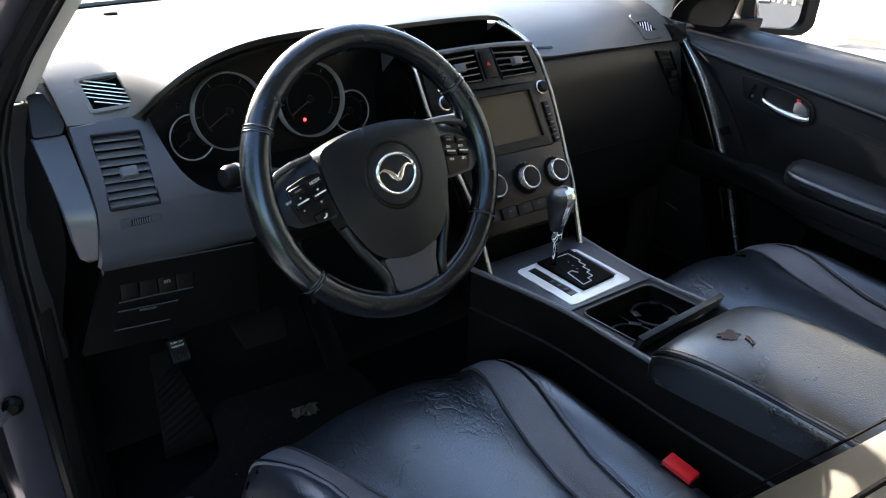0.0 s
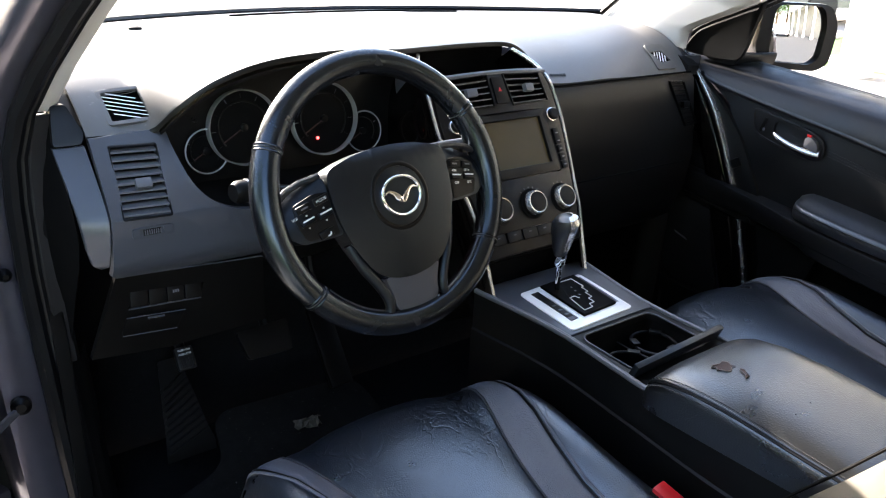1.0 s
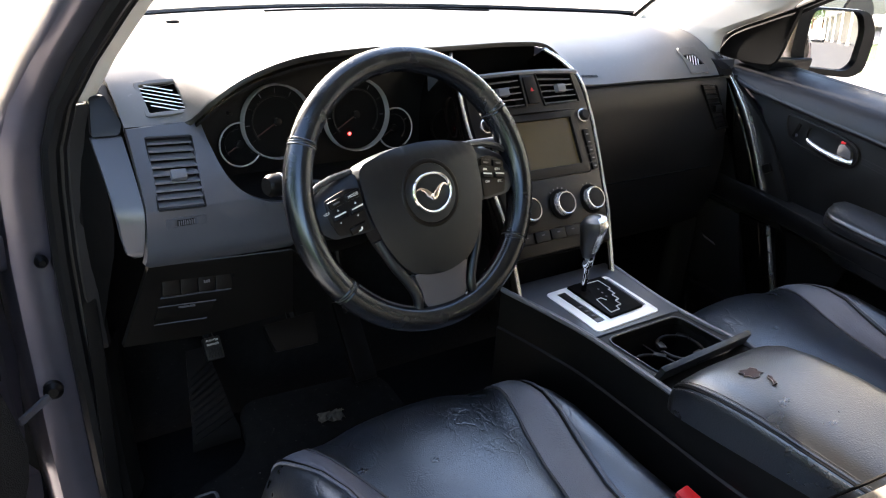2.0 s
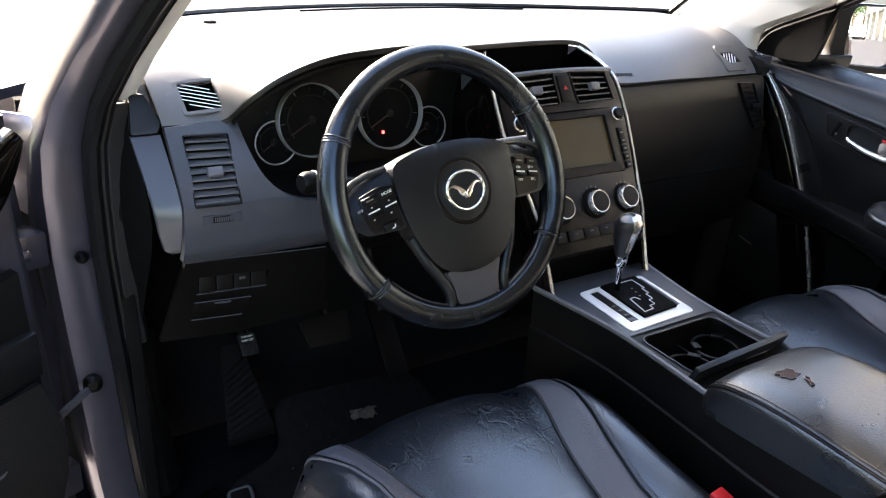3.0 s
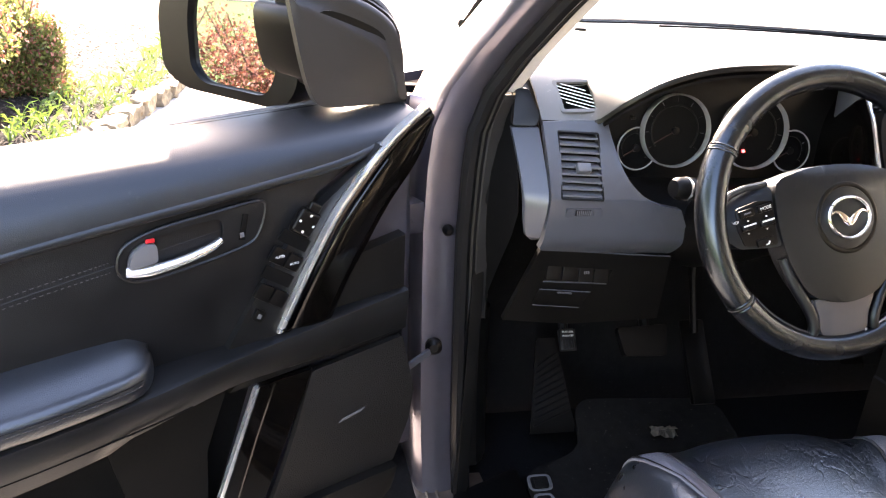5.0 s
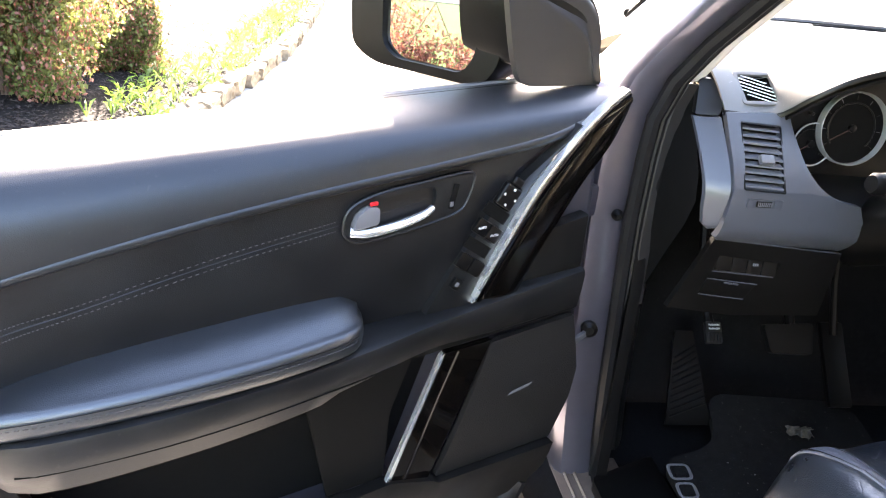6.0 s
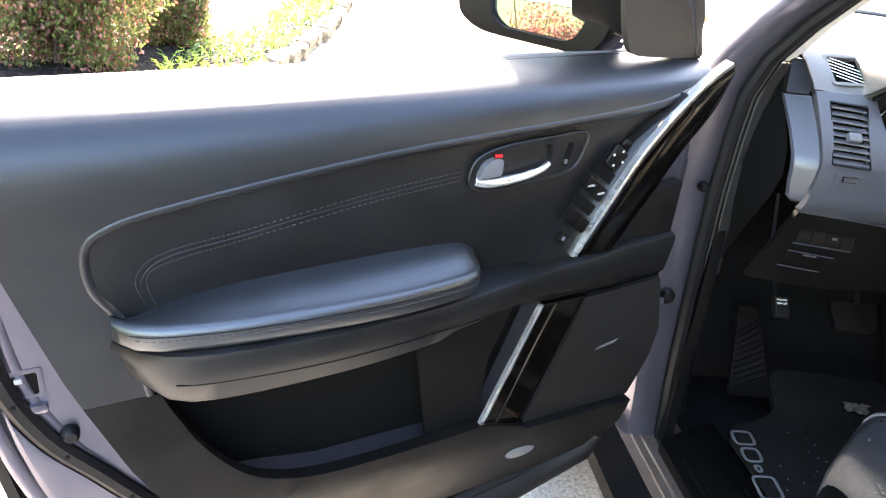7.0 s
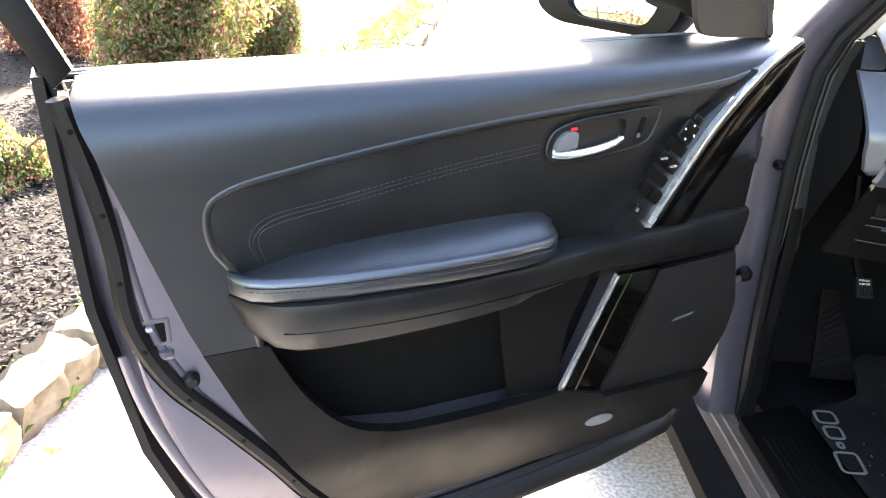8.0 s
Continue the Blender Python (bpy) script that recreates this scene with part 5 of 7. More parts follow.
part("knob_cap", sheet(cap, 0.0012, (0, 0, -1)), SILVER, lever, "satin silver knob cap")
# cup holder
cup = part("cup_holder", plate(rect(-0.0985, -0.206, 0.0985, -0.042), on_con, 0.010, [rect(-0.082, -0.168, 0.080, -0.055, 0.02, 5)], 0.003, 0.05), BLACK, console)
part("cup_well", loft([[Vector((CX - 0.001 + x * k, -0.1115 + y * k, con_z(-0.11) - d)) for x, y in round_loop([(-0.083, -0.058), (0.083, -0.058), (0.083, 0.058), (-0.083, 0.058)], 0.02, 5)] for k, d in ((1.0, 0.004), (0.98, 0.03), (0.94, 0.075))], False), DEEP, cup)
part("cup_rim", tube([on_con(-0.001 + x * 1.0, -0.1115 + y, -0.0012) for x, y in round_loop([(-0.083, -0.0575), (0.081, -0.0575), (0.081, 0.0575), (-0.083, 0.0575)], 0.02, 5)], 0.0014, 6, closed=True), FASCIA, cup)
part("cup_floor", plate(rect(-0.09, -0.18, 0.09, -0.045), lambda a, b, d: on_con(a, b, 0.075 + d), 0.004, (), 0), DEEP, cup)
part("divider", loft([[on_con(x + sx * 0.002, -0.112 + sy * 0.055, d) for sx, sy in ((-1, -1), (1, -1), (1, 1), (-1, 1))] for x, d in ((0.006, 0.070), (0.002, 0.034), (0.002, 0.030))]), BLACK, cup)
for cx, cy in ((-0.040, -0.122), (0.042, -0.098)):
    part("cup_ring", tube([on_con(cx + 0.036 * math.cos(t), cy + 0.036 * math.sin(t), 0.024) for t in [2 * math.pi * k / 28 for k in range(28)]], 0.0028, 8, closed=True), BLACK, cup)
    for turn in (35, 155, 275):
        a = radians(turn)
        part("cup_finger", box(pose(CX + cx + 0.033 * math.cos(a), cy + 0.033 * math.sin(a), con_z(cy) - 0.020, 0, 0, turn), 0.012, 0.020, 0.006, 0.002), BLACK, cup)
lid_m = pose(0.006, -0.168, 0.789, 24, 0, 2.5)
lid = part("cup_lid", box(lid_m, 0.212, 0.010, 0.034, 0.003), PADBLACK, console, "tilted open cup holder lid")
part("lid_mark", box(lid_m @ pose(-0.006, -0.0052, 0.001), 0.030, 0.0006, 0.004, 0), BLACK, lid)
# padded armrest box lid
arm = thing("armrest", (-0.014, -0.36, 0.775), "worn black leather console armrest with torn patch", "armrest")
AC = -0.014


def arm_section(y, w, top, n=36):
    out = []
    for k in range(n):
        a = math.pi * k / (n - 1)
        c, s_ = math.cos(a), math.sin(a)
        out.append(Vector((AC + w * math.copysign(abs(c) ** 0.55, c), y, 0.765 + (top - 0.765) * (abs(s_) ** 0.30))))
    return out


secs = [(-0.203, 0.088, 0.772), (-0.205, 0.098, 0.790), (-0.211, 0.105, 0.806), (-0.222, 0.109, 0.819), (-0.245, 0.111, 0.830), (-0.29, 0.112, 0.836), (-0.35, 0.112, 0.834), (-0.42, 0.112, 0.826), (-0.50, 0.111, 0.816), (-0.545, 0.106, 0.806), (-0.56, 0.095, 0.788), (-0.565, 0.085, 0.772)]
arm_at = lambda y: lerp(-y, [(-a, b, c) for a, b, c in secs])


def arm_edge(y, k, out=0.0):
    """A place on the pad's edge at y; k is the share of its half width."""
    w_, t_ = arm_at(y)
    s_ = math.sqrt(max(0, 1 - (k ** (1 / 0.55)) ** 2))
    return Vector((AC - w_ * k - out, y, 0.765 + (t_ - 0.765) * s_ ** 0.30 + out))


part("pad", loft([arm_section(*s_) for s_ in secs]), ARM, arm)
arm_ys = [-0.214 - 0.33 * k / 40 for k in range(41)]
part("side_seam", tube([arm_edge(y, 0.955, 0.0002) for y in arm_ys], 0.0018, 6), BLACK, arm)
part("top_piping", tube([arm_edge(y, 0.935, 0.0002) for y in arm_ys], 0.0016, 6), ARM, arm)
STITCH = mat("black_thread", (0.030, 0.030, 0.032), 0.6, vary=0.2)
for k_ in (0.905, 0.978):
    part("stitching", join(*[tube([arm_edge(-0.216 - 0.0058 * k, k_, 0.0003), arm_edge(-0.2198 - 0.0058 * k, k_, 0.0003)], 0.0007, 5) for k in range(56)]), STITCH, arm)
TORN = mat("torn_foam_patch", (0.035, 0.018, 0.018), 0.9, vary=0.4, scale=80, bump=0.8, grain=500)
FRAY = mat("frayed_leather_edge", (0.14, 0.13, 0.13), 0.7, vary=0.3, scale=90)
tear = [(-0.004, 0.013), (0.006, 0.009), (0.015, 0.012), (0.019, 0.003), (0.014, -0.004), (0.016, -0.011), (0.008, -0.010), (0.002, -0.015), (-0.006, -0.012), (-0.007, -0.005), (-0.012, -0.001), (-0.006, 0.004), (-0.010, 0.010)]
arm_top = lambda x, y: arm_edge(y, max(0.02, (AC - x) / arm_at(y)[0])).z if x < AC else arm_at(y)[1]
patch = part("torn_patch", plate(tear, lambda a, b, d: Vector((-0.056 + a, -0.280 + b * 0.9, arm_top(-0.056 + a, -0.280 + b * 0.9) + 0.0006 - d)), 0.002, (), 0), TORN, arm, "torn leather patch")
part("torn_edge", tube([Vector((-0.056 + a, -0.280 + b * 0.9, arm_top(-0.056 + a, -0.280 + b * 0.9) + 0.0008)) for a, b in tear], 0.0006, 5, closed=True), FRAY, arm)
strip_loop = [(-0.007, -0.010), (-0.001, -0.004), (0.003, 0.006), (0.008, 0.009), (0.009, 0.003), (0.004, -0.003), (0.001, -0.010)]
part("torn_strip", plate(strip_loop, lambda a, b, d: Vector((-0.048 + a, -0.305 + b, arm_top(-0.048 + a, -0.305 + b) + 0.0006 - d)), 0.0015, (), 0), TORN, arm)
part("torn_edge", tube([Vector((-0.048 + a, -0.305 + b, arm_top(-0.048 + a, -0.305 + b) + 0.0009)) for a, b in strip_loop], 0.0006, 5, closed=True), FRAY, arm)

# ---- seats ----


BACK = ((0.64, -0.45, 0.220, 0.12), (0.74, -0.530, 0.238, 0.13), (0.85, -0.615, 0.243, 0.13), (0.96, -0.690, 0.235, 0.12), (1.07, -0.755, 0.215, 0.11), (1.16, -0.80, 0.18, 0.10), (1.20, -0.82, 0.13, 0.07))


def seat(name, cx, inner, label, with_back):
    """A bucket seat: cushion centre, perforated bands, bolsters and backrest. inner: +1 if the console is on its x+ side."""
    st = thing(name, (cx, -0.25, 0.42), label, "car seat", "front seats")
    ys = [0.100, 0.099, 0.095, 0.086, 0.072, 0.050, 0.02, -0.02, -0.07, -0.13, -0.20, -0.28, -0.36, -0.44, -0.50]
    drop = [-0.085, -0.050, -0.028, -0.014, -0.006, -0.001, 0.001, 0.0, -0.005, -0.013, -0.024, -0.037, -0.049, -0.060, -0.066]

    def top(x, i):
        a = abs(x)
        bol = 0.036 * math.exp(-((a - 0.188) / 0.045) ** 2) * min(1, max(0.15, (0.11 - ys[i]) / 0.16))
        fall = -5.0 * max(0, a - 0.203) ** 1.3
        bowed = ys[i] - 0.42 * max(0, a - 0.06) ** 1.7 * max(0, min(1, (ys[i] + 0.15) / 0.22))
        return Vector((cx + x, bowed, 0.684 + drop[i] + bol + fall + 0.014 * math.exp(-((x - 0.01) / 0.12) ** 2) - 0.006 * math.exp(-((a - 0.125) / 0.03) ** 2)))

    inner = [lerp(-y_, [(-0.10, 0.163), (-0.04, 0.156), (0.08, 0.118), (0.20, 0.086), (0.50, 0.075)])[0] for y_ in ys]
    outer = [lerp(-y_, [(-0.10, 0.203), (-0.04, 0.198), (0.08, 0.170), (0.20, 0.146), (0.50, 0.135)])[0] for y_ in ys]
    edge = [lerp(-y_, [(-0.10, 0.240), (0.05, 0.240), (0.20, 0.228), (0.50, 0.222)])[0] for y_ in ys]
    minus = lambda l: [-v for v in l]
    bands = (("cushion_centre", minus(inner), inner, LEATHER, "creased shiny black leather"), ("perforated_band", inner, outer, PERF, "perforated grey leather"), ("perforated_band", minus(outer), minus(inner), PERF, ""),
             ("side_bolster", outer, edge, LEATHER, ""), ("side_bolster", minus(edge), minus(outer), LEATHER, ""))
    for nm, x0, x1, mt, lb in bands:
        n = 18 if nm == "cushion_centre" else 8
        rows = []
        for i in range(len(ys)):
            row = []
            for k in range(n + 1):
                p = top(x0[i] + (x1[i] - x0[i]) * k / n, i)
                p.z -= 0.004 * math.exp(-min(k, n - k) * 1.4)
                row.append(p)
            rows.append(row)
        part(nm, sheet(rows, 0.05), mt, st, lb)
    for l, mt in ((inner, THREAD), (minus(inner), THREAD), (outer, BLACK), (minus(outer), BLACK)):
        part("piping", tube([top(l[i], i) + Vector((0, 0, -0.002)) for i in range(len(ys))], 0.0020, 6), mt, st)
    for l in (outer, minus(outer)):
        part("seam_fold", tube([top(l[i] + math.copysign(0.0045, l[i]), i) + Vector((0, 0, -0.0012)) for i in range(len(ys))], 0.0022, 8), PERF, st)
    part("seat_base", box(pose(cx, -0.22, 0.55), 0.40, 0.54, 0.12, 0.02), BLACK, st)
    for sg in (-1, 1):
        part("seat_rail", box(pose(cx + sg * 0.17, -0.22, 0.455), 0.05, 0.58, 0.07, 0.008), BLACK, st)
    # backrest
    backs = []
    for z, y, w, t in BACK:
        loop = []
        for k in range(28):
            a = 2 * math.pi * k / 28
            c, s_ = math.cos(a), math.sin(a)
            bx = w * math.copysign(abs(c) ** 0.6, c)
            by = t / 2 * math.copysign(abs(s_) ** 0.6, s_)
            if s_ > 0:
                by += 0.055 * math.exp(-((abs(bx) - w * 0.80) / 0.05) ** 2)
            loop.append(Vector((cx + bx, y + by, z)))
        backs.append(loop)
    # Tan colour carries the sunlight on this black leather backrest.
    part("backrest", loft(backs), SUNLIT_LEATHER, st, "black leather backrest with raised bolsters, sunlight painted in tan")
    for sg in (-1, 1):
        part("backrest_seam", tube([Vector((cx + sg * w * 0.80, y + t / 2 + 0.053, z)) for z, y, w, t in BACK[:5]], 0.002, 6), BLACK, st)
        part("headrest_post", tube([(cx + sg * 0.05, -0.815, 1.17), (cx + sg * 0.05, -0.84, 1.26)], 0.006, 8), CHROME, st)
    hr = [[Vector((cx + w * math.copysign(abs(math.cos(a)) ** 0.6, math.cos(a)), -0.85 + 0.05 * math.copysign(abs(math.sin(a)) ** 0.6, math.sin(a)), z)) for a in [2 * math.pi * k / 20 for k in range(20)]] for z, w in ((1.24, 0.09), (1.26, 0.125), (1.33, 0.135), (1.39, 0.125), (1.42, 0.09))]
    part("headrest", loft(hr), SOFT, st)
    return st


driver_seat = seat("driver_seat", -0.358, 1, "black leather driver's seat with perforated bands and creased cushion", True)
passenger_seat = seat("passenger_seat", 0.418, -1, "black leather passenger seat with grey perforated bands", True)
buckle = thing("seat_belt_buckle", (-0.150, -0.275, 0.60), "black seat belt buckle with red release button", "seat belt buckle")
part("buckle_body", box(pose(-0.150, -0.290, 0.632, 12, -8, 0), 0.026, 0.052, 0.11, 0.005), BLACK, buckle)
part("release_button", box(pose(-0.157, -0.300, 0.6875, 12, -8, 0), 0.022, 0.044, 0.010, 0.003), RED, buckle, "bright red release button")

# ---- footwell ----
fm = plate(round_loop([(-0.60, 0.36), (-0.60, -0.05), (-0.14, -0.05), (-0.14, 0.50), (-0.45, 0.52), (-0.47, 0.40)], 0.05, 5), lambda a, b, d: Vector((a, b, 0.446 - d + 0.30 * max(0, b - 0.38))), 0.016, (), 0.005, 0.05)
lone("floor_mat", fm, MATCLOTH, "dusty black carpet floor mat with bound edge", "floor mat")
badge = thing("mat_badge", (-0.598, 0.20, 0.447), "grey embroidered outline shapes along the floor mat", "badge")
bpl = lambda u, v: Vector((-0.593 + 0.8 * v - 0.16 * u, 0.245 - u, 0.4478))
BADGE = mat("grey_embroidery", (0.075, 0.075, 0.078), 0.9, vary=0.25, scale=200, bump=1.0, grain=900)
for u0, u1, half in ((-0.096, -0.056, 0.024), (-0.044, -0.006, 0.020), (0.006, 0.022, 0.006), (0.036, 0.094, 0.025)):
    loop = [bpl(a, b) for a, b in round_loop([(u0, -half), (u1, -half), (u1, half), (u0, half)], 0.012, 4)]
    part("badge_outline", tube(loop, 0.0030, 6, closed=True, flat=0.5, up=(0, 0, 1)), BADGE, badge)
    part("badge_bar", plate(round_loop([(u0 + 0.005, -half * 0.5), (u1 - 0.005, -half * 0.5), (u1 - 0.005, half * 0.5), (u0 + 0.005, half * 0.5)], 0.004), lambda a, b, d: bpl(a, b) + Vector((0, 0, 0.0008 - d)), 0.002, (), 0), MATCLOTH, badge)
rs = random.Random(5)
scrap = [[Vector((-0.328 + 0.0075 * i + 0.006 * rs.random(), 0.396 + 0.0065 * j + 0.004 * rs.random() + 0.002 * i * math.sin(j), 0.4655 + 0.0025 * j * 0.9 + 0.009 * rs.random() ** 2)) for i in range(8)] for j in range(5)]
leaf_bm = sheet(scrap, 0.0006)
drop_faces = [f for f in leaf_bm.faces if rs.random() < 0.22]
bmesh.ops.delete(leaf_bm, geom=drop_faces, context="FACES")
DRIED = mat("dried_leaf", (0.060, 0.052, 0.042), 0.9, vary=0.4, scale=120)
lone("leaf_scrap", leaf_bm, DRIED, "small pale dried leaf scrap on the mat", "debris", smooth=0)
crumbs = bmesh.new()
for k in range(40):
    x, y = -0.57 + 0.40 * random.random(), 0.0 + 0.36 * random.random()
    join(crumbs, box(pose(x, y, 0.4468, 0, 0, 90 * random.random()), 0.002 + 0.002 * random.random(), 0.002, 0.001, 0))
lone("mat_crumbs", crumbs, BADGE, "scattered pale crumbs on the floor mat", "debris", "stuff")
rest = thing("footrest", (-0.53, 0.45, 0.44), "ribbed black rubber footrest", "footrest")
part("footrest_pad", sheet([[Vector((-0.556 + 0.007 * k, y, z)), Vector((-0.466 - 0.006 * k, y, z))] for k, (y, z) in enumerate(((0.455, 0.475), (0.475, 0.500), (0.50, 0.54), (0.525, 0.575), (0.55, 0.61)))], 0.02), BLACK, rest)
for k in range(10):
    t0, t1 = 0.075 * k, 0.075 * k + 0.16
    part("footrest_rib", tube([(-0.551 + 0.026 * t0, 0.453 + 0.095 * t0, 0.4745 + 0.135 * t0), (-0.471 - 0.022 * t1, 0.453 + 0.095 * t1, 0.4745 + 0.135 * t1)], 0.0022, 6), BLACK, rest)
park = thing("parking_brake_pedal", (-0.525, 0.46, 0.64), "black rubber parking brake pedal with white print", "pedal")
pm = facing((-0.514, 0.438, 0.664), (0, -0.80, 0.6))
part("pedal_pad", box(pm, 0.032, 0.040, 0.012, 0.004), RUBBER, park)
for k in range(5):
    part("pad_rib", box(pm @ pose(-0.011 + 0.0055 * k, -0.009, 0.007), 0.0025, 0.016, 0.003, 0.001), RUBBER, park)
for word, y in (("PUSH ON", 0.0135), ("PUSH OFF", 0.0065)):
    lettering(word, pm @ pose(0, y, 0.0064), 0.0035, LETTER, park)
part("pedal_arm", tube([(-0.514, 0.45, 0.665), (-0.514, 0.52, 0.73), (-0.514, 0.56, 0.85)], 0.009, 8), BLACK, park)
brake = thing("brake_pedal", (-0.37, 0.46, 0.60), "wide black rubber brake pedal", "pedal")
bmx = facing((-0.372, 0.42, 0.665), (0, -0.85, 0.5))
part("pedal_pad", plate(round_loop([(-0.05, 0.026), (0.05, 0.030), (0.045, -0.028), (-0.038, -0.026)], 0.008), lambda a, b, d: bmx @ Vector((a, b, -d)), 0.014, (), 0.003), BLACK, brake)
part("pedal_arm", tube([(-0.36, 0.44, 0.67), (-0.36, 0.50, 0.75), (-0.36, 0.55, 0.88)], 0.010, 8), BLACK, brake)
gas = thing("accelerator_pedal", (-0.20, 0.50, 0.50), "long black accelerator pedal", "pedal")
part("pedal_pad", box(facing((-0.20, 0.50, 0.57), (0, -0.8, 0.6)), 0.05, 0.17, 0.014, 0.005), BLACK, gas)
part("pedal_arm", tube([(-0.20, 0.53, 0.62), (-0.20, 0.57, 0.72), (-0.20, 0.60, 0.85)], 0.008, 8), BLACK, gas)

# ---- doors ----


def car_door(name, origin, u, n, label, driver):
    """A front door in its own frame: u from the hinges to the latch, v into the cabin, w up from the waistline."""
    u, n = Vector(u).normalized(), Vector(n).normalized()
    n = (n - u * n.dot(u)).normalized()
    w = u.cross(n)
    if w.z < 0:
        w = -w
    O = Vector(origin)
    D = lambda a, v, b: O + u * a + n * v + w * b
    door = thing(name, D(0.45, -0.05, -0.75), label, "car door", "front doors")
    pl = lambda v0: (lambda a, b, d: D(a, v0 - d, b))
    fr = lambda a, b, v=0.0: facing(D(a, v, b), n, w)

    # upper pad, rolled over at the waistline
    def pad_v(b):
        return lerp(b, [(-0.36, 0.008), (-0.16, 0.014), (-0.11, 0.020), (-0.085, 0.0195), (-0.062, 0.0155), (-0.043, 0.007), (-0.029, -0.006), (-0.0205, -0.023), (-0.0150, -0.040), (-0.0110, -0.058), (-0.008, -0.085)])[0]

    line = spline([(0.01, -0.030), (0.112, -0.053), (0.246, -0.064), (0.462, -0.077), (0.616, -0.092), (0.757, -0.112), (0.822, -0.127), (0.850, -0.150), (0.848, -0.198), (0.820, -0.250), (0.801, -0.346)], 5)
    outl = line + [(0.872, -0.346), (0.887, -0.306), (0.918, -0.205), (0.944, -0.114), (0.968, -0.045), (0.974, -0.020), (0.966, -0.0100), (0.955, -0.0085)] + [(0.93 - 0.03 * k, -0.008) for k in range(31)] + [(0.015, -0.0082), (0.0, -0.0105), (-0.004, -0.018)]
    # Passenger pad takes the darker, duller trim, its shade put into the material.
    part("upper_pad", plate(outl, lambda a, b, d: D(a, pad_v(b) - d, b), 0.030, (), 0, 0.02, [-0.110 + 0.0035 * k for k in range(29)]), UPPER if driver else PANEL, door, "smooth dark grey upper door pad")
    part("pad_edge", tube([D(a, pad_v(b) - 0.0050, b - 0.0002) for a, b in line], 0.0066, 12), UPPER, door)
    ins = line[:-8] + [(0.800, -0.275), (0.38, -0.288), (0.299, -0.275), (0.240, -0.205), (0.164, -0.090), (0.10, -0.045)]
    ins_v = lambda b: 0.003 + 0.008 * math.sin(max(0, min(1, (b + 0.29) / 0.22)) * math.pi)
    part("insert", plate(ins, lambda a, b, d: D(a, ins_v(b) - d, b), 0.018, (), 0.008, 0.03), INSERT, door, "soft black insert with double stitching")
    for off in (0.0, 0.011):
        st = spline([(0.789 - off * 0.6, -0.240), (0.805 - off, -0.197), (0.778 - off * 0.6, -0.169 - off), (0.69, -0.155 - off), (0.54, -0.131 - off), (0.415, -0.117 - off)], 40)
        part("insert_stitching", join(*[tube([D(a[0], ins_v(a[1]) + 0.0004, a[1]), D(b_[0], ins_v(b_[1]) + 0.0004, b_[1])], 0.0005, 5) for a, b_ in list(zip(st, st[1:]))[::2]]), THREAD, door)
    part("insert_fold", tube([D(a, ins_v(b) - 0.0002, b - 0.0055) for a, b in spline([(0.789, -0.238), (0.800, -0.197), (0.775, -0.1695), (0.69, -0.1555), (0.54, -0.1315), (0.25, -0.099)], 6)], 0.0009, 6), INSERT, door)

    # armrest and the carrier that runs forward from it
    def arm_v(a):
        return lerp(a, [(0.390, 0.018), (0.396, 0.036), (0.405, 0.050), (0.42, 0.061), (0.45, 0.068), (0.55, 0.076), (0.70, 0.070), (0.79, 0.055), (0.82, 0.040), (0.835, 0.020)])[0]
    loops = []
    for a in [0.391, 0.393, 0.397, 0.404, 0.414, 0.43, 0.47, 0.52, 0.58, 0.64, 0.70, 0.75, 0.79, 0.815, 0.828, 0.834]:
        v = arm_v(a)
        k = min(1, 0.82 + (a - 0.391) * 12, 0.80 + (0.836 - a) * 8)
        mid = -0.240
        wb = lerp(a, [(0.39, -0.224), (0.42, -0.211), (0.62, -0.214), (0.75, -0.224), (0.834, -0.246)])[0]
        sec = [(-0.01, -0.262), (v * 0.5, -0.2635), (v - 0.004, -0.2625), (v + 0.002, -0.258), (v + 0.004, -0.248), (v + 0.003, -0.239), (v - 0.001, -0.2335), (v - 0.010, -0.2305), (v * 0.5, (wb - 0.230) / 2 + 0.002), (0.006, wb), (-0.01, wb)]
        sec = spline(sec, 3, True)
        loops.append([D(a, p, mid + (q - mid) * k) for p, q in sec])
    part("armrest", loft(loops), SOFT, door, "padded black leather armrest")
    part("armrest_seam", tube([D(a, arm_v(a) + 0.0050, -0.2405) for a in [0.412 + 0.408 * k / 24 for k in range(25)]], 0.0008, 5), BLACK, door)
    part("armrest_stitching", join(*[tube([D(a, arm_v(a) + 0.0060, -0.2450), D(a + 0.0045, arm_v(a + 0.0045) + 0.0060, -0.2450)], 0.0007, 5) for a in [0.414 + 0.0075 * k for k in range(54)]]), THREAD, door)

    def car_v(a):
        return lerp(a, [(0.03, 0.010), (0.15, 0.024), (0.30, 0.044), (0.42, 0.066), (0.60, 0.082), (0.74, 0.074), (0.79, 0.060), (0.82, 0.036), (0.84, 0.006)])[0]
    loops = []
    for k in range(33):
        a = 0.032 + 0.806 * k / 32
        v = car_v(a)
        topw = -0.2595 - 0.004 * math.sin(a * 3)
        loww = lerp(a, [(0.03, -0.334), (0.23, -0.318), (0.30, -0.312), (0.44, -0.320), (0.46, -0.328), (0.64, -0.333), (0.75, -0.336), (0.79, -0.330), (0.82, -0.306), (0.84, -0.276)])[0]
        sec = [(-0.012, topw), (v - 0.010, topw), (v - 0.002, topw - 0.003), (v, topw - 0.010), (v - 0.004, (topw + loww) / 2), (v - 0.010, loww + 0.006), (v - 0.018, loww), (-0.012, loww - 0.02)]
        loops.append([D(a, p, q) for p, q in sec])
    part("pull_carrier", loft(loops), PANEL, door)
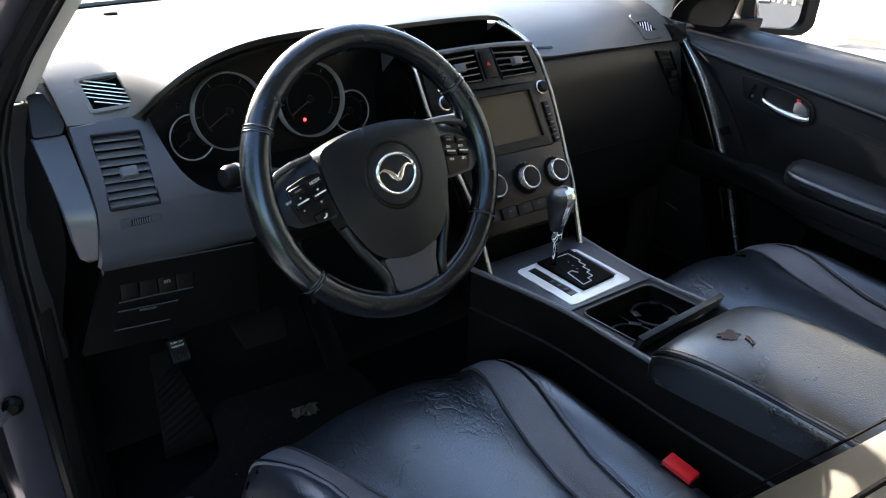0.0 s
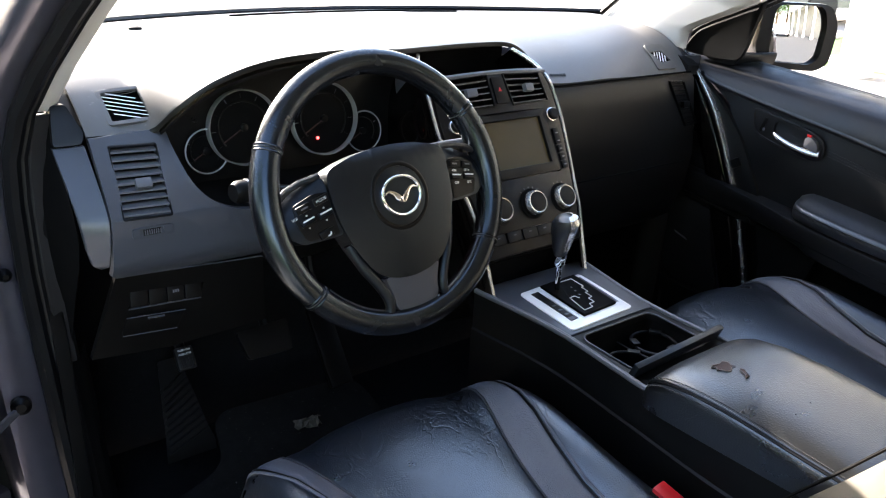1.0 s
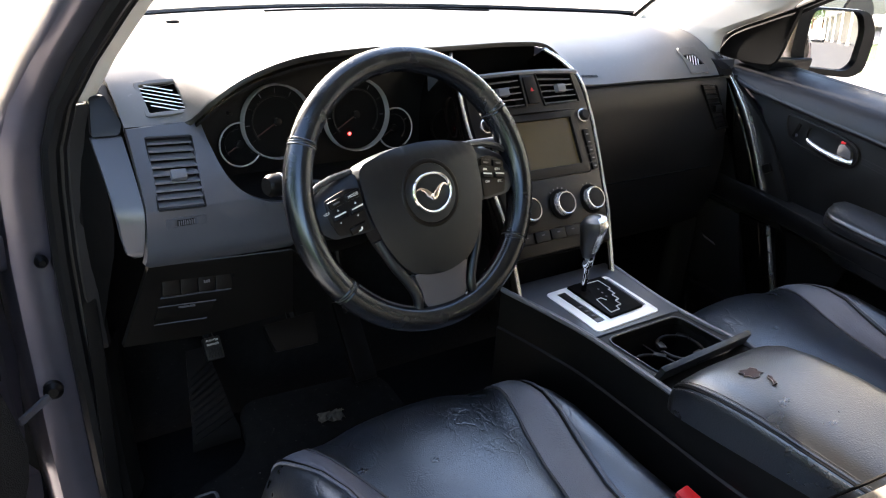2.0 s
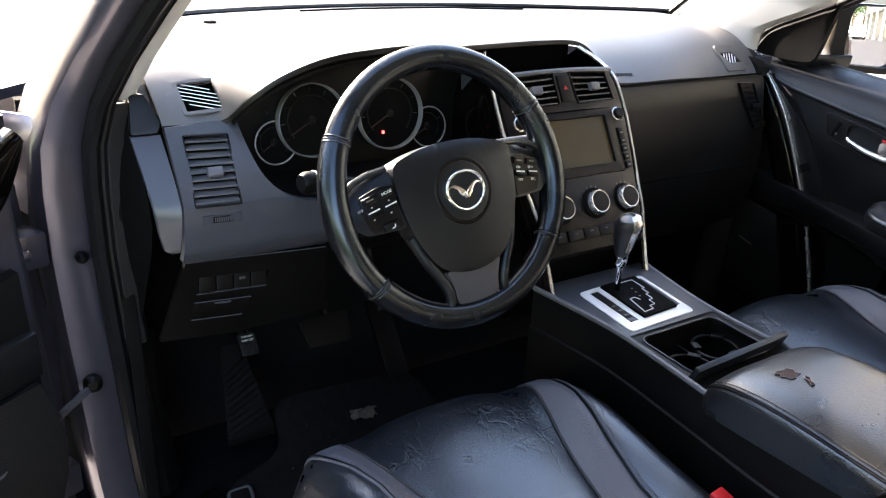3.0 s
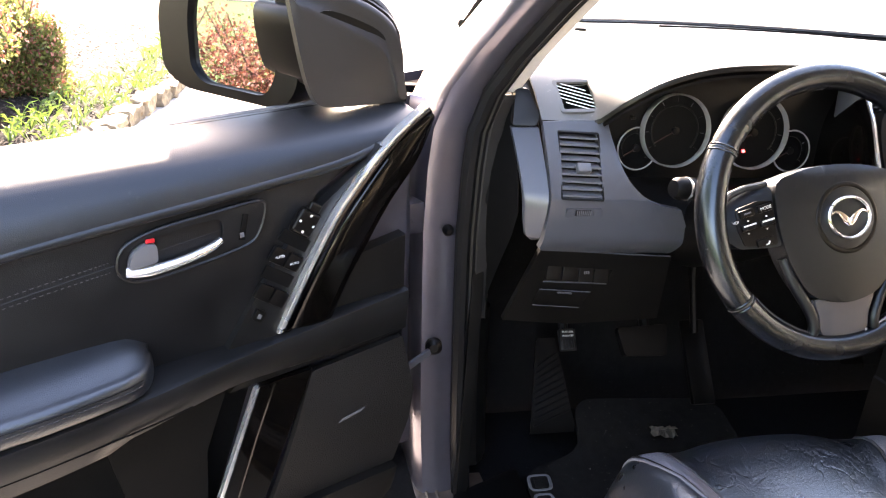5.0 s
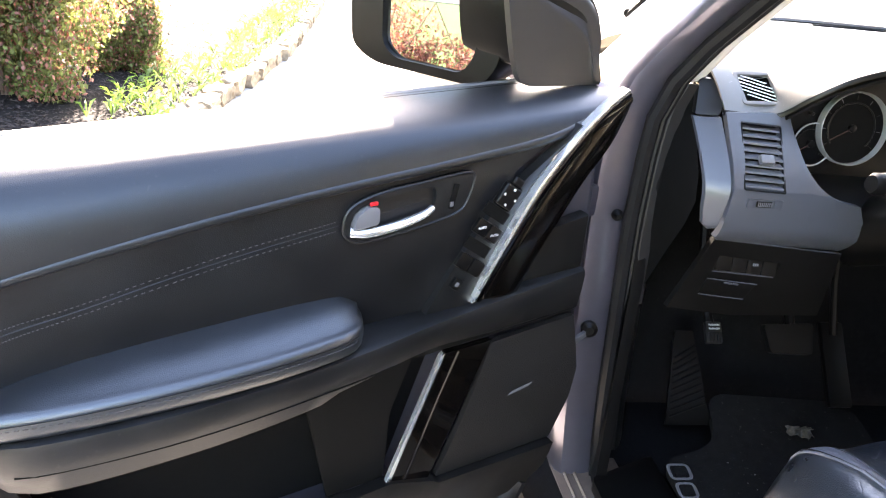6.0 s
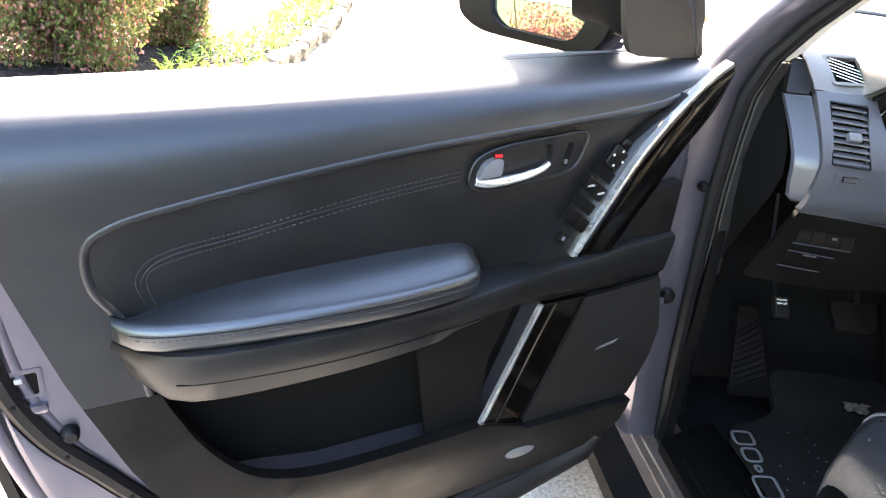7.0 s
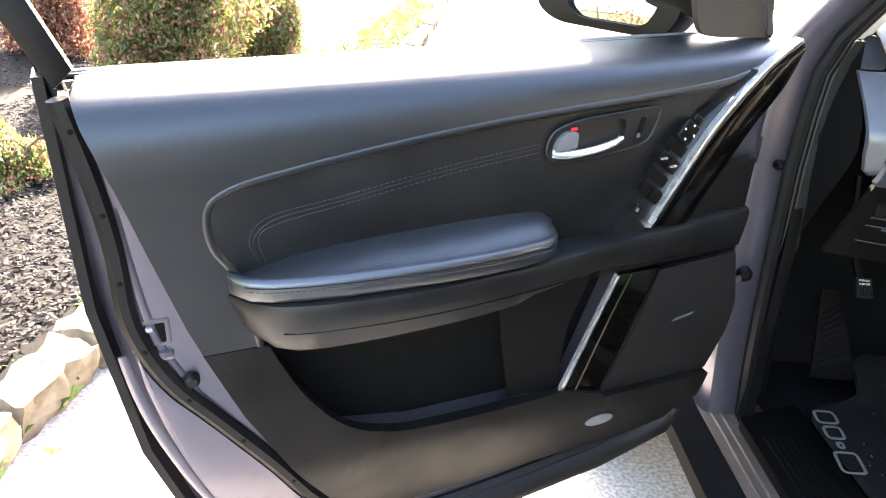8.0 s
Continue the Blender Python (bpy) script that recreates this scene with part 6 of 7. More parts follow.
    part("carrier_groove", tube([D(a, car_v(a) - 0.0058, -0.3045) for a in [0.36 + 0.42 * k / 20 for k in range(21)]], 0.0011, 5), DEEP, door)
    # lower panel with map pocket
    low = spline([(0.790, -0.350), (0.775, -0.385), (0.745, -0.440), (0.700, -0.492), (0.650, -0.518), (0.580, -0.530), (0.45, -0.530), (0.343, -0.526)], 4)
    lowo = [(0.872, -0.350)] + low + [(0.278, -0.545), (0.266, -0.553), (0.060, -0.556), (0.066, -0.605), (0.095, -0.642), (0.185, -0.660), (0.40, -0.676), (0.56, -0.688), (0.645, -0.690), (0.690, -0.668), (0.718, -0.632), (0.775, -0.545), (0.830, -0.448)]
    lowv = lambda a, b: lerp(b, [(-0.69, -0.014), (-0.62, 0.004), (-0.56, 0.018), (-0.53, 0.016), (-0.35, 0.004)])[0]
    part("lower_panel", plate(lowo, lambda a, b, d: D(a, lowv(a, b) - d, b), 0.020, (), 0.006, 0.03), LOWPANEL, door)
    # Near-black lining and front paint the shade deep in the map pocket.
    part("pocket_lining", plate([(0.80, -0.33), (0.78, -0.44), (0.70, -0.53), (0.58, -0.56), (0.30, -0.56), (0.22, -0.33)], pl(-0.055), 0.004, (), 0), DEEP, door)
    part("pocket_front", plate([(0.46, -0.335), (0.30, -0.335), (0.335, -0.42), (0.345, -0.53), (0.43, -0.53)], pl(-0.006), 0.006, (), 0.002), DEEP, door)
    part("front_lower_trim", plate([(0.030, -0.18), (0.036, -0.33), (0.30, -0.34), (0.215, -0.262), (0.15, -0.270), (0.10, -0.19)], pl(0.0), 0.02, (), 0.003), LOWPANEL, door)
    # speaker grille, maker's bar and oval plate
    part("speaker_grille", plate(round_loop([(0.185, -0.344), (0.040, -0.336), (0.026, -0.429), (0.034, -0.480), (0.060, -0.552), (0.266, -0.551)], 0.004), lambda a, b, d: D(a, 0.006 + 0.006 * math.sin(max(0, min(1, (b + 0.55) / 0.21)) * math.pi) - d, b), 0.010, (), 0.002, 0.03), GRILLE, door, "fine black speaker grille")
    part("maker_bar", plate([(0.152, -0.4395), (0.146, -0.4345), (0.110, -0.4285), (0.116, -0.4335)], lambda a, b, d: D(a, 0.0135 - d, b), 0.0012, (), 0), SLAT, door, "small slanted silver maker's strip")
    part("oval_plate", plate([(0.265 + 0.026 * math.cos(t), -0.606 + 0.0125 * math.sin(t)) for t in [2 * math.pi * k / 28 for k in range(28)]], lambda a, b, d: D(a, lowv(a, b) + 0.002 - d, b), 0.004, (), 0.001), SLAT, door, "dull grey oval plate")
    # diagonal silver and gloss trims
    sl = spline([(0.010, 0.002), (0.040, -0.014), (0.078, -0.041), (0.120, -0.078), (0.156, -0.118), (0.198, -0.184), (0.237, -0.258)], 6)
    sr = spline([(0.001, -0.007), (0.031, -0.024), (0.067, -0.051), (0.107, -0.090), (0.142, -0.130), (0.183, -0.194), (0.218, -0.262)], 6)
    sm = [((a[0] * 0.62 + b_[0] * 0.38), (a[1] * 0.62 + b_[1] * 0.38)) for a, b_ in zip(sl, sr)]
    gl = spline([(-0.004, -0.018), (0.008, -0.044), (0.027, -0.074), (0.068, -0.118), (0.100, -0.162), (0.131, -0.211), (0.160, -0.272)], 6)
    tv = lambda a, b: 0.016 + 0.010 * math.sin(max(0, min(1, -b / 0.28)) * math.pi)
    ribbon = lambda one, two, lift, low, bow: sheet([[D(p[0] + (q[0] - p[0]) * k, tv(p[0], p[1]) + lift + bow * math.sin(math.pi * k) - (low if k in (0, 1) else 0), p[1] + (q[1] - p[1]) * k) for k in (0, 0.06, 0.25, 0.5, 0.75, 0.94, 1)] for p, q in zip(one, two)], 0.010, tuple(-n))
    part("silver_trim", ribbon(sl, sm, 0.006, 0.004, 0.0010), SILVER, door, "satin silver curved trim")
    part("grey_trim", ribbon(sm, sr, 0.0035, 0.003, 0.0012), DARKCHROME, door, "dark chrome trim beside the silver one")
    part("gloss_trim", ribbon(sr, gl, -0.001, 0.003, 0.0040), GLOSS, door, "piano black curved trim")
    part("gloss_trim_lip", tube([D(a - 0.003, 0.006, b) for a, b in gl], 0.003, 6), BLACK, door)
    part("lower_silver_trim", plate([(0.268, -0.338), (0.262, -0.338), (0.342, -0.529), (0.348, -0.526)], pl(0.011), 0.008, (), 0.002), SILVER, door)
    part("lower_gloss_trim", plate([(0.261, -0.338), (0.186, -0.338), (0.280, -0.546), (0.341, -0.530)], pl(0.009), 0.010, (), 0.002), GLOSS, door)
    part("gloss_ridge", tube([D(0.240, 0.0090, -0.340), D(0.270, 0.0090, -0.410), D(0.318, 0.0090, -0.532)], 0.0022, 6), GLOSS, door)
    # switch panel
    sp = spline([(0.305, -0.270), (0.265, -0.210), (0.212, -0.143), (0.156, -0.096), (0.100, -0.058)], 4)
    part("switch_panel", plate(sp + spline([(0.078, -0.039), (0.120, -0.076), (0.156, -0.116), (0.198, -0.182), (0.238, -0.262)], 4), lambda a, b, d: D(a, 0.0195 - d, b), 0.016, (), 0.003), PANEL, door)
    along = Vector((0.596, -0.803))
    ang = 36.6

    def sw_pose(a, b, side=0.0, v=0.017):
        a, b = a + 0.803 * side, b + 0.596 * side
        m = facing(D(a, v + 0.0055, b), n, w)
        sgn = 1 if (m.to_3x3() @ Vector((1, 0, 0))).dot(u) > 0 else -1
        return m @ pose(0, 0, 0, 0, 0, -sgn * (90 - ang) + (90 if False else 0)) if sgn > 0 else m @ pose(0, 0, 0, 0, 0, (90 - ang))
    if driver:
        lk = part("lock_switch", box(sw_pose(0.2592, -0.2255), 0.015, 0.014, 0.006, 0.0015), BLACK, door)
        part("lock_mark", box(sw_pose(0.2592, -0.2255, 0, 0.0203), 0.006, 0.005, 0.0006, 0), SLAT, lk)
        for c, well, mk in (((0.2412, -0.2014), (0.229, -0.181), False), ((0.2182, -0.1584), (0.2035, -0.1385), True)):
            part("switch_well", box(sw_pose(well[0], well[1], 0, 0.0142), 0.016, 0.042, 0.002, 0), DEEP, door)
            for sd in (-0.0114, 0.0114):
                key = part("window_switch", box(sw_pose(c[0], c[1], sd, 0.018), 0.021, 0.0215, 0.008, 0.003), BLACK, door)
                if mk:
                    lettering("AUTO", sw_pose(c[0], c[1], sd, 0.0224) @ pose(0, 0, 0, 0, 0, -55), 0.0031, LETTER, key)
        kn = part("mirror_adjuster", box(sw_pose(0.1892, -0.1171, 0, 0.018), 0.030, 0.029, 0.008, 0.006, 3), BLACK, door)
        part("adjuster_rim", tube([(sw_pose(0.1892, -0.1171, 0, 0.0160) @ Vector((x, y, 0))) for x, y in rect(-0.0165, -0.016, 0.0165, 0.016, 0.006)], 0.0010, 6, closed=True), DEEP, kn)
        for dx, dy in ((0.011, 0), (-0.011, 0), (0, 0.010), (0, -0.010)):
            part("arrow_mark", box(sw_pose(0.1892, -0.1171, 0, 0.0222) @ pose(dx, dy, 0), 0.003, 0.003, 0.0005, 0), LETTER, kn)
        part("mirror_selector", box(sw_pose(0.1757, -0.1000, 0, 0.018), 0.011, 0.017, 0.007, 0.004, 3), BLACK, door)
    else:
        part("window_switch", box(sw_pose(0.229, -0.208, 0, 0.018), 0.021, 0.022, 0.009, 0.003), BLACK, door)
    # inner handle
    up = lambda v0: (lambda a, b, d: D(a, v0 - d, b))
    bz = spline([(0.409, -0.128), (0.405, -0.108), (0.390, -0.096), (0.354, -0.0875), (0.300, -0.0835), (0.252, -0.0800), (0.236, -0.0830), (0.236, -0.0970), (0.244, -0.1180), (0.256, -0.1300), (0.285, -0.1370), (0.330, -0.1430), (0.378, -0.1465), (0.400, -0.1410)], 4, True)
    inn = spline([(0.401, -0.126), (0.396, -0.110), (0.384, -0.1015), (0.350, -0.0950), (0.310, -0.0915), (0.292, -0.0930), (0.288, -0.1050), (0.294, -0.1240), (0.306, -0.1310), (0.345, -0.1360), (0.380, -0.1390), (0.396, -0.1360)], 4, True)
    hb = part("handle_bezel", plate(bz, up(0.0135), 0.012, [inn], 0.003), PANEL, door)
    part("bezel_rim", tube([D(a, 0.0132, b) for a, b in bz], 0.0022, 6, closed=True), PANEL, hb)
    part("handle_well", plate(inn, up(0.004), 0.003, (), 0), DEEP, door)
    part("pull_lever", tube([D(a, v, b) for a, v, b in spline([(0.4005, 0.012, -0.1300), (0.378, 0.018, -0.1325), (0.340, 0.020, -0.1290), (0.308, 0.018, -0.1230), (0.292, 0.012, -0.1185)], 4)], lambda t: 0.0074 - 0.0030 * t, 10, flat=0.75), SILVER, hb, "satin silver door lever")
    part("lock_tab", plate(round_loop([(0.399, -0.126), (0.367, -0.124), (0.366, -0.103), (0.380, -0.1005), (0.394, -0.110)], 0.005), up(0.021), 0.012, (), 0.003), SLAT, hb)
    part("lock_flag", box(fr(0.372, -0.0985, 0.0165), 0.010, 0.0045, 0.0035, 0.001), RED, hb)
    part("lock_slider", box(fr(0.2640, -0.108, 0.0140) @ pose(0, 0, 0, 0, 0, -14), 0.007, 0.032, 0.004, 0.001), DEEP, hb)
    part("slider_mark", box(fr(0.2675, -0.1170, 0.0162), 0.0050, 0.0060, 0.001, 0), SLAT, hb)
    # metal shell, skin, glass channel, seals
    shell = [(0.985, -0.020), (0.972, -0.111), (0.968, -0.20), (0.962, -0.276), (0.945, -0.400), (0.915, -0.530), (0.86, -0.660), (0.80, -0.745), (0.12, -0.690), (0.060, -0.58), (0.010, -0.42), (0.008, -0.2), (0.006, -0.060), (0.94, -0.060), (0.968, -0.024)]
    part("door_frame_panel", plate(shell, pl(-0.024), 0.05, [[(0.79, -0.34), (0.77, -0.44), (0.70, -0.53), (0.58, -0.55), (0.32, -0.55), (0.24, -0.34)]], 0.008), PAINT, door, "painted metal door edge")
    skin = [(1.015, -0.024), (1.005, -0.30), (0.965, -0.53), (0.90, -0.72), (0.86, -0.765), (0.10, -0.705), (-0.03, -0.60), (-0.065, -0.40), (-0.055, -0.024)]
    sv = lambda b: lerp(b, [(-0.77, -0.125), (-0.5, -0.150), (-0.25, -0.160), (-0.08, -0.148), (0.0, -0.125)])[0]
    part("outer_skin", plate(skin, lambda a, b, d: D(a, sv(b) + 0.012 - d, b), 0.012, (), 0.004, 0.06), PAINT, door, "purple-grey metallic outer skin")
    part("door_edge_fold", loft([[D(a, v, b) for v in (-0.07, sv(b) + 0.004)] + [D(a - 0.012, v, b) for v in (sv(b) + 0.004, -0.07)] for a, b in ((1.010, -0.006), (1.000, -0.30), (0.962, -0.53), (0.895, -0.72), (0.85, -0.76))]), RUBBER, door)
    part("waist_strip", tube([D(a, -0.089, -0.0115) for a in [0.04 + 0.94 * k / 12 for k in range(13)]], 0.0040, 8), RUBBER, door)
    # Pale colour paints the sun's glare along the outer strip.
    part("waist_strip_outer", tube([D(a, -0.103, -0.0120) for a in [0.04 + 0.94 * k / 12 for k in range(13)]], 0.006, 8), SUNLIT_PLASTIC, door)
    seal = spline([(0.985, -0.019), (0.965, -0.119), (0.955, -0.20), (0.950, -0.30), (0.915, -0.39), (0.86, -0.465), (0.79, -0.56), (0.735, -0.640), (0.66, -0.715), (0.50, -0.715), (0.30, -0.690), (0.10, -0.662)], 5)
    part("edge_seal", tube([D(a, -0.022, b) for a, b in seal], 0.0125, 8), RUBBER, door)
    part("bottom_seal", tube([D(a, -0.018, b) for a, b in ((0.80, -0.742), (0.60, -0.735), (0.42, -0.722), (0.25, -0.697), (0.12, -0.660), (0.105, -0.630))], 0.027, 10, flat=0.6), RUBBER, door)
    part("edge_flange", plate([(a + 0.012, b - 0.006) for a, b in seal[17:40]] + [(0.74, -0.722), (0.80, -0.700), (0.86, -0.625), (0.905, -0.520), (0.935, -0.410), (0.948, -0.345)], pl(-0.0165), 0.02, (), 0.0055), PAINT, door)
    for way, rad in (([(0.948, -0.150), (0.940, -0.230), (0.930, -0.300), (0.918, -0.345), (0.885, -0.415), (0.835, -0.490), (0.780, -0.570), (0.730, -0.640)], 0.0075), ([(0.965, -0.345), (0.950, -0.420), (0.925, -0.500), (0.888, -0.590), (0.845, -0.665)], 0.0085), ([(0.930, -0.395), (0.905, -0.455), (0.895, -0.520), (0.860, -0.600), (0.800, -0.680)], 0.0060)):
        part("pressed_ridge", tube([D(a, -0.0250, b) for a, b in spline(way, 5)], lambda t, rad=rad: rad * (0.35 + 0.65 * math.sin(math.pi * min(1, 0.1 + t)) ** 0.5) if t < 0.9 else rad * 0.45, 10, flat=0.32, up=n), PAINT, door)
    for k in range(7):
        a, b = seal[2 + 5 * k]
        part("seal_plug", turned([(0.0035, 0), (0.0035, 0.002), (0.002, 0.003)], fr(a, b, -0.0125), 8), DEEP, door)
    la = part("latch", plate(rect(0.905, -0.338, 0.942, -0.300, 0.005), pl(-0.0225), 0.004, [rect(0.911, -0.334, 0.936, -0.306, 0.003)], 0.001), PAINT, door)
    part("latch_mouth", plate(rect(0.909, -0.336, 0.938, -0.304), pl(-0.0235), 0.002, (), 0), DEEP, la)
    part("latch_claw", box(fr(0.930, -0.312, -0.021), 0.008, 0.006, 0.004, 0.001), RING, la)
    part("latch_shelf", box(fr(0.925, -0.352, -0.022), 0.040, 0.012, 0.010, 0.004), PAINT, la)
    part("rubber_stop", turned([(0.011, 0), (0.010, 0.010), (0.006, 0.014)], fr(0.888, -0.395, -0.024), 18), RUBBER, door)
    part("round_plug", turned([(0.0145, 0), (0.0135, 0.003), (0.006, 0.004)], fr(0.870, -0.480 - 0.02, -0.0245), 22), PAINT, door)
    part("hollow_press", plate(round_loop([(0.845, -0.575), (0.80, -0.555), (0.77, -0.60), (0.80, -0.625)], 0.01), pl(-0.0215), 0.004, (), 0.0015), PAINT, door)
    # window frame, which stands up from the waist
    fp = [(0.985, -0.03), (1.000, 0.03), (1.018, 0.083), (1.03, 0.16), (1.035, 0.30), (1.02, 0.40), (0.97, 0.445), (0.88, 0.45), (0.70, 0.415), (0.50, 0.345), (0.30, 0.240)]
    fp += [(0.16, 0.172), (0.085, 0.146), (0.030, 0.122), (0.002, 0.095), (-0.008, 0.060), (-0.008, -0.004)] if driver else [(0.12, 0.125), (0.03, 0.055), (-0.01, 0.0)]
    lean = lambda b: -0.060 - 0.10 * max(0, b) - 0.20 * max(0, b) ** 2
    part("window_frame", tube([D(a, lean(b) - 0.022, b) for a, b in spline(fp, 4)], 0.010, 10, flat=1.4), RUBBER, door)
    part("window_frame_outer", tube([D(a + 0.004, lean(b) - 0.044, b) for a, b in spline(fp, 4)], 0.012, 8), BLACK, door)
    part("frame_post_cover", plate([(0.966, 0.004), (0.988, -0.016), (1.050, 0.10), (1.06, 0.30), (1.028, 0.30), (1.002, 0.085)], lambda a, b, d: D(a, lean(b) + 0.014 - d, b), 0.02, (), 0.004), BLACK, door)
    # mirror sail and wing mirror
    if driver:
        lo = [(-0.006, -0.012), (0.016, -0.010), (0.060, -0.008), (0.108, -0.004), (0.122, 0.000), (0.130, 0.008), (0.135, 0.022), (0.140, 0.045), (0.146, 0.095), (0.150, 0.140)]
        hi = [(-0.006, 0.066), (-0.003, 0.079), (0.003, 0.091), (0.014, 0.102), (0.040, 0.119), (0.080, 0.137), (0.120, 0.150), (0.150, 0.156)]
        fold = [(-0.006, -0.007), (0.008, -0.002), (0.012, 0.018), (0.020, 0.046), (0.034, 0.063), (0.076, 0.090), (0.124, 0.117), (0.142, 0.126), (0.150, 0.148)]
    else:
        lo = [(0.020, -0.012), (0.028, -0.012), (0.090, -0.009), (0.150, -0.001), (0.164, 0.009), (0.170, 0.030), (0.177, 0.090), (0.182, 0.124)]
        hi = [(0.020, 0.040), (0.060, 0.066), (0.110, 0.094), (0.150, 0.117), (0.182, 0.131)]
        fold = [(0.020, 0.000), (0.036, 0.030), (0.060, 0.050), (0.110, 0.079), (0.150, 0.102), (0.172, 0.114), (0.182, 0.128)]
    s_v = (lambda b: -0.055 - 0.12 * max(0, b)) if driver else (lambda b: -0.016 - 0.08 * max(0, b))
    cols = []
    for k in range(79):
        a = lo[0][0] + (lo[-1][0] - lo[0][0]) * k / 78
        b0, b1 = lerp(a, lo)[0], lerp(a, hi)[0]
        bf = min(max(lerp(a, fold)[0], b0 + 0.002), b1 - 0.003)
        way = [(b0 + (bf - b0) * q, 0.0035 * q ** 3) for q in (0, 0.25, 0.5, 0.7, 0.85, 0.95, 1.0)]
        way += [(bf + (b1 - bf) * q, h) for q, h in ((0.10, 0.0022), (0.25, -0.0008), (0.42, -0.0026), (0.60, -0.0020), (0.80, -0.0010), (0.93, -0.0030), (1.0, -0.0090))]
        cols.append([D(a - (0.0 if driver else 0.018), s_v(b) + h, b) for b, h in way])
    # Passenger sail takes near-black, its shade put into the colour.
    part("mirror_sail", sheet(cols, 0.012, -n), SAIL if driver else DEEP, door, "black triangular mirror sail")
    if driver:
        part("sail_rim", tube([D(a, s_v(b) - 0.016, b) for a, b in spline([(-0.008, -0.008)] + hi, 3)], 0.0065, 8), BLACK, door)
    wide = 1.0 if driver else 0.76
    mc = D(0.160, -0.235, 0.052) if driver else D(0.152, -0.214, 0.048)
    mn = (u * math.cos(radians(MIRROR_TURN[0 if driver else 1])) + n * math.sin(radians(MIRROR_TURN[0 if driver else 1])) + w * MIRROR_TURN[2 if driver else 3]).normalized()
    mm = facing(mc, mn, w)
    s2 = 1 if (mm.to_3x3() @ Vector((1, 0, 0))).dot(n) > 0 else -1
    tall = 0.030 if driver else 0.0
    shape = round_loop([(s2 * x * wide, y) for x, y in ((0.088, 0.068 + tall), (-0.070, 0.072 + tall), (-0.094, 0.03), (-0.088, -0.045), (-0.060, -0.062), (0.070, -0.060), (0.090, -0.03))], 0.025, 4)
    big = [(p[0] * 1.13 - s2 * (0.062 if driver else 0.030) * max(0, -p[0] * s2) / 0.094 + s2 * 0.030 * max(0, p[0] * s2) / 0.09, p[1] * 1.15 - 0.006) for p in shape]
    house = part("mirror_housing", loft([[mm @ Vector((p[0] * k, p[1] * k, h)) for p in sh] for sh, k, h in ((shape, 1.0, -0.004), (shape, 1.02, 0.008), (big, 1.0, 0.006), (big, 1.02, -0.01), (big, 0.98, -0.05), (big, 0.80, -0.085), (big, 0.4, -0.10))]), BLACK, door, "black wing mirror housing")
    curve = 0.0 if driver else 0.42
    part("mirror_glass", plate([(p[0] * 0.99, p[1] * 0.99) for p in shape], lambda a, b, d: mm @ Vector((a, b, -0.0005 - d - curve * (a * a + b * b))), 0.003, (), 0, 0.008), MIRROR, house, "silvered wing mirror glass")
    foot = [(0.014, 0.056), (0.028, 0.020), (0.070, 0.012), (0.098, 0.016), (0.110, 0.030), (0.118, 0.080), (0.116, 0.112), (0.096, 0.118), (0.050, 0.100), (0.022, 0.082)]
    part("mirror_foot", loft([[D(a0 + a * ka, v, b0 + b * kb) for a, b in spline(foot, 3, True)] for v, a0, ka, b0, kb in (((-0.066, 0.0, 1.0, -0.004, 1.0), (-0.10, 0.022, 0.95, 0.0, 0.98), (-0.14, 0.040, 0.92, 0.004, 0.95), (-0.175, 0.052, 0.86, 0.010, 0.90)) if driver else ((-0.03, 0.03, 0.9, -0.022, 0.32), (-0.06, 0.06, 0.65, -0.022, 0.30), (-0.10, 0.09, 0.45, -0.022, 0.28), (-0.15, 0.12, 0.30, -0.020, 0.28)))]), BLACK, house, "solid black mirror foot")
    return door


MIRROR_TURN = (18, 27, 0.098, 0.132)
driver_door = car_door("driver_door", (-0.8458, 0.2466, 1.1221), (-0.9225, -0.3748, -0.0926), (0.379, -0.925, -0.0335), "open driver's door with grey leather armrest and silver trim", True)
passenger_door = car_door("passenger_door", (0.712, 0.413, 1.130), (0, -0.993, -0.118), (-1, 0, 0), "closed passenger door with black trim and chrome lever", False)

# ---- outside ----
def slab(name, outline, z, thick, material, label, category):
    bm = plate(outline, lambda a, b, d: Vector((a, b, z - d)), thick, (), 0)
    return lone(name, bm, material, label, category, "structure", smooth=0)


slab("ground", rect(-300, -300, 300, 300), 0.010, 0.3, LAWN, "green mown lawn", "lawn")
slab("driveway", [(-2.45, -60), (6.0, -60), (6.0, 5), (45, 12), (45, 60), (-0.2, 60), (-1.2, 20), (-1.85, 6.0), (-2.2, 2.0), (-2.4, 0.0)], 0.040, 0.05, CONCRETE, "pale sunlit concrete driveway with exposed aggregate", "driveway")
slab("road", rect(-60, -60, -16, 120), 0.030, 0.05, ASPHALT, "grey asphalt road beyond the planting bed", "road")
slab("mulch_bed", [(-2.40, -3), (-2.42, 0.0), (-2.20, 2.0), (-2.03, 4.2), (-1.90, 5.0), (-1.76, 6.0), (-1.50, 8.0), (-1.06, 16.0), (-5.2, 16.0), (-5.4, 5.0), (-5.3, -3.0)], 0.075, 0.08, MULCH, "dark mulch planting bed", "planting bed")
slab("parking_court", rect(-2.3, -60, 5.9, -4.6), 0.046, 0.02, ASPHALT, "worn grey asphalt court behind the car", "road")


rng = random.Random(7)
chips = bmesh.new()
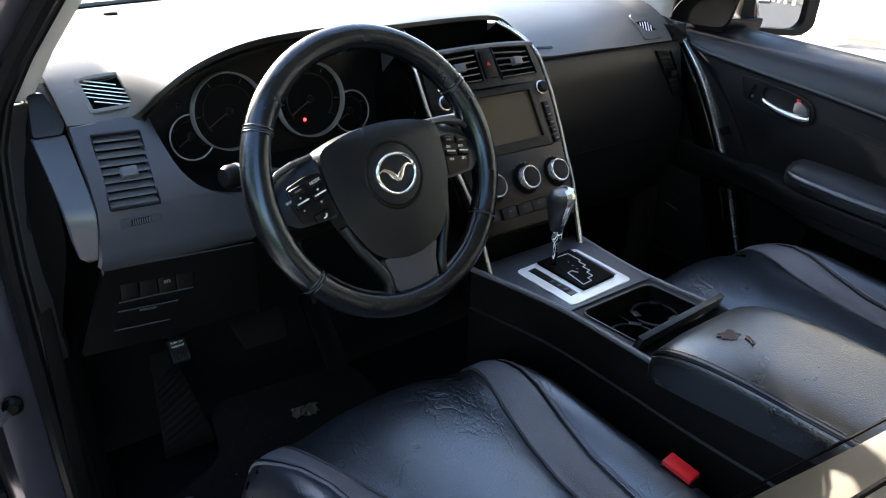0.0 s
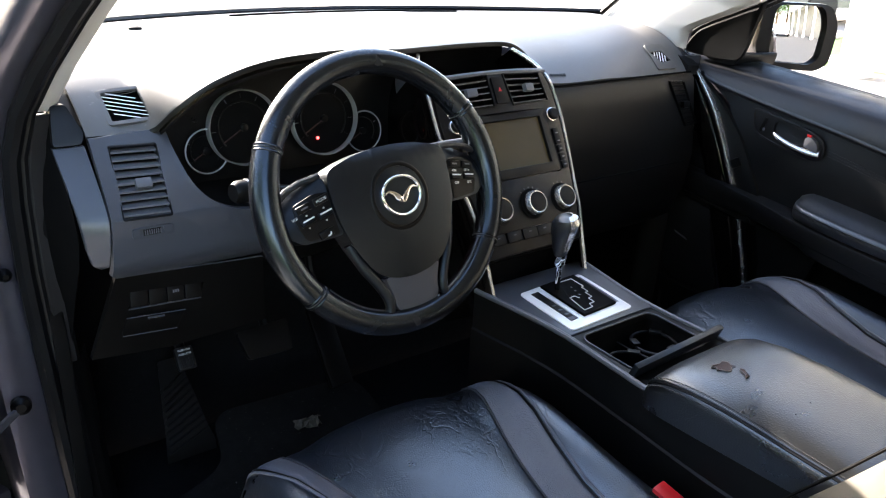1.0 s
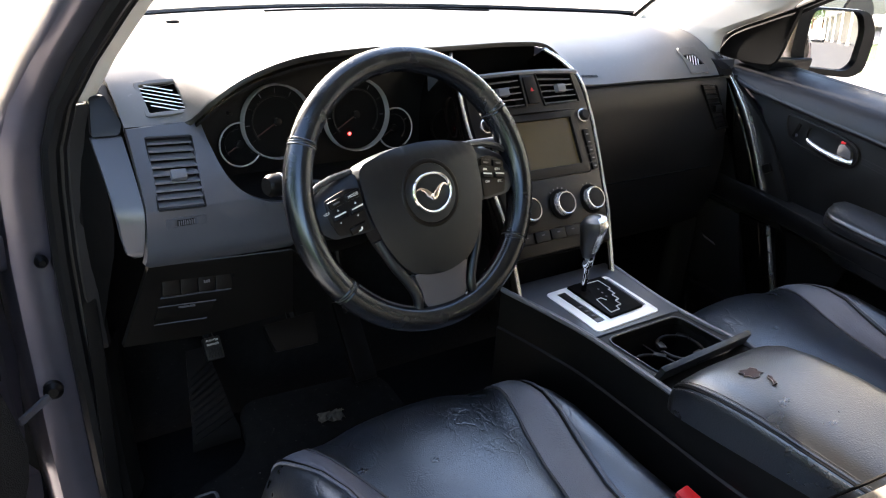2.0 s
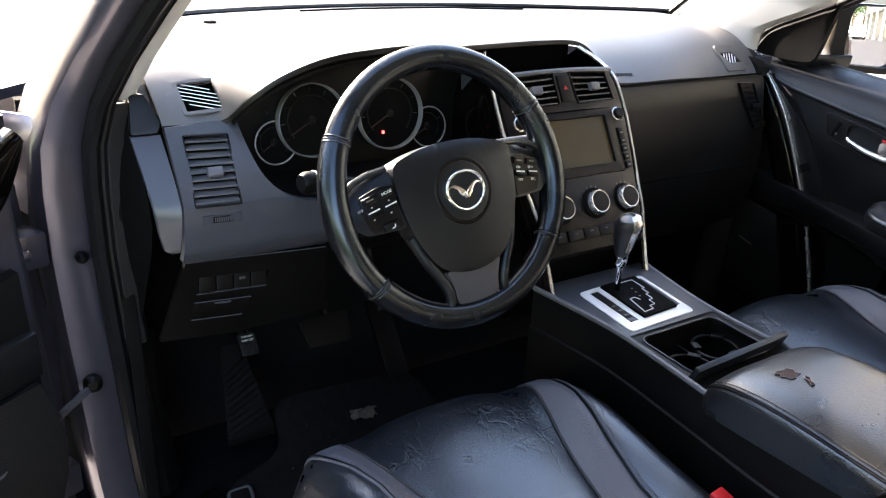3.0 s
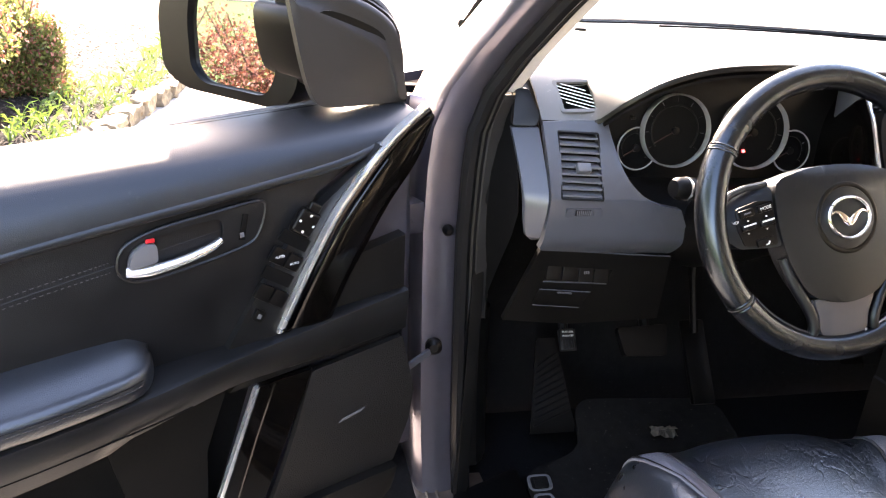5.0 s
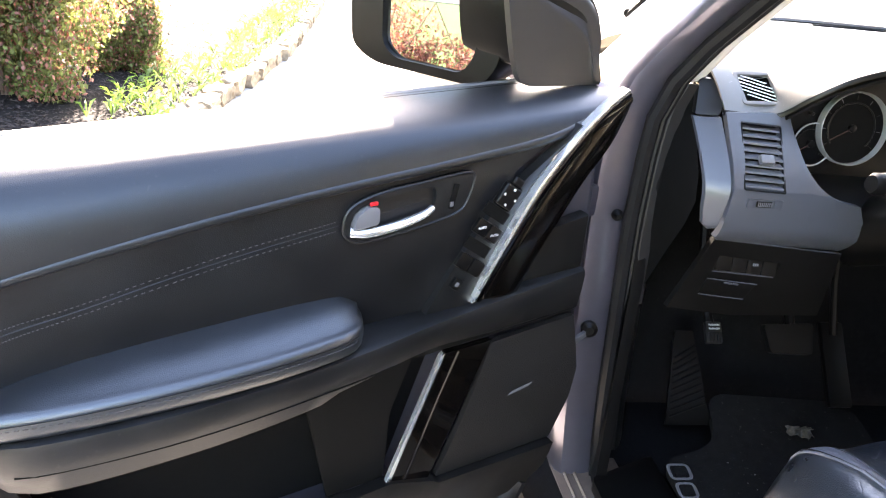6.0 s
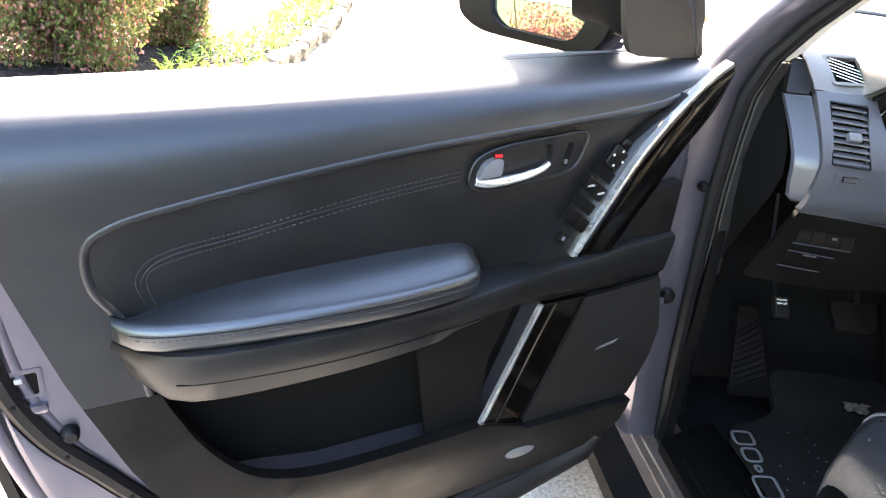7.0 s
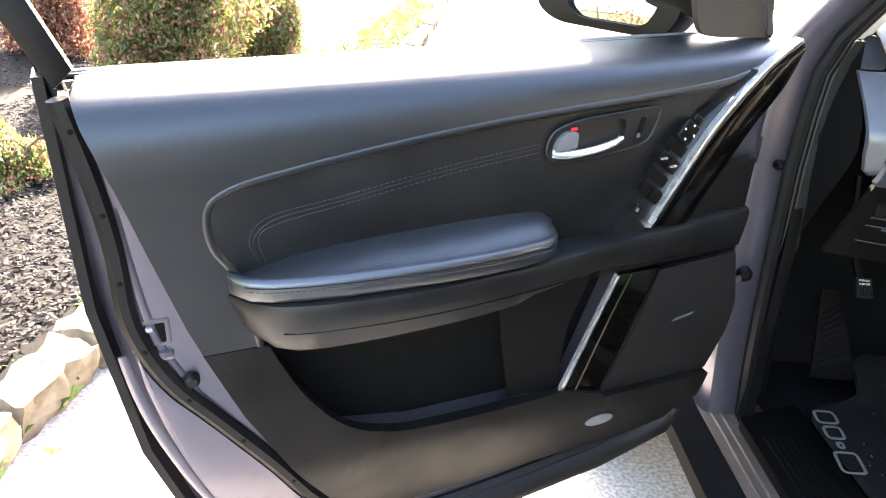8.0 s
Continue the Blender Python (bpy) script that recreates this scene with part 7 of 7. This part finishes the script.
for k in range(52000):
    t = rng.random()
    y = -0.3 + 10.5 * t ** 2.0 + rng.random() * 0.5
    x = -2.45 + (0.105 if y > 2 else 0.085) * max(0, y) - rng.random() * (1.6 if y < 4 else 3.0)
    l, wd = 0.004 + 0.013 * rng.random(), 0.002 + 0.004 * rng.random()
    m = pose(x, y, 0.078 + 0.012 * rng.random(), 40 * rng.random() - 20, 40 * rng.random() - 20, 360 * rng.random())
    q = [m @ Vector(p) for p in ((-l, -wd, 0), (l, -wd * 0.6, 0), (l * 0.9, wd, 0.002), (-l * 0.8, wd * 0.8, 0.003))]
    chips.faces.new([chips.verts.new(p) for p in q])
lone("mulch_chips", chips, CHIP, "loose shredded bark chips on the bed", "mulch", "stuff", smooth=0)

edging = thing("stone_edging", (-2.2, 2, 0.05), "rough tan limestone edging round the planting bed", "edging", kind="structure")
y = -1.5
k = 0
while y < 15 and k < 60:
    ln = 0.22 + 0.22 * rng.random()
    x = lerp(y + ln / 2, [(-2, -2.33), (0.0, -2.31), (2.0, -2.12), (4.0, -1.98), (5.0, -1.86), (6.0, -1.69), (8.0, -1.45), (16, -1.0)])[0]
    bm = bmesh.new()
    bmesh.ops.create_cube(bm, size=1)
    bmesh.ops.subdivide_edges(bm, edges=bm.edges[:], cuts=6, use_grid_fill=True)
    wide, tall, shift = 0.12 + 0.04 * rng.random(), 0.105 + 0.025 * rng.random(), 40 * rng.random()
    for v in bm.verts:
        c = v.co.copy()
        c = c * (1 - 0.16 * max(0, c.length - 0.62))
        p = Vector((c.x * wide, c.y * ln, c.z * tall))
        q = Vector((p.x + shift, p.y, p.z))
        v.co = p + 0.024 * noise.noise_vector(q * 11) + 0.014 * noise.noise_vector(q * 30)
    bmesh.ops.transform(bm, matrix=pose(x, y + ln / 2, 0.080 + 0.01 * rng.random(), 4 * rng.random() - 2, 6 * rng.random() - 3, 8 * rng.random() - 8), verts=bm.verts[:])
    part("stone", bm, STONE, edging, smooth=30)
    y += ln + 0.015
    k += 1


def leaves(bm, centre, size, count, leaf, r, hollow=0.55, squash=1.0, form=None):
    """Small folded leaves scattered through an uneven crown."""
    f = form or r
    lumps = [(Vector((f.gauss(0, 0.33), f.gauss(0, 0.33), f.uniform(-0.75, 0.42))), f.uniform(0.35, 0.62)) for _ in range(22)]
    for _ in range(count):
        c, s = r.choice(lumps)
        d = Vector((r.gauss(0, 1), r.gauss(0, 1), r.gauss(0, 1))).normalized() * s * (hollow + (1 - hollow) * r.random())
        p = c + d
        p = Vector(centre) + Vector((p.x * size[0], p.y * size[1], p.z * size[2] * squash))
        l = leaf * r.uniform(0.6, 1.4)
        m = Matrix.Translation(p) @ Euler((r.uniform(0, 6.3), r.uniform(0, 6.3), r.uniform(0, 6.3))).to_matrix().to_4x4()
        q = [bm.verts.new(m @ Vector(v)) for v in ((0, 0, 0), (l * 0.5, l * 0.32, l * 0.08), (l, 0, 0.0), (l * 0.5, -l * 0.32, l * 0.08))]
        bm.faces.new(q)


def bush(at, size, mix, seed, label, leaf=0.034, count=16000):
    r = random.Random(seed)
    b = thing("bush", at, label, "bush", "barberry bushes")
    for n in range(7):
        a = 2 * math.pi * n / 7 + r.random()
        part("stem", tube([Vector(at) + Vector((0.04 * math.cos(a), 0.04 * math.sin(a), -0.01)), Vector(at) + Vector((0.22 * size[0] * math.cos(a), 0.22 * size[1] * math.sin(a), size[2] * 0.45)), Vector(at) + Vector((0.5 * size[0] * math.cos(a), 0.5 * size[1] * math.sin(a), size[2] * 0.95))], lambda t: 0.012 * (1 - 0.7 * t), 6), BARK, b)
    mid = Vector(at) + Vector((0, 0, size[2] * 0.46))
    for nm, mt, share in mix:
        bm = bmesh.new()
        leaves(bm, mid, (size[0] * 0.62, size[1] * 0.62, size[2] * 0.55), int(count * share), leaf, random.Random(seed + len(nm)), form=random.Random(seed))
        part(nm, bm, mt, b, smooth=0)
    return b


GREENISH = (("foliage", LEAF_GREEN, 0.70), ("red_foliage", LEAF_RED, 0.09), ("pink_foliage", LEAF_PINK, 0.21))
REDDISH = (("foliage", LEAF_PINK, 0.45), ("red_foliage", LEAF_RED, 0.40), ("green_foliage", LEAF_GREEN, 0.15))
bush((-3.13, 4.55, 0.07), (0.78, 0.72, 1.10), GREENISH, 11, "green barberry bush with pink leaf tips", 0.030, 34000)
bush((-2.74, 5.68, 0.07), (0.55, 0.55, 1.00), GREENISH, 12, "dense green and red barberry bush", 0.030, 24000)
bush((-4.15, 5.3, 0.07), (0.60, 0.60, 0.9), REDDISH, 13, "red barberry bush with green shoots", 0.030, 18000)
bush((-4.6, 7.4, 0.07), (0.9, 0.8, 1.2), REDDISH, 14, "tall red-leaved barberry bush on the bed")
bush((-3.6, 8.3, 0.07), (0.8, 0.8, 1.1), REDDISH, 15, "red and pink barberry bush")
for n, (bx, by) in enumerate(((-5.0, 0.9), (-5.1, 1.7), (-5.0, 2.5), (-5.1, 0.1))):
    bush((bx, by, 0.07), (0.85, 0.80, 0.85), REDDISH, 30 + n, "bright red barberry bush in sun", 0.022, 24000)
bush((-3.12, 2.35, 0.07), (0.44, 0.50, 0.22), GREENISH, 17, "small green barberry bush in front of the bed", 0.020, 22000)
weeds = bmesh.new()
for k in range(420):
    t = rng.random()
    y = 0.2 + 13 * t
    x = lerp(y, [(-2, -2.36), (0.0, -2.36), (2.0, -2.15), (4.0, -2.01), (5.0, -1.89), (6.0, -1.72), (8.0, -1.48), (16, -1.03)])[0] + (rng.choice((0.10, 0.12, -0.10)) if y < 3 else -0.06 - 0.50 * rng.random()) + rng.gauss(0, 0.03)
    if y < 3 and rng.random() < 0.45:
        continue
    for j in range(7):
        a = 2 * math.pi * rng.random()
        l = (0.03 + 0.10 * rng.random()) if y > 4 else 0.012 + 0.028 * rng.random()
        p = Vector((x, y, 0.055 + (0.03 if y > 3 else 0)))
        q = [p, p + Vector((l * math.cos(a) * 0.5 - 0.006 * math.sin(a), l * math.sin(a) * 0.5 + 0.006 * math.cos(a), l * 0.8)), p + Vector((l * math.cos(a), l * math.sin(a), l * 0.9)), p + Vector((l * math.cos(a) * 0.5 + 0.006 * math.sin(a), l * math.sin(a) * 0.5 - 0.006 * math.cos(a), l * 0.7))]
        weeds.faces.new([weeds.verts.new(v) for v in q])
lone("weeds", weeds, LEAF_WEED, "bright green weeds along the stone edging", "weeds", "stuff", smooth=0)

# house with a porch on the passenger side, and what the far mirror shows
house = thing("house", (9.5, -4, 0.03), "cream rendered low house with white porch posts", "house")
part("porch_roof", box(pose(7.75, -17.5, 3.2, 0, -5, 0), 1.7, 43.4, 0.16, 0.02), WHITE, house)
# Unseen upper wall is added height, to cut blue skylight and fill reflections.
part("wall", box(pose(10.3, -17.5, 3.0), 4.0, 43, 6.0, 0.02), STUCCO, house)
part("roof", box(pose(10.2, -17.5, 6.1, 0, -4, 0), 5.4, 44, 0.22, 0.03), ASPHALT, house)
for k in range(10):
    win = part("window", box(pose(8.49, -1.5 - 3.4 * k, 1.5), 0.04, 1.3, 1.5, 0.01), TINTED, house)
    part("window_frame", join(*[box(pose(8.46, -1.5 - 3.4 * k + dy, 1.5 + dz), 0.07, sy, sz, 0.006) for dy, dz, sy, sz in ((-0.68, 0, 0.08, 1.6), (0.68, 0, 0.08, 1.6), (0, 0.78, 1.44, 0.08), (0, -0.78, 1.44, 0.08), (0, 0, 0.05, 1.5))]), WHITE, win)
for k in range(13):
    post = part("porch_post", box(pose(7.0, 3.3 - 3.2 * k, 1.6), 0.20, 0.20, 3.1, 0.02), WHITE, house)
    part("post_plinth", box(pose(7.0, 3.3 - 3.2 * k, 0.16), 0.34, 0.34, 0.30, 0.02), WHITE, post)
house.rotation_euler[2] = radians(-8)
slab("porch_floor", rect(6.4, -19, 8.5, 6), 0.10, 0.08, CONCRETE, "pale concrete porch floor", "porch")


def parked_car(at, turn, paint, label):
    c = thing("parked_car", at, label, "car", "parked cars")
    m = Matrix.Translation(at) @ pose(0, 0, 0, 0, 0, turn)
    prof = [(-2.2, 0.35), (-2.25, 0.75), (-2.1, 0.98), (-1.5, 1.02), (-0.9, 1.45), (0.6, 1.48), (1.15, 1.05), (2.1, 0.92), (2.25, 0.6), (2.2, 0.32)]
    rows = [[m @ Vector((x * (0.86 if z > 1.1 else 1.0), y, z)) for y, z in prof] for x in (-0.88, -0.86, 0.86, 0.88)]
    part("body", loft(rows), paint, c)
    part("side_glass", join(*[plate([(-1.25, 1.06), (0.95, 1.06), (0.5, 1.40), (-0.85, 1.38)], lambda a, b, d, s=s: m @ Vector((s * (0.80 - d), a, b)) if False else m @ Vector((s * (0.79 + 0.085 - d * 0.5 - (b - 1.06) * 0.33), a, b)), 0.02, (), 0) for s in (-1, 1)]), TINTED, c)
    for x, y in ((-0.82, 1.4), (0.82, 1.4), (-0.82, -1.35), (0.82, -1.35)):
        part("wheel", turned([(0.08, -0.1), (0.33, -0.1), (0.34, 0), (0.33, 0.1), (0.08, 0.1)], m @ pose(x, y, 0.34, 0, 90, 0)), TYRE, c)
    return c


WHITE_PAINT = mat("white_car_paint", (0.75, 0.75, 0.76), 0.3, vary=0.03, coat=1.0)
DARK_PAINT = mat("dark_car_paint", (0.012, 0.012, 0.015), 0.25, vary=0.03, coat=1.0)
SILVER_PAINT = mat("silver_car_paint", (0.45, 0.46, 0.48), 0.3, metal=0.6, vary=0.03, coat=1.0)
parked_car((2.2, -26, 0.04), 6, WHITE_PAINT, "small white parked car by the house")
parked_car((0.6, -35, 0.04), 4, SILVER_PAINT, "small silver parked car on the drive")
parked_car((16.2, 7.9, 0.04), 70, DARK_PAINT, "dark parked car beyond the passenger window")


def tree(at, h, spread, seed, label):
    r = random.Random(seed)
    t = thing("tree", at, label, "tree", "background trees")
    A = Vector(at)
    part("trunk", tube([A + Vector((0, 0, -0.05)), A + Vector((0.05 * h * 0.2, 0, h * 0.3)), A + Vector((0.02 * h, 0.02 * h, h * 0.75))], lambda s: 0.03 * h * (1 - 0.75 * s), 10), BARK, t)
    for k in range(6):
        a = 2 * math.pi * k / 6 + r.random()
        z0 = h * (0.28 + 0.07 * k)
        part("limb", tube([A + Vector((0.01 * h, 0, z0)), A + Vector((spread * 0.35 * math.cos(a), spread * 0.35 * math.sin(a), z0 + h * 0.12)), A + Vector((spread * 0.75 * math.cos(a), spread * 0.75 * math.sin(a), z0 + h * 0.2))], lambda s: 0.012 * h * (1 - 0.8 * s), 6), BARK, t)
    bm = bmesh.new()
    leaves(bm, A + Vector((0, 0, h * 0.66)), (spread, spread, h * 0.42), 5200, 0.30, r, 0.4)
    part("crown", bm, LEAF_TREE, t, smooth=0)


# The trees at (-17, -3) and (-15, -8) are unseen, added to block skylight.
for n, (tx, ty, th) in enumerate(((1.2, -50, 12), (-4, -47, 12), (-1.5, -58, 15), (-10, -42, 9), (4.5, -60, 14), (-34, 12, 9), (-36, 4, 10), (-17, -3, 13), (-15, -8, 13), (-21, 22, 11))):
    tree((tx, ty, 0.0), th, th * 0.42, 50 + n, "leafy green broadleaf tree, distant or added to block skylight")
